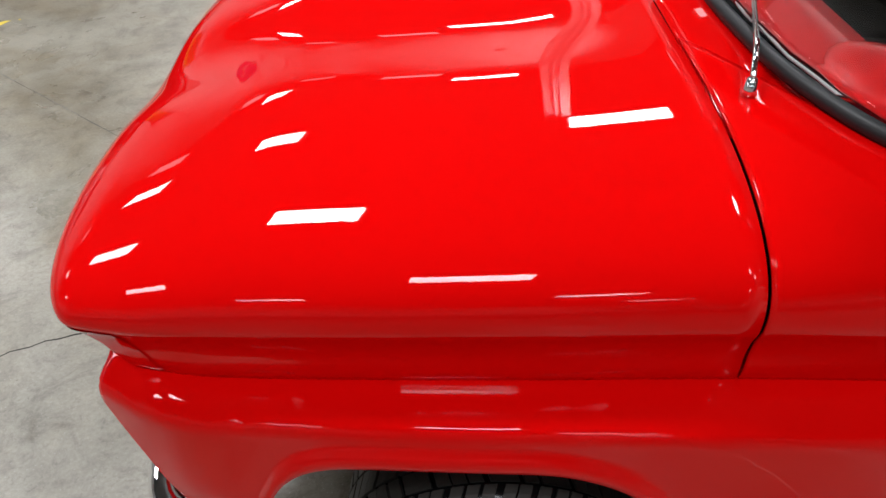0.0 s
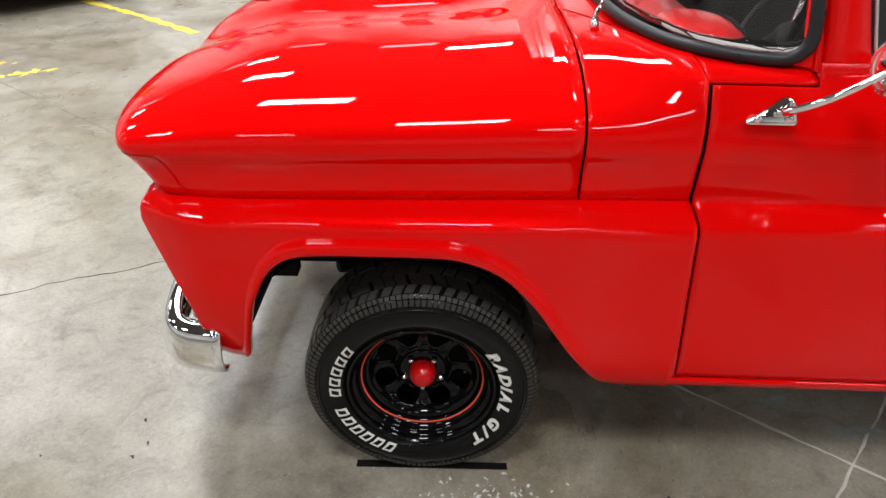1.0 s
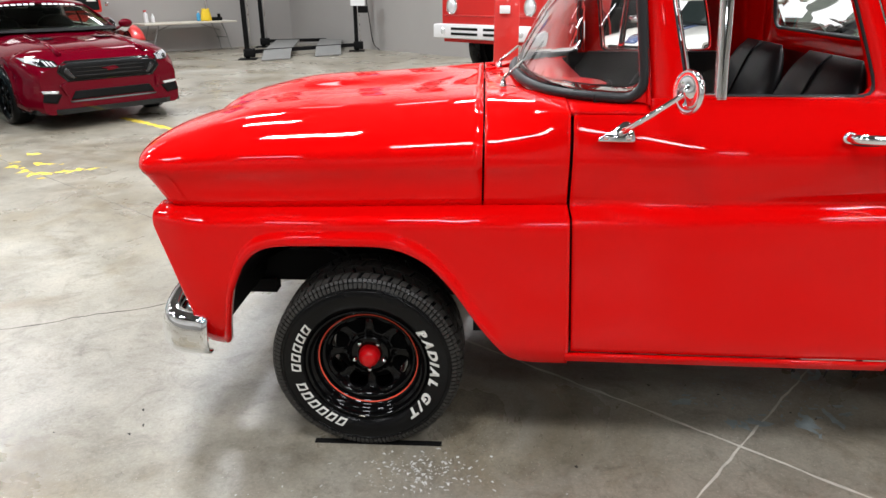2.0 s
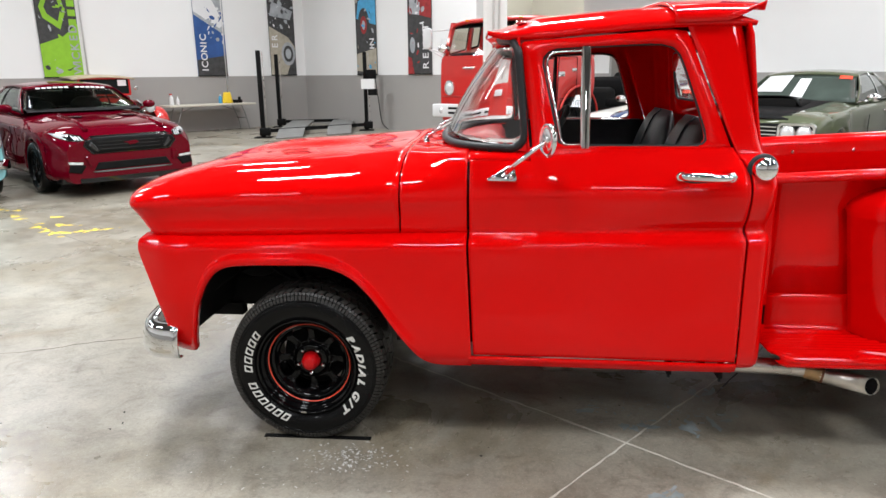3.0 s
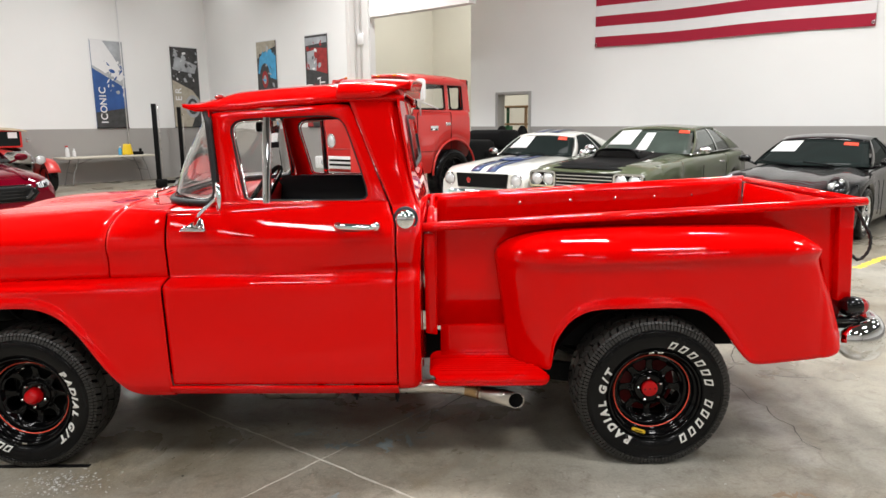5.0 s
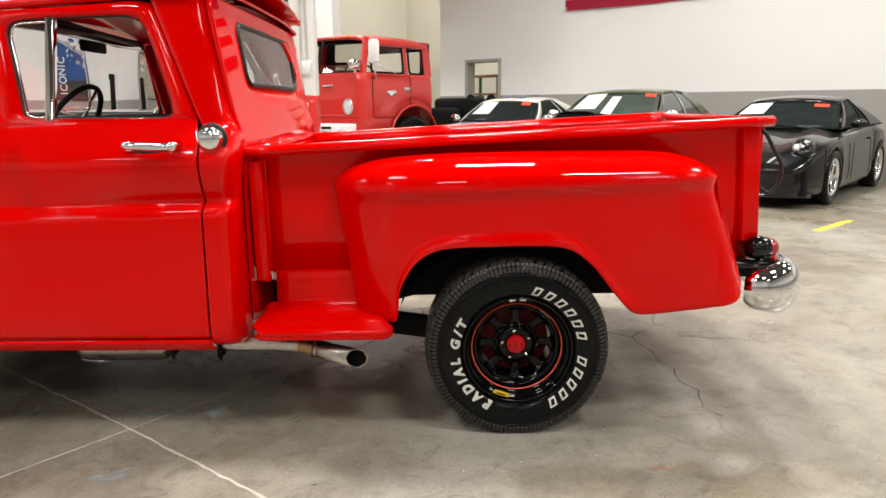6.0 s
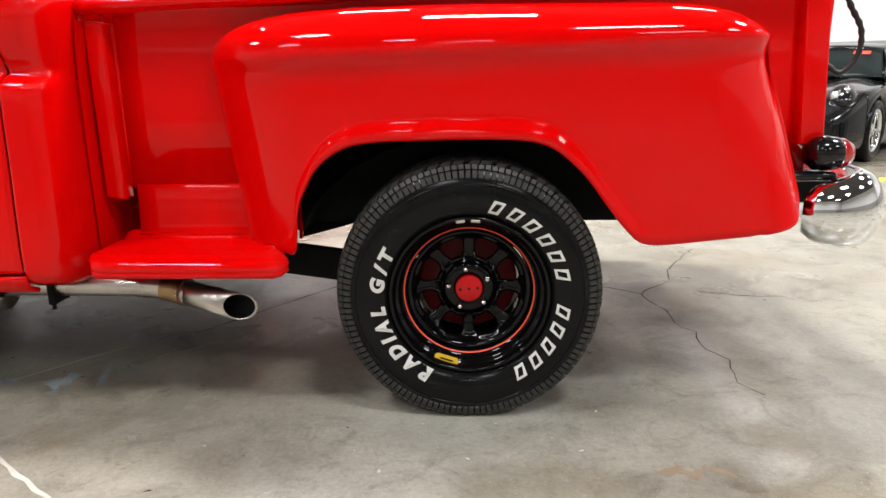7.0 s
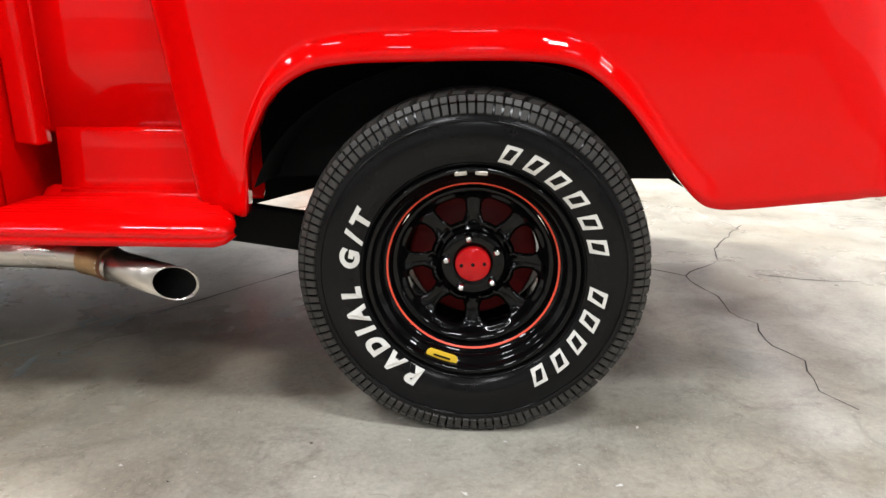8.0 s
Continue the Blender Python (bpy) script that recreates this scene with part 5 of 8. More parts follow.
def rest(bm, radius, hub):
    """Brings a tyre to its outer radius and flattens its foot on the floor."""
    k = (radius - 0.216) / (TYRE_R - 0.216)
    for v in bm.verts:
        r = math.hypot(v.co.x, v.co.z)
        if r > 0.216:
            q = (0.216 + (r - 0.216) * k) / r
            v.co.x, v.co.z = v.co.x * q, v.co.z * q
        if v.co.z < 0.002 - hub:
            v.co.y *= 1 + 0.5 * (0.002 - hub - v.co.z)
            v.co.z = 0.002 - hub
    return bm


def on_arc(bm, mid, radius, face_y, centred=False):
    """Bends flat writing round the wheel, tops outwards, reading clockwise; mid in degrees above the horizontal, seen from outside."""
    xs = [v.co.x for v in bm.verts]
    c = 0.0 if centred else (min(xs) + max(xs)) / 2
    for v in bm.verts:
        a = radians(mid) - (v.co.x - c) / radius
        r = radius + v.co.y
        v.co = Vector((r * math.cos(a), face_y(r) - v.co.z, r * math.sin(a)))
    return bm


def side_face(r):
    return curve(*[(p[0], p[1]) for p in tyre_profile()[:9]])(r) - 0.001


def wheel(name, x, outward, hub, turn, tag, bars_mid=9.0, pitch=11.9, gap=1.17):
    """outward: -1 shows its face to the near side. turn: degrees that the writing is turned."""
    inset, radius, hub_z = (0.112, 0.341, 0.330) if x < 1 else (0.090, 0.362, 0.350)
    m = pose(x, inset if outward < 0 else 2 * (YC if x < 1 else YB) - inset, hub_z, 0, 0, 0 if outward < 0 else 180)
    w = thing(name, "", "")
    w.matrix_world = m
    w.parent = truck
    del_keys = [k for k in ("label", "category") if k in w]
    for k in del_keys:
        del w[k]
    ty = part("tyre", rest(lathe(smooth_profile(tyre_profile(), 40), 120), radius, hub_z), RUBBER, w, "black tyre with raised white letters")
    part("tread", rest(make_tread(), radius, hub_z), TREAD, ty, smooth=False)
    for ra, rb in ((0.2995, 0.3045), (0.2205, 0.2235)):
        part("sidewall_rib", rest(lathe([(ra, side_face(ra) + 0.002), (ra + 0.0008, side_face(ra) - 0.0012), (rb - 0.0008, side_face(rb) - 0.0012), (rb, side_face(rb) + 0.002)], 96), radius, hub_z), RUBBER, ty)
    # writing: plain blocks for the maker's name, letters for the rest
    rad = 0.229
    for k in range(12):
        if k == 6:
            continue
        bm = bmesh.new()
        loops = []
        for grow in (0.0, 0.0068):
            loops.append([bm.verts.new((x * (0.0136 - grow) + (z - 0.5) * 0.009, 0.002 + grow + z * (0.035 - 2 * grow), 0.0015)) for x, z in ((-1, 0), (-0.35, 0), (0.35, 0), (1, 0), (1, 0.5), (1, 1), (0.35, 1), (-0.35, 1), (-1, 1), (-1, 0.5))])
        for i in range(10):
            bm.faces.new((loops[0][i], loops[0][(i + 1) % 10], loops[1][(i + 1) % 10], loops[1][i]))
        part("letter_block", rest(on_arc(bm, bars_mid + (5.5 - k) * pitch, rad, side_face, True), radius, hub_z), LETTER, ty, smooth=False)
    at = turn + 240.5
    face = (("R", 9.6), ("A", 9.8), ("D", 9.8), ("I", 5.6), ("A", 9.6), ("L", 9.0), (" ", 5.0), ("G", 10.0), ("/", 7.4), ("T", 8.6))
    for (ch, wd), nxt in zip(face, [q[1] for q in face[1:]] + [0]):
        if ch != " ":
            bm = words(ch, 0.047, 0.0008, "CENTER", 0.0026)
            for v in bm.verts:
                v.co.x = v.co.x * 1.02 + (v.co.y - 0.017) * 0.2
                v.co.z += 0.0015
            part("raised_letter", rest(on_arc(bm, at, rad, side_face, True), radius, hub_z), LETTER, ty, smooth=False)
        at -= (wd + nxt) / 2 * gap
    # rim: stepped barrel, pinstripe, eight-window disc
    fy = -TYRE_W / 2
    rim = part("rim", lathe([(0.210, fy + 0.036), (0.216, fy + 0.023), (0.215, fy + 0.015), (0.210, fy + 0.012), (0.205, fy + 0.015), (0.202, fy + 0.026), (0.199, fy + 0.034), (0.192, fy + 0.037), (0.188, fy + 0.043), (0.186, fy + 0.054), (0.181, fy + 0.058), (0.1785, fy + 0.060), (0.1745, fy + 0.063), (0.171, fy + 0.070), (0.169, fy + 0.095),
                             (0.168, fy + 0.15), (0.168, 0.12)], 80), RIM, w, "glossy black steel rim")
    part("pinstripe", lathe([(0.1782, fy + 0.0592), (0.1764, fy + 0.0604), (0.1746, fy + 0.0620)], 80), PINSTRIPE, rim, "orange red pinstripe")
    n_win, seg = 8, 28
    bm = bmesh.new()
    total = n_win * seg

    def dish(r):
        return fy + 0.058 + curve((0.035, 0.054), (0.060, 0.052), (0.070, 0.053), (0.078, 0.060), (0.095, 0.060), (0.135, 0.052), (0.152, 0.040), (0.169, 0.014))(r)
    radii = [0.036, 0.05, 0.062, 0.070, 0.076, 0.080] + span(0.083, 0.151, 18) + [0.155, 0.160, 0.1685]
    grid = []
    for i in range(total):
        a = 2 * math.pi * (i / total)
        grid.append([bm.verts.new((r * math.cos(a), dish(r) + 0.008 * math.cos(a * n_win) * (1 if 0.08 < r < 0.155 else 0), r * math.sin(a))) for r in radii])
    for i in range(total):
        ph = ((i + 0.5) % seg) / seg - 0.5
        for j in range(len(radii) - 1):
            rm = (radii[j] + radii[j + 1]) / 2
            if (abs(ph) * 2 / (0.70 + 1.4 * (rm - 0.115))) ** 2.8 + (abs(rm - 0.117) / 0.0315) ** 2.6 < 1:
                continue
            bm.faces.new((grid[i][j], grid[(i + 1) % total][j], grid[(i + 1) % total][j + 1], grid[i][j + 1]))
    loose = [v for v in bm.verts if not v.link_faces]
    bmesh.ops.delete(bm, geom=loose, context="VERTS")
    hole = [v for v in bm.verts if v.is_boundary and 0.08 < math.hypot(v.co.x, v.co.z) < 0.15]
    for _ in range(3):
        moved = [(v, sum((e.other_vert(v).co for e in v.link_edges if e.is_boundary), Vector()) / 2) for v in hole]
        for v, c in moved:
            v.co = v.co.lerp(c, 0.5)
    for v in hole:
        v.co.y += 0.004
    disc = part("spoke_disc", bm, RIM, rim, "black disc with eight windows", solid=-0.006)
    part("hub_boss", lathe([(0.036, fy + 0.099), (0.040, fy + 0.095), (0.064, fy + 0.096), (0.071, fy + 0.101), (0.076, fy + 0.116)], 48), RIM, rim)
    part("brake_drum", lathe([(0, fy + 0.17), (0.132, fy + 0.17), (0.140, fy + 0.177), (0.140, fy + 0.26), (0, fy + 0.26)], 40), DRUM_RED if hub == "flat" else UNDER, w, "red painted brake drum" if hub == "flat" else "")
    for k in range(5):
        a = radians(90 + 72 * k + (10 if hub == "flat" else 36))
        part("lug_nut", lathe([(0, -0.016), (0.007, -0.014), (0.009, -0.004), (0.010, 0.004)], 10, m=Matrix.Translation((0.057 * math.cos(a), fy + 0.093, 0.057 * math.sin(a)))), CHROME, rim)
    if hub == "flat":
        h = part("hub_cap", lathe([(0, fy + 0.083), (0.034, fy + 0.083), (0.037, fy + 0.086), (0.037, fy + 0.10)], 32), HUBRED, w, "flat red hub face")
        for k in range(3):
            part("hub_hole", lathe([(0, -0.0012), (0.004, -0.0012), (0.004, 0.002)], 10, m=Matrix.Translation((0.024 * (k - 1), fy + 0.083, 0.002 * (k - 1)))), MATT_BLACK, h)
    else:
        part("hub_cap", lathe([(0, fy + 0.046), (0.018, fy + 0.047), (0.026, fy + 0.051), (0.028, fy + 0.056), (0.032, fy + 0.060), (0.035, fy + 0.066), (0.035, fy + 0.088), (0.039, fy + 0.092), (0.039, fy + 0.105)], 36), HUBRED, w, "domed red hub cap")
    if tag:
        bm = plate([(x_, 0, z_) for x_, z_ in round_rect(-0.028, 0.028, -0.009, 0.009, 0.008)], (0, -0.002, 0))
        bmesh.ops.transform(bm, matrix=Matrix.Translation((-0.062, fy + 0.031, -0.184)) @ Matrix.Rotation(radians(18), 4, "Y") @ Matrix.Scale(1.2, 4), verts=bm.verts)
        tg = part("rim_tag", bm, YELLOW, rim, "small yellow oval sticker", smooth=False)
        bm = box(-0.015, 0.015, -0.0035, -0.0022, -0.0016, 0.0016)
        bmesh.ops.transform(bm, matrix=Matrix.Translation((-0.062, fy + 0.031, -0.184)) @ Matrix.Rotation(radians(18), 4, "Y") @ Matrix.Scale(1.2, 4), verts=bm.verts)
        part("tag_bar", bm, MATT_BLACK, tg, smooth=False)
    # balance weights
    for a in ((97, 86) if hub == "flat" else (-96,)):
        q = radians(a)
        part("balance_weight", box(-0.012, 0.012, -0.006, 0.0, -0.004, 0.004, m=Matrix.Translation((0.205 * math.cos(q), fy + 0.013, 0.205 * math.sin(q))) @ Matrix.Rotation(-(q - math.pi / 2), 4, "Y")), STEEL, rim, bevel=0.002)
    return w


def smooth_profile(pts, n):
    return [(p.x, p.y) for p in smooth_line([(r, y, 0) for r, y in pts], n)]


wheel("front_wheel", 0.0, -1, "dome", 153.5, False, 195.5, 9.3, 1.08)
wheel("rear_wheel", REAR_AXLE, -1, "flat", 0, True)
wheel("front_wheel", 0.0, 1, "dome", 40, False)
wheel("rear_wheel", REAR_AXLE, 1, "flat", 120, False)

# ---- chassis, axles, wells, exhaust
for y in (0.52, 2 * YC - 0.52):
    part("frame_rail", sheet([[(x, y + dy, z + dz) for dy, dz in ((-0.03, -0.07), (0.03, -0.07), (0.03, 0.07), (-0.03, 0.07))] for x, z in ((-0.72, 0.50), (-0.3, 0.50), (0.1, 0.46), (0.6, 0.42), (2.2, 0.42), (2.5, 0.50), (2.9, 0.62), (3.3, 0.55), (3.85, 0.53))], wrap_v=True), UNDER, truck, smooth=False)
part("rear_axle", pipe([(REAR_AXLE, 0.25, TYRE_R), (REAR_AXLE, 2 * YB - 0.25, TYRE_R)], 0.045, 14), UNDER, truck)
part("differential", ball((REAR_AXLE, YB, TYRE_R), 0.16, 0.14, 0.15), UNDER, truck)
part("front_axle", pipe([(0.0, 0.25, 0.33), (0.0, 0.5, 0.27), (0.0, 2 * YC - 0.5, 0.27), (0.0, 2 * YC - 0.25, 0.33)], 0.04, 10), UNDER, truck)
for y in (0.46, 2 * YC - 0.46):
    part("trailing_arm", box(2.28, REAR_AXLE, (y - 0.20 if y < YC else y + 0.16), (y - 0.16 if y < YC else y + 0.20), -0.045, 0.052, m=Matrix.Translation((2.28, 0, 0.385)) @ Matrix.Rotation(radians(8), 4, "Y") @ Matrix.Translation((-2.28, 0, 0))), UNDER, truck, bevel=0.008)
    part("shock", pipe([(3.02, y - 0.05, 0.36), (3.22, y - 0.02, 0.72)], 0.032, 10), UNDER, truck)
    part("front_spring", pipe([(0.02 + 0.05 * math.cos(t), y + 0.05 * math.sin(t), 0.30 + 0.05 * t / 6.28) for t in span(0, 6.28 * 5, 60)], 0.009, 6), UNDER, truck)
    part("steering_arm", pipe([(-0.30, y, 0.44), (-0.22, y + 0.05, 0.42), (-0.05, y - 0.1, 0.40)], 0.03, 8), UNDER, truck)
    part("inner_well", sheet([[(0.0 + 0.52 * math.cos(a), yy, 0.40 + 0.375 * math.sin(a)) for yy in ((0.11, 0.45) if y < YC else (2 * YC - 0.11, 2 * YC - 0.45))] for a in span(-0.1, math.pi - 0.62, 24)]), UNDER, truck)
    part("rear_well", sheet([[(REAR_AXLE + 0.47 * math.cos(a), yy, 0.42 + 0.345 * math.sin(a)) for yy in ((0.05, 0.30) if y < YC else (2 * YB - 0.05, 2 * YB - 0.30))] for a in span(0.45, math.pi - 0.25, 24)]), UNDER, truck)
both("well_wall", lambda: box(2.42, 3.60, BED_Y - 0.016, BED_Y - 0.005, 0.50, 1.0), UNDER, truck, smooth=False, mid=YB)
part("engine_splash", box(-0.55, 0.3, 0.50, 0.52, 0.48, 0.86), UNDER, truck, smooth=False)
part("steering_box", ball((-0.34, 0.44, 0.66), 0.10, 0.07, 0.07, 18, 12), UNDER, truck)
part("brake_hose", pipe(smooth_line([(-0.30, 0.42, 0.72), (-0.22, 0.33, 0.66), (-0.10, 0.30, 0.60), (-0.02, 0.32, 0.50)], 18), 0.010, 8), UNDER, truck)
part("upper_arm", pipe([(-0.16, 0.46, 0.62), (-0.02, 0.28, 0.52), (0.14, 0.46, 0.62)], 0.022, 8), UNDER, truck)
part("engine_block", box(-0.35, 0.5, 0.72, 1.24, 0.36, 0.95), UNDER, truck, bevel=0.03)
part("crossmember", box(-0.5, -0.36, 0.52, 2 * YC - 0.52, 0.44, 0.56), UNDER, truck, bevel=0.01)
part("cab_floor", box(0.70, 1.83, 0.08, 2 * YC - 0.08, 0.40, 0.45), UNDER, truck, smooth=False)
part("bed_underside", box(1.94, 3.90, 0.30, 2 * YB - 0.30, 0.60, 0.63), UNDER, truck, smooth=False)
part("cross_rail", box(3.42, 3.50, 0.28, 2 * YB - 0.28, 0.46, 0.60), UNDER, truck, bevel=0.01)
ex = part("exhaust_pipe", pipe(smooth_line([(1.32, 0.40, 0.240), (1.42, 0.33, 0.27), (1.54, 0.19, 0.318), (1.75, 0.128, 0.338), (1.95, 0.112, 0.340), (2.05, 0.100, 0.336), (2.13, 0.072, 0.325)], 34), 0.034, 18, cap=False), STEEL, truck, "stainless side exhaust pipe")


def make_tail(r, back=0.0):
    """Straight end of the pipe, cut off at a slant."""
    p0, p1 = Vector((2.09, 0.090, 0.3305)), Vector((2.285, 0.022, 0.304))
    d, cut = (p1 - p0).normalized(), Vector((0.52, -0.84, 0.12)).normalized()
    bm = pipe([p0, p0.lerp(p1, 0.5), p1], r, 28, cap=False)
    for v in bm.verts:
        if (v.co - p1).dot(d) > -0.02:
            v.co += d * ((p1 - v.co).dot(cut) / d.dot(cut) - back)
    return bm


part("tail_pipe", make_tail(0.0365), STEEL, ex, solid=-0.0025)
part("pipe_bore", make_tail(0.0335, 0.004), UNDER, ex)
HEAT = mat("heat_tinted_steel", (0.42, 0.27, 0.14), 0.4, 1.0, vary=0.5, vary_scale=30, rough_vary=0.1)
RUST = mat("rusty_clamp", (0.16, 0.065, 0.03), 0.75, 0.2, vary=0.5, vary_scale=40, bump=0.3)
part("heat_band", pipe([(2.050, 0.1005, 0.3357), (2.080, 0.0930, 0.3325), (2.110, 0.0838, 0.3283)], 0.0378, 22, cap=False), HEAT, ex, "brown heat-tinted sleeve")
part("weld_bead", pipe([(2.112, 0.0825, 0.328), (2.120, 0.0795, 0.327)], 0.0392, 20), RUST, ex, "rusty weld bead")
part("bore_end", lathe([(0.0, 0.0), (0.034, 0.0)], 20, m=Matrix.Translation((2.15, 0.069, 0.319)) @ Matrix.Rotation(radians(72), 4, "Z")), MATT_BLACK, ex)
part("muffler", lathe([(0.0, -0.20), (0.045, -0.20), (0.062, -0.185), (0.066, -0.16), (0.066, 0.16), (0.062, 0.185), (0.045, 0.20), (0, 0.20)], 28, m=Matrix.Translation((1.20, 0.40, 0.232)) @ Matrix.Rotation(radians(90), 4, "Z")), STEEL, ex, "grey muffler under the cab")
for x, y in ((1.52, 0.157), (1.72, 0.131)):
    part("pipe_clamp", box(x - 0.010, x + 0.010, y - 0.042, y + 0.042, 0.285, 0.365), UNDER, ex, bevel=0.004)
    part("clamp_bolt", pipe([(x, y - 0.03, 0.27), (x, y - 0.03, 0.30)], 0.006, 6), UNDER, ex)

# ---- cab interior
for y0 in (0.30, 0.98):
    st = part("bench_cushion", ball((1.33, y0 + 0.33, 0.80), 0.30, 0.32, 0.10, 24, 12), SEAT, truck, "black vinyl seat")
    rows = []
    for s in span(0, 1, 14):
        z = 0.82 + 0.50 * s
        x = 1.56 + 0.13 * s
        hw = 0.31 - 0.10 * max(0, (s - 0.62) / 0.38) ** 2.0
        th = 0.075 * (1 - 0.55 * s ** 3)
        top = 1 - max(0, (s - 0.9) / 0.1) ** 2 * 0.8
        rows.append([(x + th * top * math.cos(a) * (1 + 0.10 * math.cos(3 * a)), y0 + 0.33 + hw * math.copysign(abs(math.sin(a)) ** 0.7, math.sin(a)), z) for a in span(0, 2 * math.pi, 24)[:-1]])
    bm = sheet(rows, wrap_v=True)
    bm.faces.new([v for v in bm.verts][-24:])
    part("seat_back", bm, SEAT, truck, "black vinyl seat back with rounded top")
    part("seat_piping", pipe([(p[0] - 0.004, p[1], p[2]) for p in [r[12] for r in rows]], 0.006, 6), SEAT, truck)
part("dashboard", sheet([[(x, y, z) for x, z in ((max(0.58, glass_x(min(y, 2 * YC - y)) + 0.03), 1.208), (max(0.70, glass_x(min(y, 2 * YC - y)) + 0.05), 1.214), (0.80, 1.205), (0.83, 1.17), (0.82, 1.08), (0.76, 0.98))] for y in span(0.22, 2 * YC - 0.22, 24)]), RED_IN, truck, "red painted metal dashboard")
cluster = part("gauge_hood", ball((0.76, 0.55, 1.205), 0.12, 0.20, 0.036), RED_IN, truck, "rounded red gauge hood")
part("gauge_panel", lathe([(0, 0.0), (0.15, 0.0), (0.155, 0.02)], 28, m=Matrix.Translation((0.86, 0.55, 1.16)) @ Matrix.Rotation(radians(90), 4, "Z") @ Matrix.Diagonal((1, 1, 0.5, 1))), MATT_BLACK, cluster)
wheel_m = Matrix.Translation((0.99, 0.55, 1.20)) @ Matrix.Rotation(radians(-58), 4, "Y")
bm = bmesh.new()
sw = part("steering_wheel", pipe([wheel_m @ Vector((0.2 * math.cos(a), 0.2 * math.sin(a), 0)) for a in span(0, 2 * math.pi, 48)], 0.012, 8, cap=False), MATT_BLACK, truck, "thin black steering wheel")
for a in (20, 160, 270):
    part("wheel_spoke", pipe([wheel_m @ Vector((0, 0, -0.03)), wheel_m @ Vector((0.2 * math.cos(radians(a)), 0.2 * math.sin(radians(a)), 0))], 0.008, 6), CHROME, sw)
part("horn_button", ball((0, 0, -0.02), 0.045, 0.045, 0.025, 16, 8, m=wheel_m), MATT_BLACK, sw)
part("steering_column", pipe([wheel_m @ Vector((0, 0, -0.02)), (0.72, 0.55, 1.0)], 0.024, 10), MATT_BLACK, truck)
part("rear_view_mirror", box(0.905, 0.93, YC - 0.12, YC + 0.12, 1.545, 1.60), MATT_BLACK, truck, bevel=0.012)
part("sun_visor", box(0.90, 1.05, 0.30, 0.75, 1.605, 1.622), MATT_BLACK, truck, bevel=0.006)
both("door_card", lambda: sheet([[(x, SILL_Y + 0.07 + (0.012 if 0.85 < z < 1.05 else 0), z) for z in (0.45, 0.7, 0.84, 0.86, 1.04, 1.06, 1.13, 1.175)] for x in span(0.75, 1.70, 6)]), SEAT, truck, "black inner door panel")
both("door_top_trim", lambda: sheet([[(x, SILL_Y + 0.07 + 0.0 * z, z) for z in (1.174, 1.235)] for x in span(0.75, 1.70, 4)]), SEAT, truck)
both("sill_ledge", lambda: box(0.95, 1.66, SILL_Y + 0.02, SILL_Y + 0.08, 1.222, 1.236), SEAT, truck, smooth=False)
part("rear_trim", sheet([[(cab_back(z) - 0.03, y, z) for z in span(0.45, 1.29, 8)] for y in span(0.2, 2 * YC - 0.2, 8)]), RED_IN, truck)
import collections

from mathutils.bvhtree import BVHTree

# ---------------------------------------------------------------- parked cars
# A car is built with its nose towards -x, its front axle at x = 0, its middle at y = 0.
def car_wheel(parent, x, y, r, w, rim_mat, spokes=10):
    s = -1 if y < 0 else 1
    m = Matrix.Translation((x, y, r)) @ (Matrix.Identity(4) if s < 0 else Matrix.Rotation(math.pi, 4, "Z"))
    k = r * 0.70
    wh = part("wheel", lathe([(k, -w / 2 + 0.03), (k + 0.02, -w / 2 + 0.01), (r * 0.85, -w / 2), (r * 0.95, -w / 2 + 0.012), (r, -w / 2 + 0.04), (r, w / 2 - 0.04), (r * 0.9, w / 2), (k, w / 2)], 40, m=m), RUBBER, parent)
    part("rim", lathe([(k, -w / 2 + 0.02), (k - 0.012, -w / 2 + 0.012), (k - 0.02, -w / 2 + 0.04), (k - 0.03, -w / 2 + 0.10), (k - 0.03, w / 2)], 32, m=m), rim_mat, wh)
    part("brake_disc", lathe([(0, -w / 2 + 0.12), (k - 0.05, -w / 2 + 0.12)], 24, m=m), MATT_BLACK, wh)
    bm = lathe([(0, -w / 2 + 0.03), (0.04, -w / 2 + 0.03), (0.06, -w / 2 + 0.05), (0.06, -w / 2 + 0.09)], 20, m=m)
    for i in range(spokes):
        box(0.05, k - 0.01, -w / 2 + 0.035, -w / 2 + 0.06, -0.016, 0.016, bm=bm, m=m @ Matrix.Rotation(2 * math.pi * i / spokes, 4, "Y"))
    part("spokes", bm, rim_mat, wh)


Shape = collections.namedtuple("Shape", "front rear base r w sill lift round tuck wedge ridge tw roofw arch fast dark_post spokes mirror top shoulder cabin paper tag")


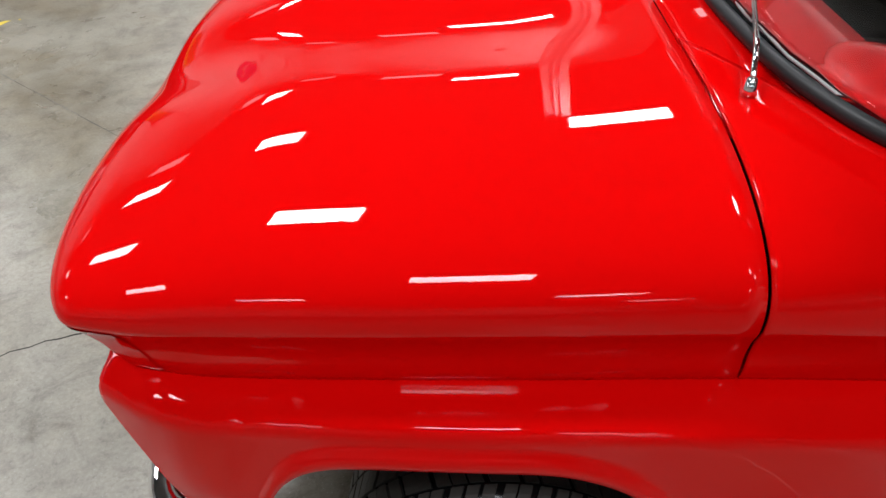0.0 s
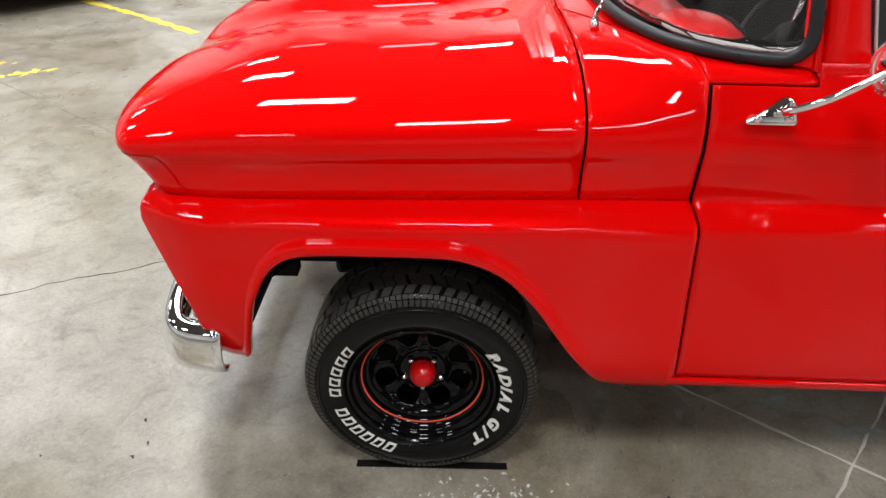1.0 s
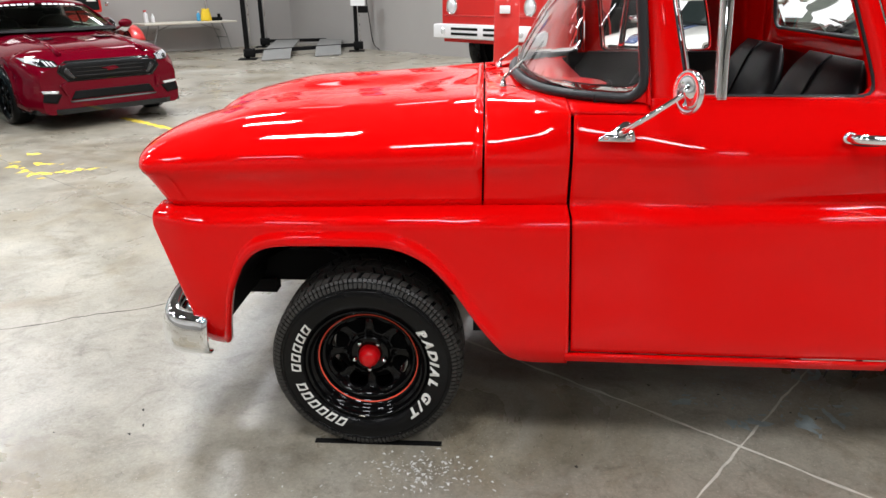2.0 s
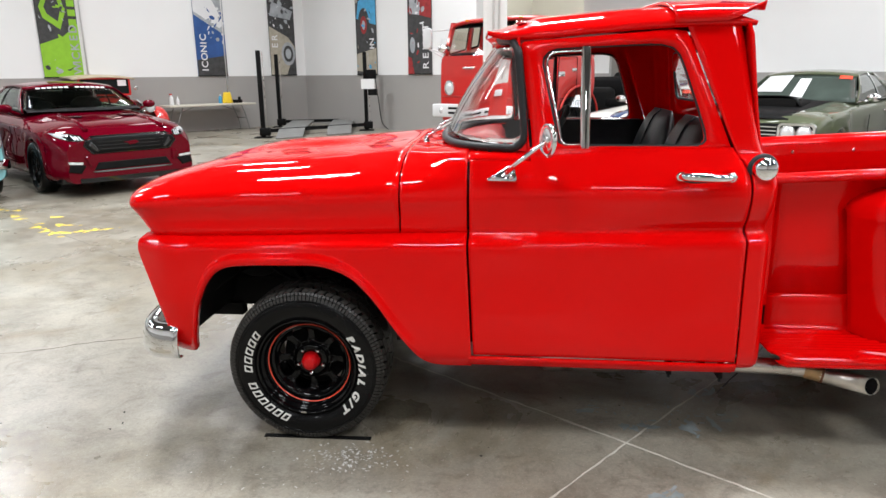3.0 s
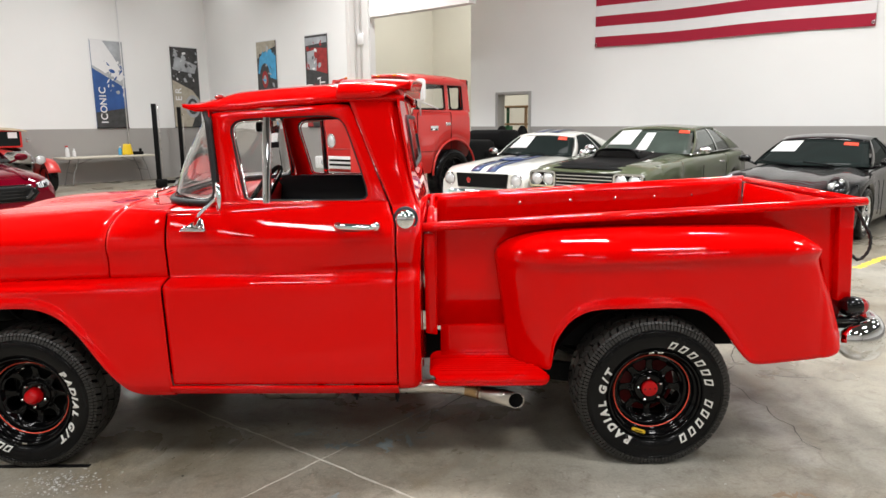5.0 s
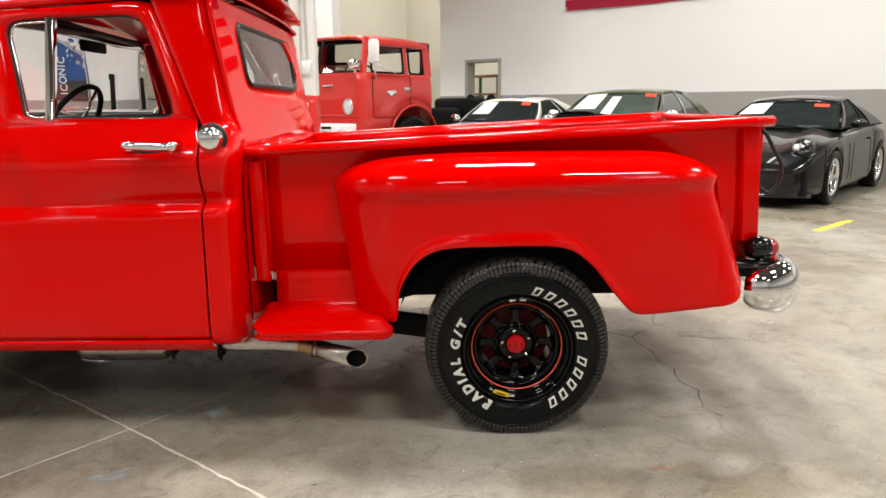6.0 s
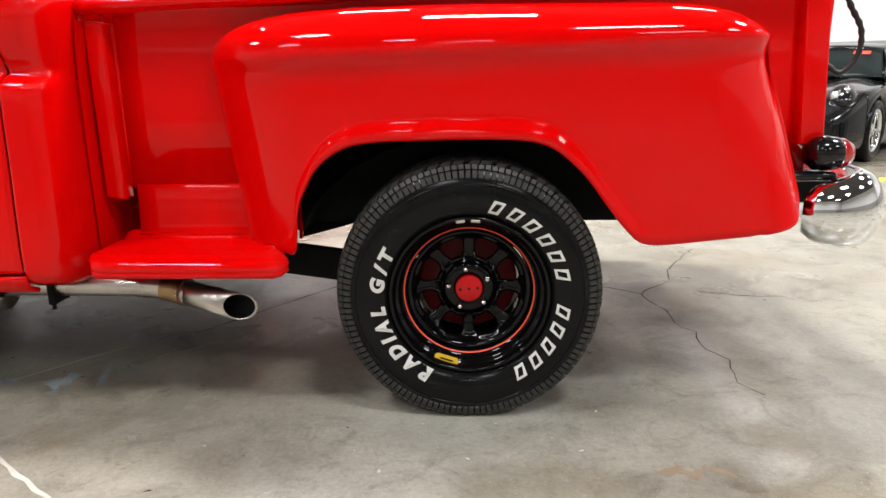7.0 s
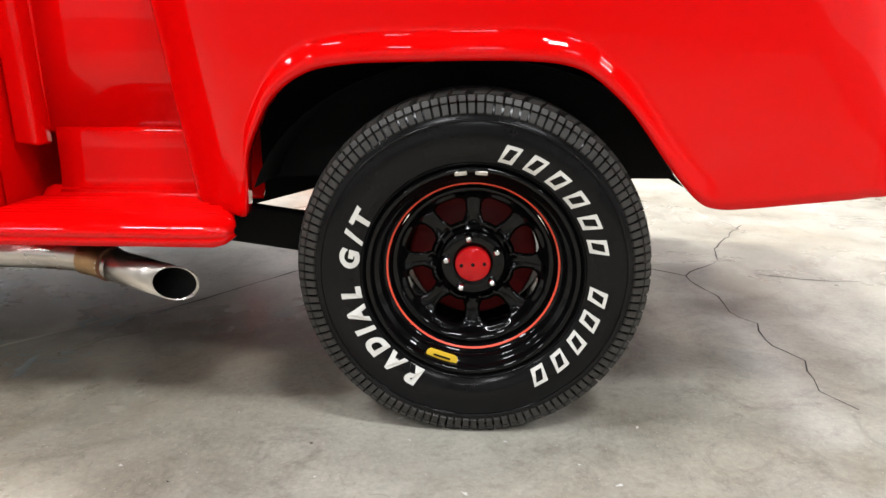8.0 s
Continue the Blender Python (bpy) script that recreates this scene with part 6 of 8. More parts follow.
def car(name, label, at, c, paint, rim_mat, roof_mat=None, glass=None):
    """Body with arches, roof, glass, wheels. c: front, rear overhang, base, r, half width, top and shoulder lines, cabin corners."""
    ob = thing(name, label, "car", at=at)
    x0, x1 = -c.front, c.base + c.rear
    ra = c.r * 1.16

    def low(x):
        z = c.sill
        z += 0.10 * max(0, (-0.45 - x) / (c.front - 0.45)) ** 2 * c.lift + 0.16 * max(0, (x - c.base - 0.45) / max(c.rear - 0.45, 0.1)) ** 2
        for q in (0, c.base):
            if abs(x - q) < ra:
                z = max(z, c.r * 0.95 + math.sqrt(ra * ra - (x - q) ** 2) * 0.98)
        return z
    xs = set(span(x0, x1, 40))
    for q in (0, c.base):
        for k in range(19):
            xs.add(q - ra * math.cos(math.pi * k / 18))
    rows = []
    for x in sorted(v for v in xs if x0 <= v <= x1):
        e = max(0, (x0 + c.round - x) / c.round, (x - x1 + c.round) / c.round)
        hw = c.w * (1 - c.tuck * e ** 2.2)
        t, s, lo = c.top(x), c.shoulder(x), low(x)
        drop = 0.05 * e ** 2
        t, s = t - drop, min(s, t - 0.012) - drop
        flare = 0.02 * sum(math.exp(-((x - q) / (ra * 1.0)) ** 4) for q in (0, c.base))
        hw += flare * (1 - e)
        zz = lambda k: lo + (s - lo) * k
        pts = [(hw - 0.07, lo, 0), (hw - 0.015, zz(0.08), 0), (hw, zz(0.35), 0), (hw - c.wedge * 0.3, zz(0.62), 0), (hw - 0.012, zz(0.85), 0), (hw - 0.045, s, 0), (hw * 0.86, s + (t - s) * 0.45, 0), (hw * 0.62, s + (t - s) * 0.82 + c.ridge, 0), (hw * 0.3, t - 0.004, 0), (0, t, 0)]
        row = [(x, p.x, p.y) for p in smooth_line(pts, 30)]
        rows.append([(a, -b, z) for a, b, z in row] + row[-2::-1])
    bm = sheet(rows)
    for r in (rows[0], rows[-1]):
        vs = [bm.verts.new(p) for p in r]
        bm.faces.new(vs)
    body = part("body", weld(bm, 1e-4), paint, ob, auto=50)
    part("underbody", box(x0 + 0.12, x1 - 0.12, -c.w + 0.10, c.w - 0.10, c.sill + 0.02, c.sill + 0.32), UNDER, ob, smooth=False)
    for q in (0, c.base):
        part("arch_liner", box(q - ra, q + ra, -c.w + 0.16, c.w - 0.16, c.sill, c.r * 2.0), UNDER, ob, smooth=False)
    # cabin: a = windscreen foot, b = windscreen head, d = rear window head, e = rear window foot
    (ax, az), (bx, bz), (dx, dz), (ex, ez) = c.cabin
    gw, rw = c.w * 0.86, c.w * c.roofw
    g = glass or DARK_GLASS

    def bow(v, k):
        return k * (1 - v * v)
    screen_bm = sheet([[(ax + (bx - ax) * s - bow(v, 0.10) * (1 - 0.4 * s), v * (gw + (rw - gw) * s), az + (bz - az) * s + bow(v, 0.03) * s) for v in span(-1, 1, 14)] for s in span(0, 1, 6)])
    ws = part("windscreen", screen_bm, g, ob, solid=0.004)
    part("roof", sheet([[(bx + (dx - bx) * s - bow(v, 0.06) * (1 - s) + bow(v, 0.05) * s, v * (rw + 0.012), bz + (dz - bz) * s + bow(v, 0.045) + 0.016 - 0.03 * max(0, -s) / 0.05 + 0.05 * math.sin(math.pi * max(0, min(1, s))) * c.arch) for v in span(-1, 1, 14)] for s in [-0.05, -0.03] + span(0, 1, 10)]), roof_mat or paint, ob, solid=-0.03)
    part("rear_window", sheet([[(dx + (ex - dx) * s + bow(v, 0.06), v * (rw + (gw - rw) * s), dz + (ez - dz) * s + bow(v, 0.03) * (1 - s)) for v in span(-1, 1, 10)] for s in span(0, 1, 5)]), g if not c.fast else paint, ob, solid=0.004)
    for sd in (-1, 1):
        def at_side(u, s):
            lo = Vector((ax + (ex - ax) * u, sd * gw, az + (ez - az) * u - 0.01))
            hi = Vector((bx + (dx - bx) * u, sd * rw, bz + (dz - bz) * u + 0.05 * math.sin(math.pi * u) * c.arch))
            p = lo.lerp(hi, s)
            p.y += sd * 0.03 * math.sin(math.pi * s)
            return p
        part("side_window", sheet([[at_side(u, s) for s in span(0, 1, 6)] for u in span(0.0, 0.80 if c.fast else 0.86, 10)]), g, ob, solid=0.003)
        part("rear_pillar", sheet([[at_side(u, s) + Vector((0, sd * 0.008, 0)) for s in span(0, 1, 6)] for u in span(0.66 if c.fast else 0.80, 1.0, 6)]), roof_mat or paint, ob, solid=0.006)
        part("front_pillar", sheet([[at_side(u - 0.004 * (u == 0), s) + Vector((-0.01, sd * 0.008, 0)) for s in span(0, 1, 6)] for u in (0.0, 0.03, 0.075)]), paint, ob, solid=0.008)
        part("window_post", sheet([[at_side(u, s) + Vector((0, sd * 0.008, 0)) for s in span(0, 1, 6)] for u in (0.50, 0.535)]), MATT_BLACK if c.dark_post else CHROME, ob, solid=0.004)
        part("sill_line", pipe([at_side(u, 0) + Vector((0, sd * 0.01, 0.005)) for u in span(0, 0.95, 8)], 0.011, 6), MATT_BLACK if c.dark_post else CHROME, ob)
        # door shut lines and handle
        for u in (0.10, 0.56):
            x = ax + (ex - ax) * u
            part("shut_line", box(x - 0.004, x + 0.004, sd * (c.w + 0.016) - 0.004, sd * (c.w + 0.016) + 0.004, c.sill + 0.1, az - 0.18), MATT_BLACK, body, smooth=False)
        part("door_handle", box(ax + (ex - ax) * 0.46, ax + (ex - ax) * 0.52, sd * c.w - 0.015, sd * c.w + 0.03, az - 0.17, az - 0.14), CHROME if not c.dark_post else paint, ob, bevel=0.006)
        mm = part("wing_mirror", ball((ax + 0.12, sd * (c.w + 0.07), az + 0.07), 0.06, 0.10, 0.062, 14, 8), c.mirror, ob)
        part("mirror_stalk", pipe([(ax + 0.12, sd * (c.w - 0.12), az - 0.02), (ax + 0.12, sd * (c.w + 0.05), az + 0.05)], 0.018, 8), c.mirror, mm)
        for q in (0, c.base):
            car_wheel(ob, q, sd * (c.w - 0.10), c.r, c.tw, rim_mat, c.spokes)
    # seats and wheel seen through the glass are left dark; papers stand behind the screen
    if c.paper:
        for v0, v1, s0, s1 in c.paper:
            part("price_sheet", sheet([[(ax + (bx - ax) * s - bow(v, 0.10) * (1 - 0.4 * s) - 0.012, v * (gw + (rw - gw) * s), az + (bz - az) * s + bow(v, 0.03) * s + 0.008) for v in span(v0, v1, 4)] for s in span(s0, s1, 3)]), PAPER, ob, "white price sheet in the windscreen", solid=0.002)
    if c.tag:
        v0, v1, s0, s1 = c.tag
        part("red_tag", sheet([[(ax + (bx - ax) * s - bow(v, 0.10) * (1 - 0.4 * s) - 0.012, v * (gw + (rw - gw) * s), az + (bz - az) * s + bow(v, 0.03) * s + 0.008) for v in span(v0, v1, 4)] for s in span(s0, s1, 3)]), PINSTRIPE, ob, "small red tag in the windscreen", solid=0.002)
    for y in (-0.35, 0.25):
        part("wiper", pipe([(ax - 0.10, y, az + 0.012), (ax - 0.03, y + 0.42, az + 0.05)], 0.009, 6), MATT_BLACK, ob)
    return ob


def lamp_round(parent, x, y, z, r, bezel=CHROME, name="headlight"):
    m = Matrix.Translation((x, y, z)) @ Matrix.Rotation(radians(-90), 4, "Z")
    h = part(name, lathe([(0, -0.035), (r * 0.5, -0.03), (r * 0.85, -0.012), (r, 0.0), (r, 0.03)], 28, m=m), LENS, parent, "round glass lamp")
    part("bezel", lathe([(r, -0.004), (r * 1.06, -0.014), (r * 1.16, -0.006), (r * 1.18, 0.03)], 28, m=m), bezel, h)
    return h


def slab(parent, name, x, pts, depth, material, label="", bevel=0.0):
    """A plate facing the nose, from (y, z) points."""
    return part(name, plate([(x, y, z) for y, z in pts], (depth, 0, 0)), material, parent, label, smooth=False, bevel=bevel)


# ---- dark red coupe
m = pose(-4.81, 6.68, 0, 0, 0, 140)
c = Shape(front=0.93, rear=1.05, base=2.72, r=0.34, w=0.93, sill=0.19, lift=0.0, round=0.55, tuck=0.13, wedge=0.05, ridge=0.014, tw=0.25, roofw=0.66, arch=0.5, fast=False, dark_post=True, spokes=10, mirror=MAROON,
          top=curve((-0.93, 0.80), (-0.80, 0.86), (-0.4, 0.93), (0.3, 0.985), (0.75, 1.02), (2.6, 1.03), (3.3, 1.03), (3.77, 0.98)), shoulder=curve((-0.93, 0.70), (-0.5, 0.80), (0.2, 0.87), (1.2, 0.92), (3.0, 0.96), (3.77, 0.90)),
          cabin=((0.70, 1.02), (1.30, 1.355), (2.35, 1.36), (3.10, 1.06)), paper=[], tag=None)
coupe = car("sports_coupe", "dark metallic red modern sports coupe with black wheels", m, c, MAROON, RIM, None, CABIN_GLASS)
part("dashboard", sheet([[(0.60 + 0.42 * s - 0.08 * (1 - v * v), v * 0.78, 1.035 + 0.035 * math.sin(math.pi * min(1, s * 1.3))) for v in span(-1, 1, 12)] for s in span(0, 1, 6)]), MATT_BLACK, coupe, "black dashboard")
part("cabin_lining", box(0.98, 3.0, -0.74, 0.74, 1.036, 1.045), MATT_BLACK, coupe, smooth=False)
for y in (-0.37, 0.37):
    st = part("seat", ball((1.75, y, 1.06), 0.12, 0.25, 0.15, 20, 12), SEAT, coupe, "black seat")
    part("headrest", ball((1.80, y, 1.24), 0.06, 0.13, 0.07, 16, 10), SEAT, st)
part("rear_seat", box(2.30, 2.46, -0.62, 0.62, 1.04, 1.29), SEAT, coupe, bevel=0.05)
part("steering_wheel", pipe([(1.22 + 0.06 * math.sin(a), 0.37 + 0.17 * math.cos(a), 1.02 + 0.16 * math.sin(a)) for a in span(0, 2 * math.pi, 32)], 0.014, 6, cap=False), MATT_BLACK, coupe)
part("mirror_inside", box(1.18, 1.21, -0.12, 0.12, 1.27, 1.33), MATT_BLACK, coupe, bevel=0.01)
def drape(parent, name, pts, material, label="", proud=0.004, on="body"):
    """A thin piece that follows the front of a car's body, from (y, z) points."""
    skin = [o for o in coupe.children if o.name.startswith(on)][0].data
    tree = BVHTree.FromPolygons([v.co for v in skin.vertices], [list(p.vertices) for p in skin.polygons])
    bm = bmesh.new()
    bm.faces.new([bm.verts.new((0, y, z)) for y, z in pts])
    bmesh.ops.triangulate(bm, faces=bm.faces[:])
    bmesh.ops.subdivide_edges(bm, edges=bm.edges[:], cuts=5, use_grid_fill=True)
    for v in bm.verts:
        hit = tree.ray_cast(Vector((-3, v.co.y, v.co.z)), Vector((1, 0, 0)))[0]
        v.co.x = (hit.x if hit else -0.6) - proud
    bmesh.ops.recalc_face_normals(bm, faces=bm.faces[:])
    return part(name, bm, material, parent, label, solid=0.003)


drape(coupe, "grille_surround", [(-0.60, 0.66), (-0.57, 0.735), (-0.48, 0.778), (0.48, 0.778), (0.57, 0.735), (0.60, 0.66), (0.50, 0.548), (-0.50, 0.548)], BLACK_PAINT)
grille = drape(coupe, "grille", [(-0.575, 0.665), (-0.545, 0.725), (-0.46, 0.762), (0.46, 0.762), (0.545, 0.725), (0.575, 0.665), (0.485, 0.562), (-0.485, 0.562)], MATT_BLACK, "black trapezoid grille", 0.010)
drape(grille, "badge", [(-0.10, 0.665), (-0.05, 0.695), (0.03, 0.687), (0.11, 0.677), (0.05, 0.665), (0.03, 0.640), (-0.04, 0.647)], MAROON, "plain dark red badge", 0.020)
for k in (-1, 1):
    drape(grille, "grille_side", [(k * 0.44, 0.575), (k * 0.53, 0.66), (k * 0.50, 0.715), (k * 0.41, 0.590)], GREY_PAINT, "", 0.015)
for q in range(3):
    drape(grille, "grille_slat", [(-0.42, 0.605 + 0.045 * q), (0.42, 0.605 + 0.045 * q), (0.42, 0.612 + 0.045 * q), (-0.42, 0.612 + 0.045 * q)], GREY_PAINT, "", 0.013)
drape(coupe, "lower_intake", [(-0.44, 0.44), (0.44, 0.44), (0.50, 0.345), (-0.50, 0.345)], MATT_BLACK, "black lower intake", 0.006)
drape(coupe, "chin_line", [(-0.52, 0.330), (0.52, 0.330), (0.50, 0.312), (-0.50, 0.312)], LENS_CLEAR, "", 0.004)
part("splitter", plate([(-0.97, -0.62, 0.19), (-0.82, -0.86, 0.19), (-0.4, -0.90, 0.19), (-0.4, 0.90, 0.19), (-0.82, 0.86, 0.19), (-0.97, 0.62, 0.19)], (0, 0, 0.06)), BLACK_PAINT, coupe, "black front splitter", smooth=False)
for k in (-1, 1):
    hl = drape(coupe, "headlight", [(k * 0.57, 0.735), (k * 0.585, 0.785), (k * 0.72, 0.812), (k * 0.865, 0.815), (k * 0.84, 0.775), (k * 0.74, 0.727), (k * 0.64, 0.715)], BLACK_PAINT, "dark swept headlight with bright bars", 0.005)
    drape(hl, "lamp_rim", [(k * 0.70, 0.800), (k * 0.862, 0.815), (k * 0.835, 0.772), (k * 0.76, 0.742)], LENS, "", 0.009)
    drape(hl, "projector", [(k * 0.715, 0.765), (k * 0.745, 0.787), (k * 0.775, 0.780), (k * 0.765, 0.757), (k * 0.735, 0.750)], BLACK_PAINT, "", 0.014)
    for q in range(3):
        drape(hl, "light_bar", [(k * (0.592 + 0.034 * q), 0.728 + 0.002 * q), (k * (0.612 + 0.034 * q), 0.728 + 0.002 * q), (k * (0.630 + 0.034 * q), 0.778 + 0.006 * q), (k * (0.612 + 0.034 * q), 0.778 + 0.006 * q)], LENS, "", 0.010)
    drape(coupe, "fog_slot", [(k * 0.59, 0.415), (k * 0.78, 0.435), (k * 0.81, 0.345), (k * 0.66, 0.315)], MATT_BLACK, "black fog lamp slot", 0.006)
    drape(coupe, "fog_lamp", [(k * 0.62, 0.455), (k * 0.80, 0.470), (k * 0.79, 0.440), (k * 0.63, 0.425)], LENS, "pale fog lamp", 0.010)
    drape(coupe, "bumper_fin", [(k * 0.53, 0.545), (k * 0.60, 0.52), (k * 0.545, 0.40), (k * 0.525, 0.40)], MAROON, "", 0.018)
    part("hood_crease", pipe([(-0.80, k * 0.50, 0.850), (-0.3, k * 0.47, 0.935), (0.45, k * 0.44, 0.990)], 0.030, 10), MAROON, coupe)
    part("hood_vent", box(-0.02, 0.22, k * 0.36 - 0.09, k * 0.36 + 0.09, 0.965, 0.985), BLACK_PAINT, coupe, bevel=0.006)
(ax, az), (bx, bz) = c.cabin[0], c.cabin[1]
for k in range(13):
    v = -0.72 + 0.12 * k
    if k == 6:
        continue
    s = 0.90
    part("banner_bar", box(-0.004, 0.0, -0.027, 0.027, -0.018, 0.018, m=Matrix.Translation((ax + (bx - ax) * s - 0.10 * (1 - v * v) * 0.64 - 0.025, v * 0.63, az + (bz - az) * s + 0.03 * (1 - v * v) * s + 0.012)) @ Matrix.Rotation(radians(-v * 12), 4, "Z") @ Matrix.Rotation(radians(60), 4, "Y")), PAPER, coupe, smooth=False)

# ---- white coupe with blue stripes
m = pose(3.12, 8.85, 0, 0, 0, 54)
c = Shape(front=0.86, rear=0.74, base=2.74, r=0.33, w=0.88, sill=0.22, lift=0.6, round=0.35, tuck=0.10, wedge=0.02, ridge=0.012, tw=0.2, roofw=0.64, arch=0.6, fast=True, dark_post=False, spokes=5, mirror=CHROME,
          top=curve((-0.86, 0.82), (-0.7, 0.86), (0.0, 0.92), (0.85, 0.97), (2.6, 1.0), (3.84, 0.93)), shoulder=curve((-0.86, 0.72), (-0.5, 0.83), (0.8, 0.90), (2.6, 0.92), (3.84, 0.84)),
          cabin=((0.92, 0.97), (1.42, 1.315), (2.20, 1.335), (3.40, 0.99)), paper=[(0.30, 0.88, 0.35, 0.92)], tag=(-0.80, -0.52, 0.76, 0.92))
pony = car("fastback_coupe", "white vintage fastback coupe with two wide blue stripes", m, c, WHITE_PAINT, CHROME)
for y in (-0.24, 0.06):
    part("stripe", sheet([[(x, y + dy, c.top(x) + 0.006 - 0.05 * max(0, (-0.86 + 0.35 - x) / 0.35) ** 2) for dy in (0.0, 0.09, 0.18)] for x in span(-0.84, 0.88, 12)]), BLUE_STRIPE, pony, "wide blue hood stripe", solid=0.004)
    part("roof_stripe", sheet([[(1.38 + 0.80 * s, y + dy, 1.315 + 0.02 * s + 0.066 + 0.05 * math.sin(math.pi * s) * 0.6 + 0.008) for dy in (0.0, 0.18)] for s in span(0, 1, 8)]), BLUE_STRIPE, pony, "wide blue roof stripe", solid=0.004)
slab(pony, "grille", -0.885, [(-0.50, 0.76), (0.50, 0.76), (0.47, 0.53), (-0.47, 0.53)], 0.06, MATT_BLACK, "black open grille", 0.01)
slab(pony, "badge", -0.895, [(0.20, 0.66), (0.25, 0.70), (0.29, 0.66), (0.26, 0.60), (0.22, 0.60)], 0.012, CHROME)
part("front_bumper", sheet([[(-0.92 + 0.18 * abs(v) ** 4 + dx, v * 0.84, z) for dx, z in ((0.03, 0.40), (-0.01, 0.41), (-0.02, 0.45), (-0.01, 0.49), (0.03, 0.50))] for v in span(-1, 1, 24)]), CHROME, pony, "slim chrome bumper", solid=-0.006)
for k in (-1, 1):
    lamp_round(pony, -0.86, k * 0.64, 0.655, 0.092)
part("hood_scoop", ball((0.15, 0.0, 0.945), 0.25, 0.22, 0.045, 20, 10), BLUE_STRIPE, pony, "low hood scoop")

# ---- olive green muscle coupe
m = pose(4.69, 7.78, 0, 0, 0, 50)
c = Shape(front=0.98, rear=0.80, base=2.95, r=0.34, w=0.96, sill=0.24, lift=0.4, round=0.30, tuck=0.05, wedge=0.03, ridge=0.02, tw=0.22, roofw=0.68, arch=0.5, fast=False, dark_post=False, spokes=5, mirror=CHROME,
          top=curve((-0.98, 0.90), (-0.85, 0.94), (0.0, 0.99), (0.9, 1.05), (2.9, 1.07), (4.3, 1.03)), shoulder=curve((-0.98, 0.86), (-0.5, 0.92), (0.8, 0.98), (2.5, 0.99), (3.2, 1.03), (4.3, 0.95)),
          cabin=((1.0, 1.05), (1.60, 1.43), (2.58, 1.45), (3.50, 1.09)), paper=[(0.32, 0.90, 0.32, 0.93), (-0.12, 0.12, 0.12, 0.80)], tag=(-0.92, -0.66, 0.82, 0.96))
muscle = car("muscle_coupe", "olive green vintage muscle coupe with black hood scoop", m, c, GREEN_PAINT, CHROME, None, GREEN_GLASS)
part("hood_panel", sheet([[(x, y, c.top(x) + 0.012 - 0.05 * max(0, (-0.98 + 0.30 - x) / 0.30) ** 2 - 0.012 * (y / 0.6) ** 2) for y in span(-0.56, 0.56, 10)] for x in span(-0.93, 0.98, 14)]), MATT_BLACK, muscle, "matt black hood panel", solid=0.01)
sc = part("hood_scoop", sheet([[(0.02 + 0.85 * s, v * (0.40 - 0.04 * s), 1.005 + 0.03 * s + 0.165 * (1 - s) ** 0.5 * (1 - abs(v) ** 5)) for v in span(-1, 1, 20)] for s in span(0, 1, 10)]), MATT_BLACK, muscle, "wide black hood scoop", solid=-0.02)
slab(sc, "scoop_mouth", 0.03, [(-0.33, 1.02), (0.33, 1.02), (0.33, 1.125), (-0.33, 1.125)], 0.2, BLACK_PAINT)
slab(muscle, "grille", -1.0, [(-0.90, 0.84), (0.90, 0.84), (0.88, 0.60), (-0.88, 0.60)], 0.08, MATT_BLACK, "wide dark grille", 0.012)
for q in range(4):
    slab(muscle, "grille_bar", -1.02, [(-0.46, 0.64 + 0.05 * q), (0.46, 0.64 + 0.05 * q), (0.46, 0.655 + 0.05 * q), (-0.46, 0.655 + 0.05 * q)], 0.02, CHROME)
for k in (-1, 1):
    part("lamp_surround", ring_plate([(-1.02, k * p[0], p[1]) for p in round_rect(0.47, 0.93, 0.605, 0.855, 0.06)], [(-1.02, k * p[0], p[1]) for p in round_rect(0.50, 0.90, 0.635, 0.825, 0.04)], (0.06, 0, 0)), CHROME, muscle, "chrome lamp surround", smooth=False)
    for y in (0.595, 0.80):
        lamp_round(muscle, -1.01, k * y, 0.73, 0.088)
part("front_bumper", sheet([[(-1.06 + 0.10 * abs(v) ** 6 + dx, v * 0.95, z) for dx, z in ((0.05, 0.42), (-0.01, 0.43), (-0.02, 0.48), (-0.01, 0.53), (0.05, 0.54))] for v in span(-1, 1, 24)]), CHROME, muscle, "chrome bumper", solid=-0.006)

# ---- black sports car
m = pose(6.98, 6.62, 0, 0, 0, 46)
c = Shape(front=0.92, rear=0.76, base=2.475, r=0.345, w=0.90, sill=0.15, lift=0.0, round=0.75, tuck=0.22, wedge=0.02, ridge=0.022, tw=0.24, roofw=0.66, arch=0.8, fast=True, dark_post=True, spokes=5, mirror=BLACK_PAINT,
          top=curve((-0.92, 0.60), (-0.7, 0.70), (-0.3, 0.80), (0.3, 0.895), (0.75, 0.945), (2.4, 0.98), (3.45, 0.86)), shoulder=curve((-0.92, 0.54), (-0.6, 0.68), (-0.2, 0.815), (0.1, 0.84), (0.8, 0.83), (2.2, 0.89), (3.45, 0.78)),
          cabin=((0.55, 0.93), (1.22, 1.265), (1.75, 1.285), (3.05, 0.95)), paper=[(0.42, 0.96, 0.50, 0.93)], tag=(-0.80, -0.50, 0.78, 0.90))
sport = car("sports_car", "black low sports car with silver wheels", m, c, BLACK_PAINT, CHROME, BLACK_PAINT)
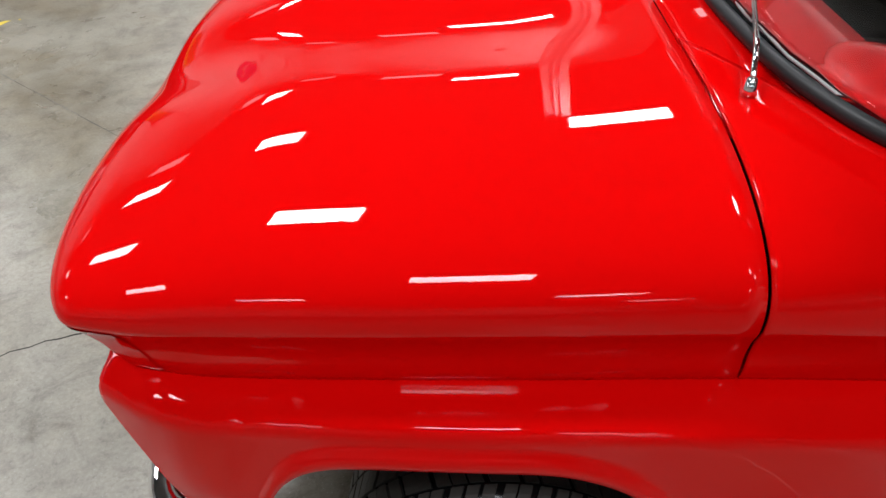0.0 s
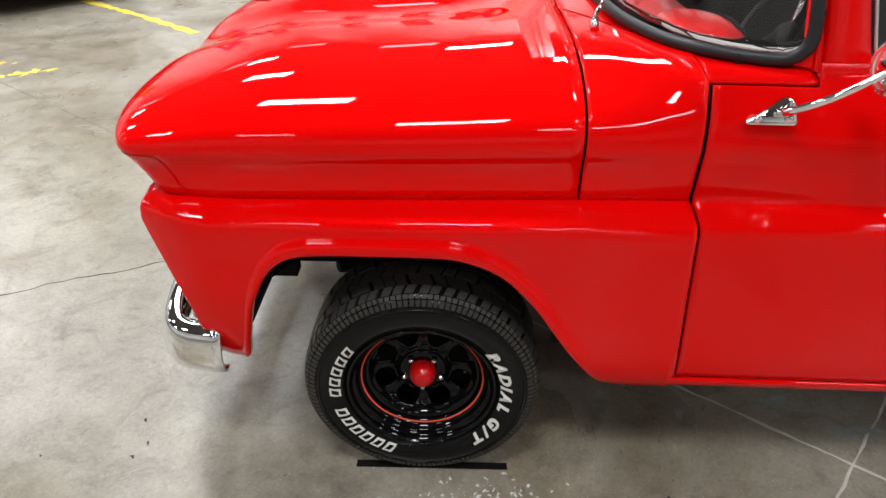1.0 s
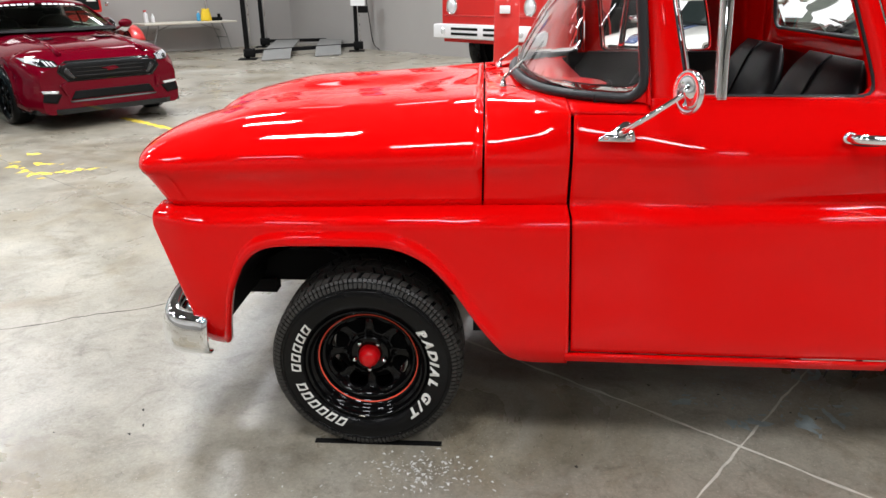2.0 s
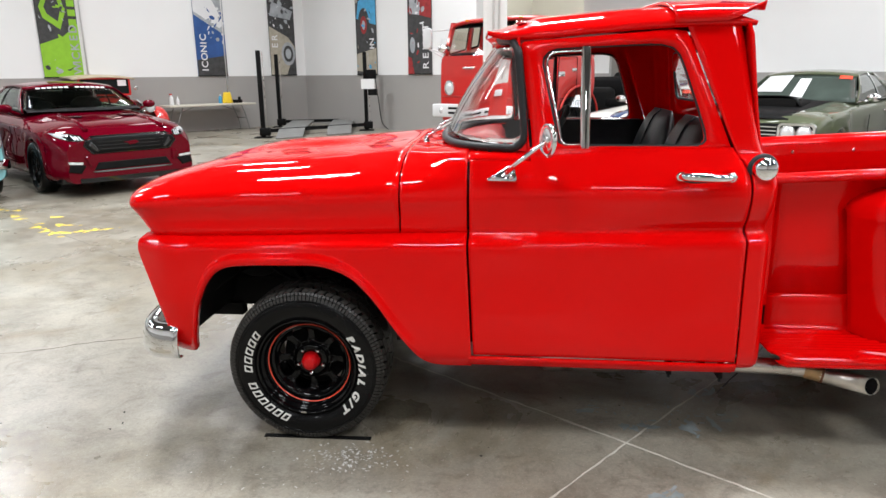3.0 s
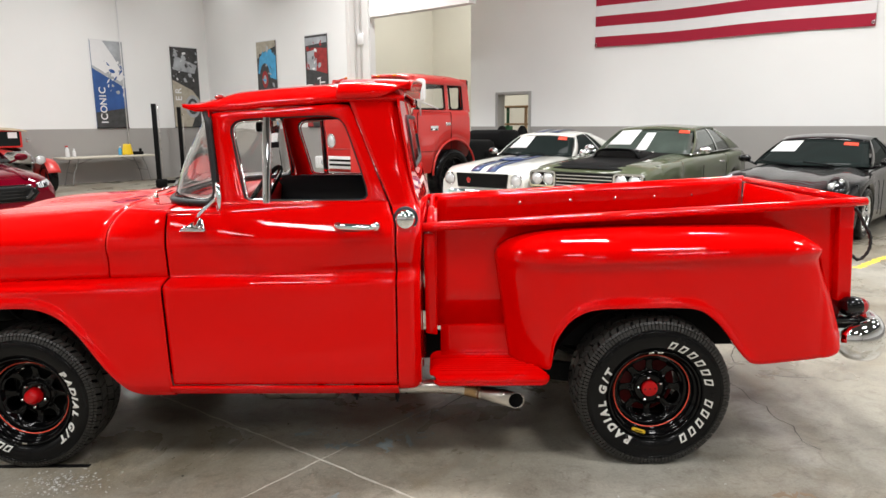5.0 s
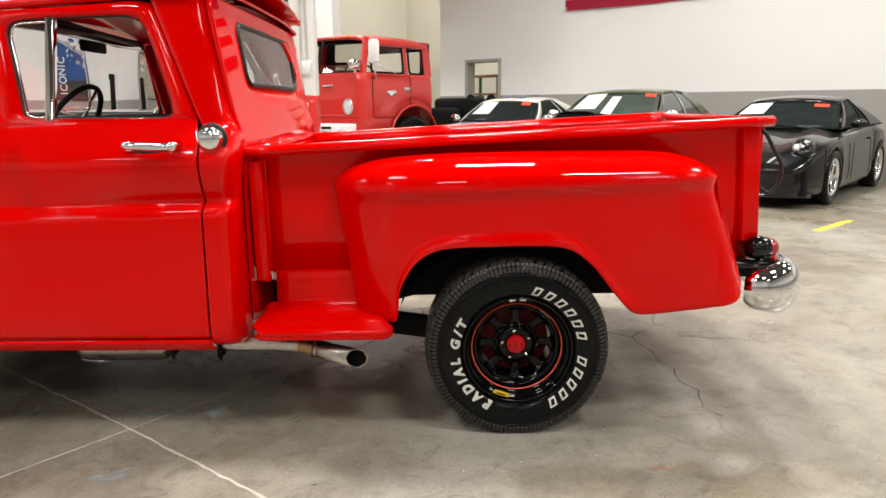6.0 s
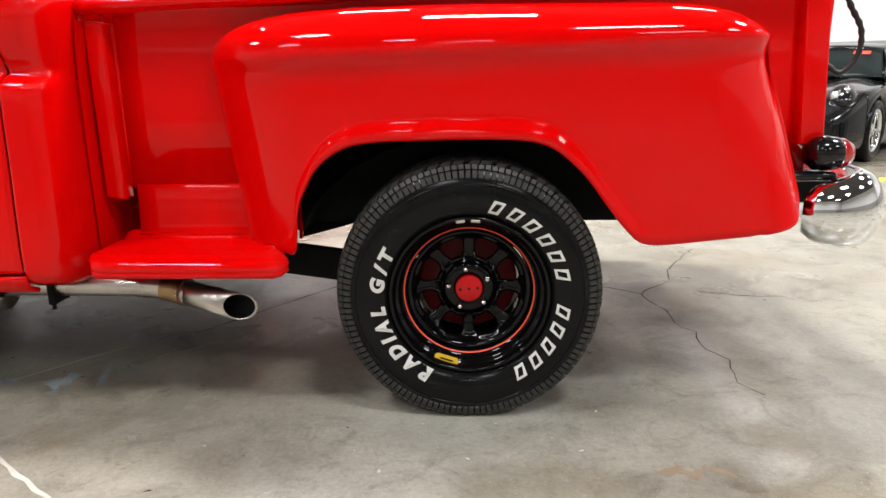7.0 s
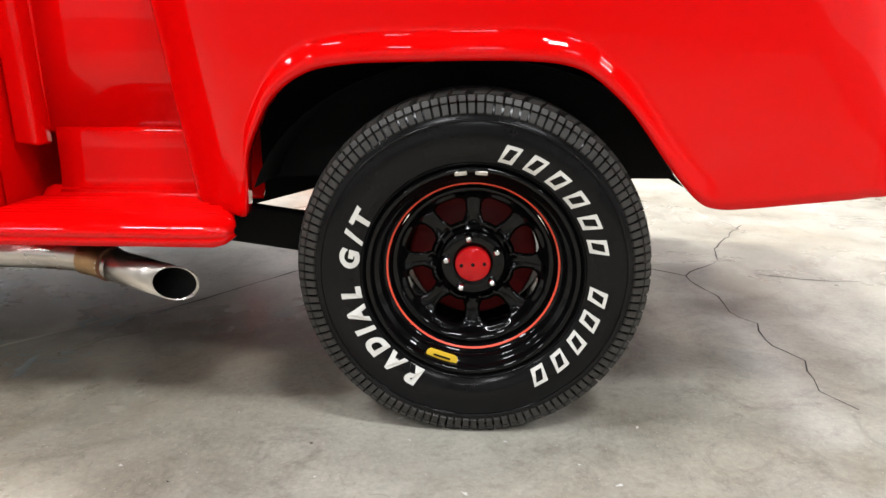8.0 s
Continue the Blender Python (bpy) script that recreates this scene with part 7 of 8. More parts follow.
for k in (-1, 1):
    hl = part("headlight", ball((-0.50, k * 0.66, 0.735), 0.23, 0.135, 0.10, 20, 12, m=Matrix.Translation((-0.5, k * 0.66, 0.72)) @ Matrix.Rotation(radians(-k * 18), 4, "Z") @ Matrix.Rotation(radians(-24), 4, "Y") @ Matrix.Translation((0.5, -k * 0.66, -0.72))), BLACK_PAINT, sport, "oval swept headlight")
    lamp_round(hl, -0.655, k * 0.63, 0.735, 0.046, CHROME, "projector")
    lamp_round(hl, -0.56, k * 0.70, 0.785, 0.036, CHROME, "projector")
    slab(sport, "side_intake", -0.90, [(k * 0.38, 0.44), (k * 0.74, 0.46), (k * 0.70, 0.27), (k * 0.42, 0.25)], 0.12, MATT_BLACK, "dark side intake", 0.015)
    part("intake_bar", pipe([(-0.94, k * 0.36, 0.475), (-0.87, k * 0.72, 0.49)], 0.016, 8), GREY_PAINT, sport)
part("lower_lip", sheet([[(-0.95 + 0.30 * abs(v) ** 3, v * 0.84, z) for z in (0.14, 0.19)] for v in span(-1, 1, 20)]), GREY_PAINT, sport, solid=-0.03)

# ---- turquoise vintage car at the far end of the row
m = pose(-6.46, 5.16, 0, 0, 0, 140)
c = Shape(front=0.80, rear=1.2, base=2.9, r=0.35, w=0.90, sill=0.25, lift=0.3, round=0.3, tuck=0.08, wedge=0.02, ridge=0.0, tw=0.2, roofw=0.7, arch=0.6, fast=False, dark_post=False, spokes=5, mirror=CHROME,
          top=curve((-0.80, 0.95), (0.0, 1.02), (0.9, 1.05), (4.1, 1.0)), shoulder=curve((-0.80, 0.90), (0.0, 0.95), (4.1, 0.95)),
          cabin=((0.95, 1.05), (1.3, 1.45), (2.5, 1.47), (3.1, 1.05)), paper=[], tag=None)
teal = car("vintage_sedan", "turquoise vintage sedan with a chrome bumper", m, c, TEAL_PAINT, CHROME, WHITE_PAINT)
for k in (-1, 1):
    lamp_round(teal, -0.80, k * 0.72, 0.74, 0.10)
part("front_bumper", sheet([[(-0.90 + 0.14 * abs(v) ** 4 + dx, v * 0.90, z) for dx, z in ((0.03, 0.40), (-0.02, 0.42), (-0.02, 0.52), (0.03, 0.54))] for v in span(-1, 1, 20)]), CHROME, teal, "chrome bumper", solid=-0.006)

# ---- red open-wheel hot rod with a tan top
rod = thing("hot_rod", "red vintage hot rod with a tan canvas top", "car", at=pose(-7.9, 12.7, 0, 0, 0, 140))
part("hood", sheet([[(x, 0.36 * math.cos(a) * (1 + 0.25 * (x + 0.3)), 0.62 + 0.36 * math.sin(a) * (1 + 0.12 * (x + 0.3))) for a in span(-0.5, math.pi + 0.5, 20)] for x in span(-0.25, 0.95, 6)]), FIRE_RED, rod)
part("cowl_body", sheet([[(x, y * (0.52 + 0.18 * min(1, (x - 0.95) / 0.6)), z) for y, z in ((-1, 0.35), (-1.02, 0.7), (-0.98, 1.0), (-0.8, 1.06), (0.8, 1.06), (0.98, 1.0), (1.02, 0.7), (1, 0.35))] for x in span(0.95, 2.7, 10)]), FIRE_RED, rod, auto=40)
part("canvas_top", sheet([[(x, y, 1.50 + 0.05 * (1 - (y / 0.72) ** 2) - 0.06 * abs((x - 1.9) / 0.9) ** 3) for y in span(-0.72, 0.72, 10)] for x in span(1.05, 2.75, 10)]), TAN, rod, "tan canvas top", solid=-0.03)
part("screen_frame", ring_plate([(1.08, y, z) for y, z in round_rect(-0.60, 0.60, 1.05, 1.48, 0.03)], [(1.08, y, z) for y, z in round_rect(-0.56, 0.56, 1.09, 1.44, 0.03)], (0.03, 0, 0)), FIRE_RED, rod, "upright red windscreen frame", smooth=False)
slab(rod, "windscreen", 1.09, [(-0.57, 1.08), (0.57, 1.08), (0.57, 1.45), (-0.57, 1.45)], 0.006, DARK_GLASS)
slab(rod, "price_sheet", 1.075, [(-0.50, 1.28), (-0.30, 1.28), (-0.30, 1.42), (-0.50, 1.42)], 0.006, PAPER)
slab(rod, "grille_shell", -0.30, [(-0.30, 0.42), (0.30, 0.42), (0.30, 0.90), (0.18, 1.0), (-0.18, 1.0), (-0.30, 0.90)], 0.06, CHROME, "chrome grille shell", 0.02)
for k in (-1, 1):
    lamp_round(rod, -0.34, k * 0.46, 0.80, 0.10)
    part("lamp_bar", pipe([(-0.28, k * 0.28, 0.72), (-0.28, k * 0.46, 0.74)], 0.016, 8), CHROME, rod)
    part("fender", sheet([[(0.0 + rr * math.cos(a) * 1.15, k * (0.70 + yy), 0.36 + rr * math.sin(a)) for rr, yy in ((0.43, -0.16), (0.45, -0.08), (0.46, 0.0), (0.44, 0.10), (0.39, 0.15))] for a in span(-0.1, math.pi - 0.3, 20)]), FIRE_RED, rod, "rounded red fender", solid=-0.01)
    part("rear_fender", sheet([[(2.7 + rr * math.cos(a) * 1.1, k * (0.78 + yy), 0.38 + rr * math.sin(a)) for rr, yy in ((0.43, -0.16), (0.46, 0.0), (0.39, 0.15))] for a in span(0.0, math.pi, 16)]), FIRE_RED, rod, solid=-0.01)
    part("side_mirror", ball((1.10, k * 0.74, 1.22), 0.02, 0.05, 0.05, 12, 8), CHROME, rod)
    part("top_bow", pipe([(2.0, k * 0.68, 1.06), (2.1, k * 0.70, 1.50)], 0.02, 8), TAN, rod)
    for x in (0.0, 2.7):
        car_wheel(rod, x, k * 0.72, 0.35, 0.2, FIRE_RED, 8)
part("frame_rail", box(-0.3, 3.0, -0.35, 0.35, 0.32, 0.42), UNDER, rod, smooth=False)

# ---- red fire engine, with its cab over the wheels
fe = thing("fire_engine", "red vintage cab-over fire engine with white bumper", "truck", at=pose(0.50, 9.72, 0, 0, 0, 54) @ Matrix.Diagonal((1.19, 0.98, 1.08, 1)))


rows = []
for x in [-0.02, 0.0, 0.04, 0.12] + span(0.3, 1.62, 34) + [1.68, 1.70, 1.79]:
    e = max(0, (0.12 - x) / 0.14, (x - 1.62) / 0.08)
    hw = 1.12 - 0.10 * e ** 2
    lo = 0.62
    d = abs(x - 1.18)
    if d < 0.60:
        lo = max(lo, 0.56 + math.sqrt(0.36 - d * d) * 1.0)
    pts = [(hw - 0.04, lo, 0), (hw, lo + 0.3 * (1.55 - lo), 0), (hw, lo + 0.7 * (1.55 - lo), 0), (hw - 0.02, 1.52, 0), (hw - 0.07, 1.58, 0)]
    row = [(x, -p.x, p.y) for p in smooth_line(pts, 16)]
    rows.append(row + [(a, -b, z) for a, b, z in row[::-1]])
bm = sheet(rows)
bm.faces.new([bm.verts.new(p) for p in rows[0]])
bm.faces.new([bm.verts.new(p) for p in rows[-1]])
feb = part("cab_body", bm, FIRE_RED, fe, "red rounded cab body", auto=45)
rows = []
for s_ in span(0, 1, 20):
    e = abs(2 * s_ - 1) ** 5
    rows.append([(0.16 + 1.54 * s_ + 0.05 * e * math.sin(t_) * (1 if s_ < 0.5 else -1), (1.035 - 0.05 * e) * math.copysign(abs(math.cos(t_)) ** 0.45, math.cos(t_)), 2.12 + (0.26 - 0.07 * e) * math.sin(t_) ** 0.7) for t_ in span(0, math.pi, 28)])
part("roof", sheet(rows), FIRE_RED, fe, "red rounded cab roof", solid=-0.05)
for sd in (-1, 1):
    for nm, x0_, x1_, tx0, tx1 in (("front_pillar", 0.06, 0.14, 0.20, 0.28), ("door_post", 1.02, 1.10, 1.02, 1.10), ("rear_pillar", 1.52, 1.70, 1.50, 1.68)):
        part(nm, plate([(x0_, sd * 1.05, 1.55), (x1_, sd * 1.05, 1.55), (tx1, sd * 0.99, 2.28), (tx0, sd * 0.99, 2.28)], (0, -sd * 0.06, 0)), FIRE_RED, fe, smooth=False)
    g_ = part("side_window", plate([(0.14, sd * 1.03, 1.57), (1.02, sd * 1.03, 1.57), (1.02, sd * 0.98, 2.24), (0.28, sd * 0.98, 2.24)], (0, -sd * 0.006, 0)), GLASS, fe, smooth=False)
    g_.visible_shadow = False
    part("door_line", ring_plate([(x, sd * 1.127, z) for x, z in round_rect(0.20, 1.08, 0.98, 1.55, 0.05)], [(x, sd * 1.127, z) for x, z in round_rect(0.208, 1.072, 0.988, 1.542, 0.045)], (0, -sd * 0.01, 0)), MATT_BLACK, feb, smooth=False)
    part("door_handle", box(0.92, 1.05, sd * 1.12 - 0.02, sd * 1.12 + 0.03, 1.36, 1.40), CHROME, fe, bevel=0.008)
    part("name_plate", box(0.52, 0.72, sd * 1.125 - 0.008, sd * 1.125 + 0.008, 1.30, 1.36), CHROME, fe, bevel=0.004)
    mr = part("wing_mirror", plate([(-0.02, sd * 1.38 + y, z) for y, z in round_rect(-0.10, 0.10, 1.72, 2.18, 0.07)], (0.05, 0, 0)), PLASTIC_WHITE, fe, "tall white wing mirror", bevel=0.012)
    for za, zb_ in ((1.72, 1.50), (2.1, 2.15), (1.72, 1.60)):
        part("mirror_stay", pipe([(0.02, sd * 1.36, za), (0.30 if zb_ != 1.60 else 0.75, sd * 1.10, zb_)], 0.014, 6), PLASTIC_WHITE, mr)
    car_wheel(fe, 1.18, sd * 0.98, 0.50, 0.28, RIM, 8)
    car_wheel(fe, 4.25, sd * 0.98, 0.50, 0.28, RIM, 8)
    part("arch_trim", pipe([(1.18 + 0.60 * math.cos(a), sd * 1.122, 0.57 + 0.60 * math.sin(a)) for a in span(0, math.pi, 24)], 0.02, 6), FIRE_RED, feb)
    lamp_round(fe, -0.04, sd * 0.80, 1.15, 0.10)
    lamp_round(fe, -0.225, sd * 0.80, 0.795, 0.062, AMBER, "indicator")
    part("siren_lamp", lathe([(0, -0.10), (0.07, -0.09), (0.095, 0.0), (0.05, 0.10), (0, 0.12)], 20, m=Matrix.Translation((0.0, sd * 0.95, 1.72)) @ Matrix.Rotation(radians(-90), 4, "Z")), CHROME, fe)
    part("lamp_stalk", pipe([(0.0, sd * 0.95, 1.55), (0.0, sd * 0.95, 1.72)], 0.02, 8), CHROME, fe)
for y in (-0.6, -0.2, 0.2, 0.6):
    part("roof_lamp", ball((0.20, y, 2.30), 0.05, 0.035, 0.028, 12, 8), AMBER, fe, "amber roof lamp")
g_ = part("windscreen", sheet([[(0.06 + 0.16 * s + 0.05 * v * v, v * (1.0 - 0.04 * s), 1.57 + 0.70 * s) for v in span(-1, 1, 14)] for s in span(0, 1, 5)]), GLASS, fe)
g_.visible_shadow = False
part("screen_post", pipe([(0.05, 0, 1.56), (0.20, 0, 2.28)], 0.02, 6), MATT_BLACK, fe)
fb = part("front_bumper", box(-0.24, -0.06, -1.02, 1.02, 0.69, 0.90), PLASTIC_WHITE, fe, "white steel bumper", bevel=0.02)
for y0_, y1_ in ((-0.62, -0.06), (0.06, 0.62)):
    for q in range(2):
        slab(fb, "bumper_slot", -0.245, [(y0_, 0.745 + 0.075 * q), (y1_, 0.745 + 0.075 * q), (y1_, 0.782 + 0.075 * q), (y0_, 0.782 + 0.075 * q)], 0.02, MATT_BLACK)
for k in (-1, 1):
    part("front_badge", box(-0.045, -0.02, k * 0.34 - 0.13, k * 0.34 + 0.13, 1.40, 1.425), CHROME, fe, bevel=0.004)
part("front_crease", pipe([(-0.024, -0.98, 1.02), (-0.028, 0.0, 1.02), (-0.024, 0.98, 1.02)], 0.012, 6), FIRE_RED, fe)
part("dashboard", box(0.14, 0.45, -0.95, 0.95, 1.40, 1.60), MATT_BLACK, fe, bevel=0.03)
part("steering_wheel", pipe([Vector((0.55 + 0.08 * math.sin(a), -0.5 + 0.22 * math.cos(a), 1.68 + 0.14 * math.sin(a))) for a in span(0, 2 * math.pi, 30)], 0.014, 6, cap=False), MATT_BLACK, fe)
part("headliner", box(0.24, 1.62, -0.93, 0.93, 2.14, 2.17), MATT_BLACK, fe, "dark cab roof lining", smooth=False)
for sd in (-1, 1):
    for x0_, x1_ in ((0.24, 1.0), (1.12, 1.50)):
        part("window_rubber", ring_plate([(x + 0.10 * (z - 1.57) * (x0_ < 0.5) * (1.0 - x) , sd * (1.058 - 0.085 * (z - 1.57)), z) for x, z in round_rect(x0_, x1_, 1.58, 2.15, 0.07)], [(x + 0.10 * (z - 1.57) * (x0_ < 0.5) * (1.0 - x), sd * (1.058 - 0.085 * (z - 1.57)), z) for x, z in round_rect(x0_ + 0.03, x1_ - 0.03, 1.61, 2.12, 0.05)], (0, -sd * 0.02, 0)), MATT_BLACK, fe, smooth=False)
part("rear_cab_wall", ring_plate([(1.66, y, z) for y, z in round_rect(-1.0, 1.0, 1.5, 2.28, 0.04)], [(1.66, y, z) for y, z in round_rect(-0.8, 0.8, 1.62, 2.10, 0.05)], (0.04, 0, 0)), MATT_BLACK, fe, smooth=False)
part("chassis", box(1.6, 4.95, -0.45, 0.45, 0.55, 0.80), UNDER, fe, bevel=0.02)
part("tank_box", box(1.80, 2.7, -0.95, 0.95, 0.62, 1.12), UNDER, fe, "black tank behind the cab", bevel=0.10)
part("pump_box", box(2.8, 3.5, -1.0, -0.1, 0.92, 1.28), UNDER, fe, bevel=0.08)
part("hose_reel", lathe([(0, -0.3), (0.2, -0.3), (0.2, -0.26), (0.12, -0.24), (0.12, 0.24), (0.2, 0.26), (0.2, 0.3), (0, 0.3)], 24, m=Matrix.Translation((3.9, -0.5, 1.14))), UNDER, fe)
part("pump_deck", box(2.3, 4.95, -1.05, 1.05, 0.80, 0.92), UNDER, fe, bevel=0.02)
# a tall body under a low row of windows
body_line = curve((0.0, 0.0), (1.0, 1.0), (1.2, 1.21), (1.57, 1.67), (2.0, 2.02), (2.3, 2.245), (2.5, 2.40))
for ob in fe.children_recursive:
    if "wheel" not in ob.name and (not ob.parent or "wheel" not in ob.parent.name):
        for v in ob.data.vertices:
            v.co.z = body_line(v.co.z)
# ---------------------------------------------------------------- banners, flag, lift, table
def banner(label, at, base_mat, shapes, text="", text_mat=None, text_side=0.16, text_z=0.1, size=0.27, bars=0, bits=None):
    """A hanging print 0.9 by 2.4 m: coloured fields on cloth, facing -y of its pose."""
    b = thing("wall_banner", label, "banner", "banners on the walls", at=at)
    part("cloth", box(-0.44, 0.44, -0.02, 0.0, 0, 2.36), base_mat, b, smooth=False)
    part("hem_rod", box(-0.45, 0.45, -0.024, 0.0, 2.355, 2.385), PLASTIC_WHITE, b, smooth=False)
    part("hem_rod", box(-0.45, 0.45, -0.024, 0.0, -0.02, 0.005), MATT_BLACK, b, smooth=False)
    for k, (mm, loop) in enumerate(shapes):
        part("printed_field", plate([(x, -0.0225 - 0.0012 * k, z) for x, z in loop], (0, 0.0006, 0)), mm, b, smooth=False)
    # scattered bits of the printed picture: metal parts, reflections, hoses
    rng = random.Random(len(label) * 7 + len(shapes))
    for k in range(34 if bits else 0):
        mm, (x0, x1, z0, z1) = rng.choice(bits[0]), bits[1]
        cx, cz, r, q, e = rng.uniform(x0, x1), rng.uniform(z0, z1), rng.uniform(0.02, 0.10), rng.uniform(0, 3.1), rng.uniform(0.15, 0.8)
        ring = []
        for i in range(9):
            t = 2 * math.pi * i / 9
            u, v = r * rng.uniform(0.7, 1.1) * math.cos(t), r * e * rng.uniform(0.7, 1.1) * math.sin(t)
            ring.append((max(-0.43, min(0.43, cx + u * math.cos(q) - v * math.sin(q))), -0.0300 - 0.00006 * k, cz + u * math.sin(q) + v * math.cos(q)))
        part("printed_detail", plate(ring, (0, 0.00003, 0)), mm, b, smooth=False)
    if text:
        z = text_z
        for ch, nxt in zip(text, text[1:] + " "):
            if ch != " ":
                bm = words(ch, size, 0.0006, "CENTER", 0.004)
                bmesh.ops.transform(bm, matrix=Matrix.Translation((text_side, -0.034, z + size * 0.36)) @ Matrix.Rotation(radians(90), 4, "X") @ Matrix.Rotation(radians(90), 4, "Z"), verts=bm.verts)
                part("letter", bm, text_mat or FLAG_WHITE, b, smooth=False)
            z += size * ((0.36 if ch in "I " else 0.80) + (0.36 if nxt in "I " else 0.80)) / 2
        for k in range(bars):
            part("printed_bar", box(text_side - 0.15, text_side + 0.02, -0.034, -0.032, z + 0.02, z + 0.17), BANNER_GREEN, b, smooth=False)
            z += 0.22
    return b


def ell(cx, cz, rx, rz, n=24, a0=0.0, a1=360.0):
    return [(cx + rx * math.cos(radians(a0 + (a1 - a0) * k / n)), cz + rz * math.sin(radians(a0 + (a1 - a0) * k / n))) for k in range(n)]


LEFTW = lambda b: hall_pose(WALL_LEFT + 0.012, b, 1.50, 90)
FARW = lambda a: hall_pose(a, WALL_FAR - 0.012, 1.50, 0)
banner("black and lime green car print banner on the wall", LEFTW(4.06), BANNER_DARK,
       [(BANNER_GREEN, [(-0.44, 0.0), (0.44, 0.0), (0.44, 1.25), (0.1, 0.95), (-0.44, 0.75)]), (BANNER_GREEN, [(-0.30, 1.35), (0.05, 1.10), (0.20, 1.5), (0.12, 1.95), (-0.2, 1.95), (-0.36, 1.6)]),
        (BANNER_DARK, [(-0.20, 1.45), (0.02, 1.28), (0.10, 1.55), (0.05, 1.8), (-0.15, 1.82), (-0.25, 1.6)]), (BANNER_GREY, [(-0.44, 2.12), (0.44, 2.2), (0.44, 2.36), (-0.44, 2.36)])], "WICKED", BANNER_GREY, 0.40, 0.1, 0.26, 4, bits=([BANNER_DARK, BANNER_GREY, BANNER_GREEN], (-0.4, 0.2, 0.05, 2.3)))
banner("blue and silver car print banner on the wall", LEFTW(7.91), PALE_BLUE,
       [(BANNER_DARK, [(-0.44, 0.0), (0.44, 0.0), (0.44, 0.55), (-0.44, 0.42)]), (BANNER_GREY, [(-0.44, 1.62), (0.44, 1.10), (0.44, 1.36), (-0.44, 1.95)]), (FLAG_WHITE, [(-0.44, 1.70), (0.30, 1.28), (0.44, 1.4), (0.15, 2.0), (-0.1, 2.36), (-0.44, 2.36)]),
        (BANNER_GREY, [(-0.1, 2.36), (0.15, 1.98), (0.44, 1.45), (0.44, 2.36)])], "ICONIC", FLAG_WHITE, -0.14, 0.06, 0.26, bits=([BANNER_GREY, PALE_BLUE, FLAG_WHITE], (-0.1, 0.4, 0.9, 1.9)))
banner("grey and tan classic car print banner on the wall", LEFTW(10.22), BANNER_DARK,
       [(BANNER_TAN, [(-0.44, 0.0), (0.1, 0.0), (0.44, 0.8), (0.2, 1.1), (-0.44, 1.4)]), (BANNER_GREY, ell(0.18, 0.62, 0.24, 0.34)), (BANNER_DARK, ell(0.18, 0.62, 0.17, 0.24)), (BANNER_GREY, ell(0.18, 0.62, 0.10, 0.15)), (BANNER_GREY, [(-0.4, 1.7), (0.3, 1.6), (0.4, 1.85), (-0.3, 2.1)])], "ER", FLAG_WHITE, -0.18, 0.75, 0.28, bits=([BANNER_GREY, BANNER_DARK, BANNER_GREY, FLAG_WHITE], (-0.4, 0.4, 1.3, 2.3)))
banner("blue and black classic wheel print banner on the wall", FARW(-13.1), BANNER_DARK,
       [(BANNER_TAN, [(-0.44, 0.1), (0.44, 0.0), (0.44, 0.7), (-0.44, 0.55)]), (BANNER_SKY, [(-0.40, 1.5), (0.44, 1.3), (0.44, 1.95), (0.1, 2.15), (-0.3, 1.95)]), (BANNER_TAN, [(-0.44, 2.0), (0.44, 2.2), (0.44, 2.36), (-0.44, 2.36)]), (BANNER_DARK, ell(-0.08, 1.35, 0.24, 0.42)), (BANNER_RED, ell(-0.08, 1.32, 0.14, 0.24)), (BANNER_GREY, ell(-0.08, 1.32, 0.07, 0.12))], "IN", FLAG_WHITE, 0.36, 0.6, 0.28, bits=([BANNER_GREY, BANNER_DARK, BANNER_TAN, BANNER_SKY], (-0.4, 0.4, 0.1, 2.3)))
banner("red and black engine print banner on the wall", FARW(-10.93), BANNER_DARK,
       [(BANNER_RED, [(-0.44, 1.55), (0.44, 1.35), (0.44, 2.0), (-0.2, 2.05)]), (BANNER_GREY, [(-0.36, 1.5), (0.0, 1.45), (0.05, 2.0), (-0.36, 1.95)]), (BANNER_GREY, [(-0.44, 2.1), (0.44, 2.15), (0.44, 2.3), (-0.44, 2.3)]), (BANNER_RED, [(-0.44, 0.0), (-0.2, 0.0), (-0.3, 0.4), (-0.44, 0.45)]), (BANNER_GREY, ell(-0.26, 0.72, 0.10, 0.2))], "REV IT", FLAG_WHITE, 0.34, 0.1, 0.30, bits=([BANNER_GREY, BANNER_DARK, BANNER_RED, BANNER_RED, FLAG_WHITE], (-0.4, 0.3, 0.1, 2.3)))

# a white poster beside the red engine print
poster = thing("wall_poster", "white paper poster with red letters on the wall", "poster", at=hall_pose(-9.65, WALL_FAR - 0.004, 1.50))
part("paper", box(-0.53, 0.53, -0.008, 0.0, 0.0, 0.84), FLAG_WHITE, poster, smooth=False)
for k, ch in enumerate("GR"):
    bm = words(ch, 0.25, 0.0006, "CENTER", 0.004)
    bmesh.ops.transform(bm, matrix=Matrix.Translation((-0.36 + 0.20 * k, -0.010, 0.43)) @ Matrix.Rotation(radians(90), 4, "X"), verts=bm.verts)
    part("letter", bm, FIRE_RED, poster, smooth=False)
for k in range(3):
    part("printed_bar", box(-0.44, 0.30 - 0.1 * k, -0.011, -0.009, 0.30 - 0.1 * k, 0.35 - 0.1 * k), BANNER_GREY, poster, smooth=False)

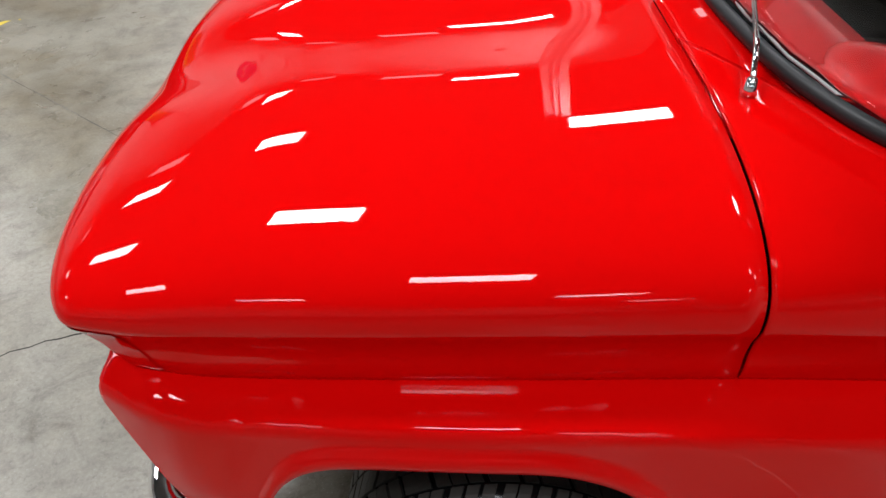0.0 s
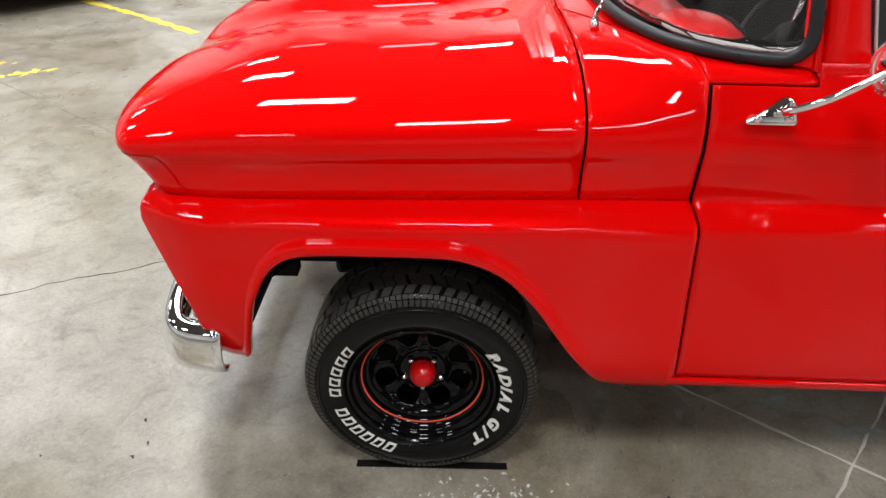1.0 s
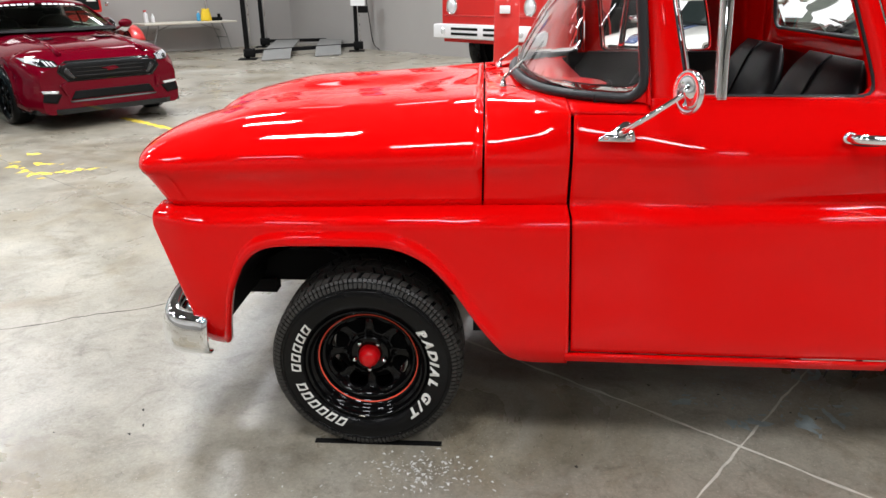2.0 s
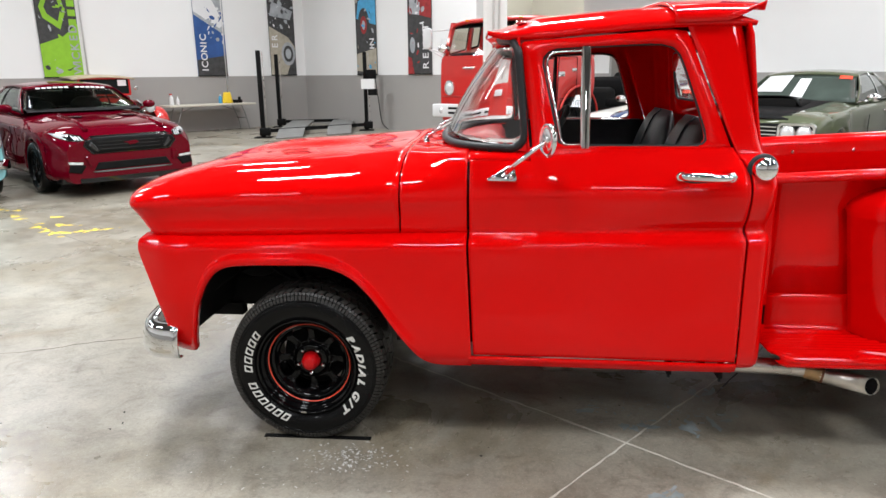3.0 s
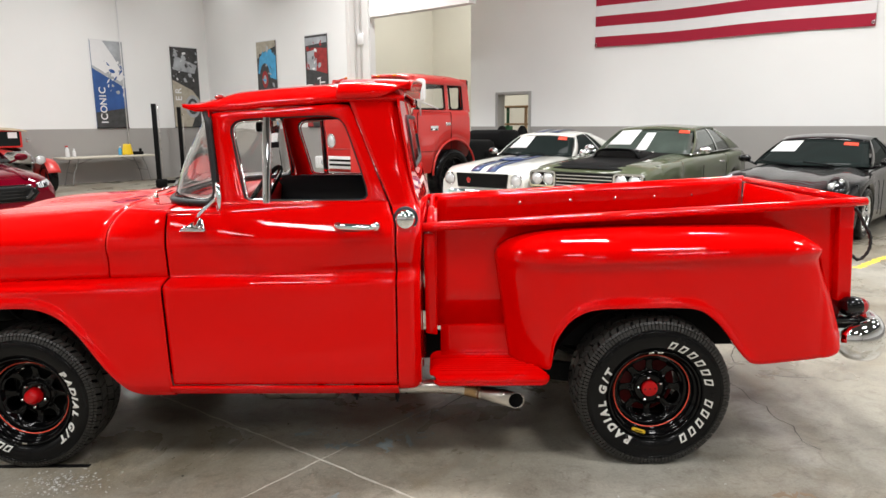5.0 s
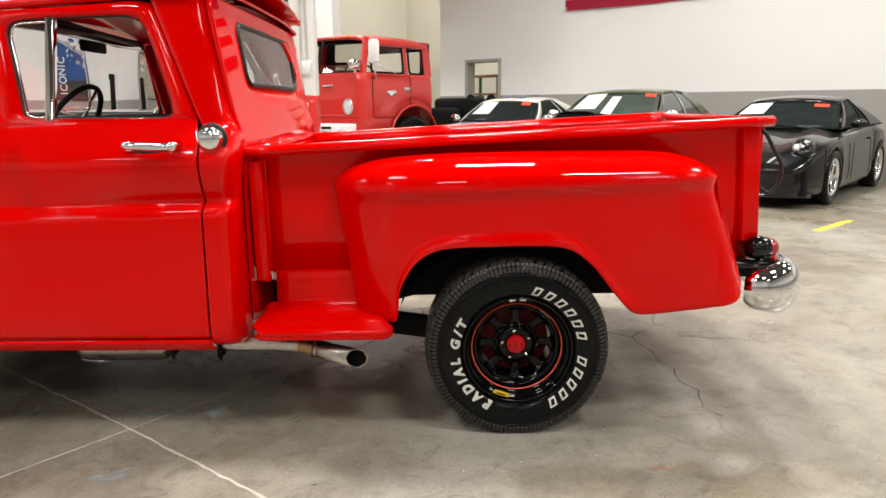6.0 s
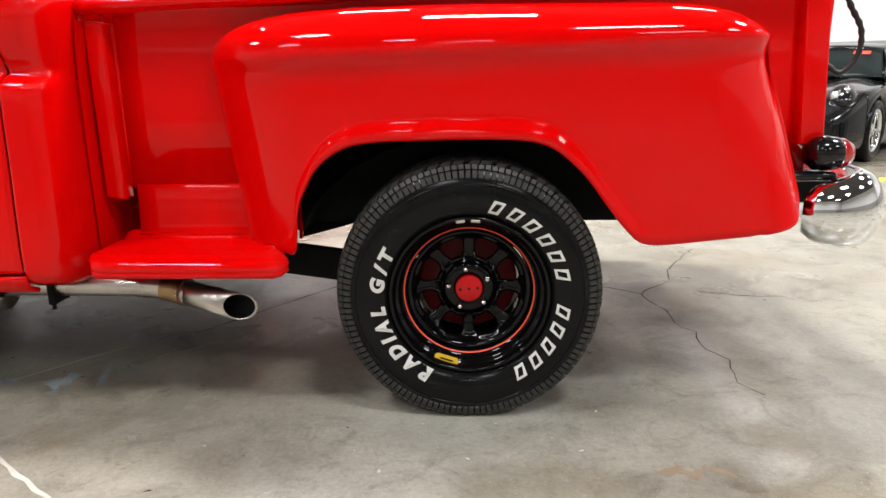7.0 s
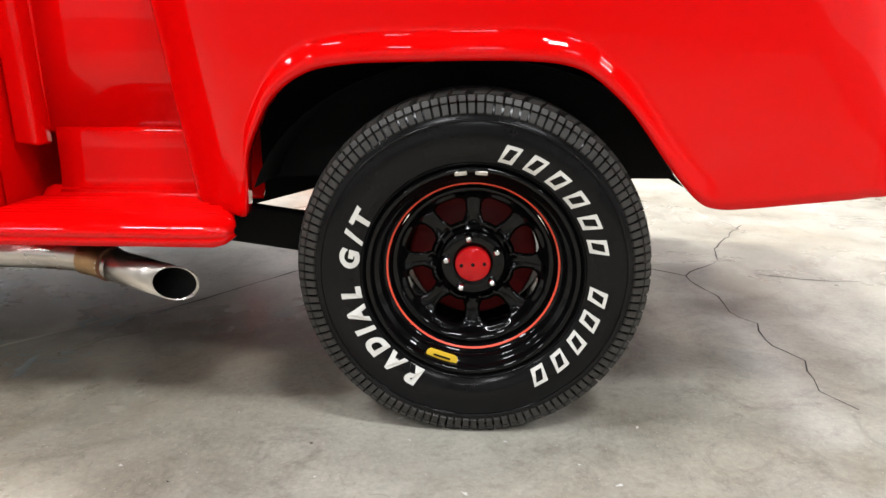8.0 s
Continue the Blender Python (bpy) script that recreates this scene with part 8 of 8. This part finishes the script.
# the flag on the far wall, slightly rippled
flag = thing("wall_flag", "large red and white striped flag hung on the wall", "flag", at=hall_pose(-1.23, WALL_DOOR - 0.012, 3.16))
FW, FH = 5.23, 2.77


def flag_pt(x, z):
    return (x, -0.022 - 0.012 * math.sin(2.6 * x + 0.8 * z) - 0.006 * math.sin(7 * x), z + 0.012 * math.sin(1.7 * x))


for k in range(13):
    z0, z1 = FH * k / 13, FH * (k + 1) / 13
    x0 = -FW / 2 + (FW * 0.4 if k >= 6 else 0)
    part("stripe", sheet([[flag_pt(x, z) for x in span(x0, FW / 2, 40)] for z in (z0, (z0 + z1) / 2, z1)]), FLAG_RED if k % 2 == 0 else FLAG_WHITE, flag)
part("canton", sheet([[flag_pt(x, z) for x in span(-FW / 2, -FW / 2 + FW * 0.4, 12)] for z in (FH * 6 / 13, FH)]), FLAG_BLUE, flag)
for x in (-FW / 2 + 0.03, FW / 2 - 0.03):
    part("grommet", lathe([(0.012, 0.0), (0.022, -0.006), (0.03, 0.0)], 14, m=Matrix.Translation((x, -0.05, 0.05))), CHROME, flag)

# four-post car lift
lift = thing("car_lift", "black four-post car lift with grey ramps", "car lift")
P1, P2, P3, P4 = Vector((-5.07, 13.9, 0)), Vector((-5.75, 17.3, 0)), Vector((-2.9, 16.06, 0)), Vector((-3.25, 18.1, 0))
for p in (P1, P2, P3, P4):
    tm = Matrix.Translation(p) @ Matrix.Rotation(radians(10), 4, "Z")
    post = part("post", box(-0.05, 0.05, -0.055, 0.055, 0.02, 2.08, m=tm), MATT_BLACK, lift, "black square lift post", bevel=0.008)
    part("base_plate", box(-0.2, 0.2, -0.2, 0.2, 0, 0.02, m=tm), MATT_BLACK, post, smooth=False)
    part("carriage", box(-0.08, 0.17, -0.09, 0.09, 0.05, 0.24, m=tm), MATT_BLACK, post, bevel=0.02)
    part("cable_rod", pipe([p + Vector((0.10, 0, 0.05)), p + Vector((0.10, 0, 2.05))], 0.008, 6), STEEL, post)
for s0 in (0.14, 0.60):
    q = []
    for s, e in ((s0, 0), (s0 + 0.24, 0), (s0 + 0.24, 1), (s0, 1)):
        a = P1.lerp(P3, s) if e == 0 else P2.lerp(P4, s)
        q.append((a.x, a.y, 0.14))
    part("ramp", plate(q, (0, 0, 0.05)), LIFT_GREY, lift, "grey steel ramp", smooth=False)
    d = (P1 - P2).normalized()
    f0, f1 = Vector(q[0]), Vector(q[1])
    part("ramp_foot", plate([f0 + Vector((0, 0, 0.04)), f1 + Vector((0, 0, 0.04)), f1 + d * 0.8 + Vector((0, 0, -0.13)), f0 + d * 0.8 + Vector((0, 0, -0.13))], (0, 0, 0.02)), LIFT_GREY, lift, smooth=False)
for a, b in ((P1, P3), (P2, P4)):
    part("cross_beam", pipe([a + Vector((0, 0, 0.16)), b + Vector((0, 0, 0.16))], 0.06, 4), MATT_BLACK, lift, smooth=False)
cb = part("control_box", box(-0.12, 0.12, -0.20, -0.06, 1.38, 1.62, m=Matrix.Translation(P3 + Vector((0.22, -0.1, 0)))), MATT_BLACK, lift, bevel=0.01)
part("motor", box(-0.10, 0.14, -0.2, -0.04, 0.95, 1.12, m=Matrix.Translation(P3 + Vector((0.22, -0.1, 0)))), MATT_BLACK, lift, bevel=0.02)
part("notice", box(-0.2, 0.16, -0.23, -0.222, 1.12, 1.38, m=Matrix.Translation(P3 + Vector((0.15, -0.1, 0)))), PAPER, cb, "white notice sheet", smooth=False)
part("hose", pipe(smooth_line([P3 + Vector((0.30, -0.15, 1.4)), P3 + Vector((0.38, -0.15, 0.8)), P3 + Vector((0.46, -0.1, 0.2)), P3 + Vector((0.6, 0, 0.02))], 20), 0.012, 6), MATT_BLACK, lift)

# folding table with bottles
table = thing("folding_table", "beige folding table against the grey wall", "table", at=hall_pose(WALL_LEFT + 0.48, 7.45, 0, 90))
part("tabletop", box(-1.25, 1.25, -0.38, 0.38, 0.70, 0.745), TABLE_TOP, table, bevel=0.012)
for k in (-1, 1):
    for y in (-0.27, 0.27):
        part("leg", pipe(smooth_line([(k * 0.85, y, 0.70), (k * 0.95, y, 0.45), (k * 1.0, y * 0.9, 0.3), (k * 1.06, y, 0.0)], 12), 0.015, 8), LIFT_GREY, table)
    part("leg_bar", pipe([(k * 0.96, -0.27, 0.33), (k * 0.96, 0.27, 0.33)], 0.012, 6), LIFT_GREY, table)
    part("brace", pipe([(k * 0.92, 0.0, 0.5), (k * 0.35, 0.0, 0.70)], 0.011, 6), LIFT_GREY, table)


def bottle(x, y, h, r, body, capm, label, trig=False):
    b = thing("spray_bottle" if trig else "bottle", label, "bottle", at=table.matrix_world @ Matrix.Translation((x, y, 0.745)))
    part("flask", lathe([(0, 0.0), (r, 0.0), (r * 1.03, 0.02), (r, h * 0.6), (r * 0.85, h * 0.72), (r * 0.35, h * 0.82), (r * 0.35, h * 0.9), (0, h * 0.9)], 18, m=Matrix.Rotation(radians(90), 4, "X")), body, b)
    part("cap", box(-r * (0.9 if trig else 0.4), r * 0.5, -r * 0.4, r * 0.4, h * 0.88, h), capm, b, bevel=0.005)
    return b


bpy.context.view_layer.update()
bottle(-1.0, 0.05, 0.30, 0.05, PLASTIC_WHITE, FIRE_RED, "white spray bottle with red trigger on the table", True)
bottle(-0.85, 0.0, 0.22, 0.04, PLASTIC_WHITE, PLASTIC_WHITE, "small clear bottle on the table")
bottle(0.42, 0.10, 0.24, 0.05, BANNER_SKY, PLASTIC_WHITE, "pale blue bottle on the table")
bag = thing("yellow_bag", "bright yellow bag standing on the table", "bag", at=table.matrix_world @ Matrix.Translation((0.58, 0.0, 0.745)))
part("sack", sheet([[(0.15 * math.cos(a) * (1 - 0.35 * s * s), 0.09 * math.sin(a) * (1 - 0.5 * s), 0.30 * s + 0.015 * math.sin(5 * a)) for a in span(0, 2 * math.pi, 18)[:-1]] for s in span(0, 1, 6)], wrap_v=True), PLASTIC_YELLOW, bag, solid=-0.004)
drill = thing("power_tool", "black and yellow power tool lying on the table", "tool", at=table.matrix_world @ Matrix.Translation((0.88, 0.0, 0.745)))
part("tool_body", box(-0.14, 0.14, -0.05, 0.05, 0.0, 0.09), MATT_BLACK, drill, bevel=0.02)
part("tool_handle", box(0.04, 0.10, -0.04, 0.04, 0.08, 0.17), MATT_BLACK, drill, bevel=0.015)
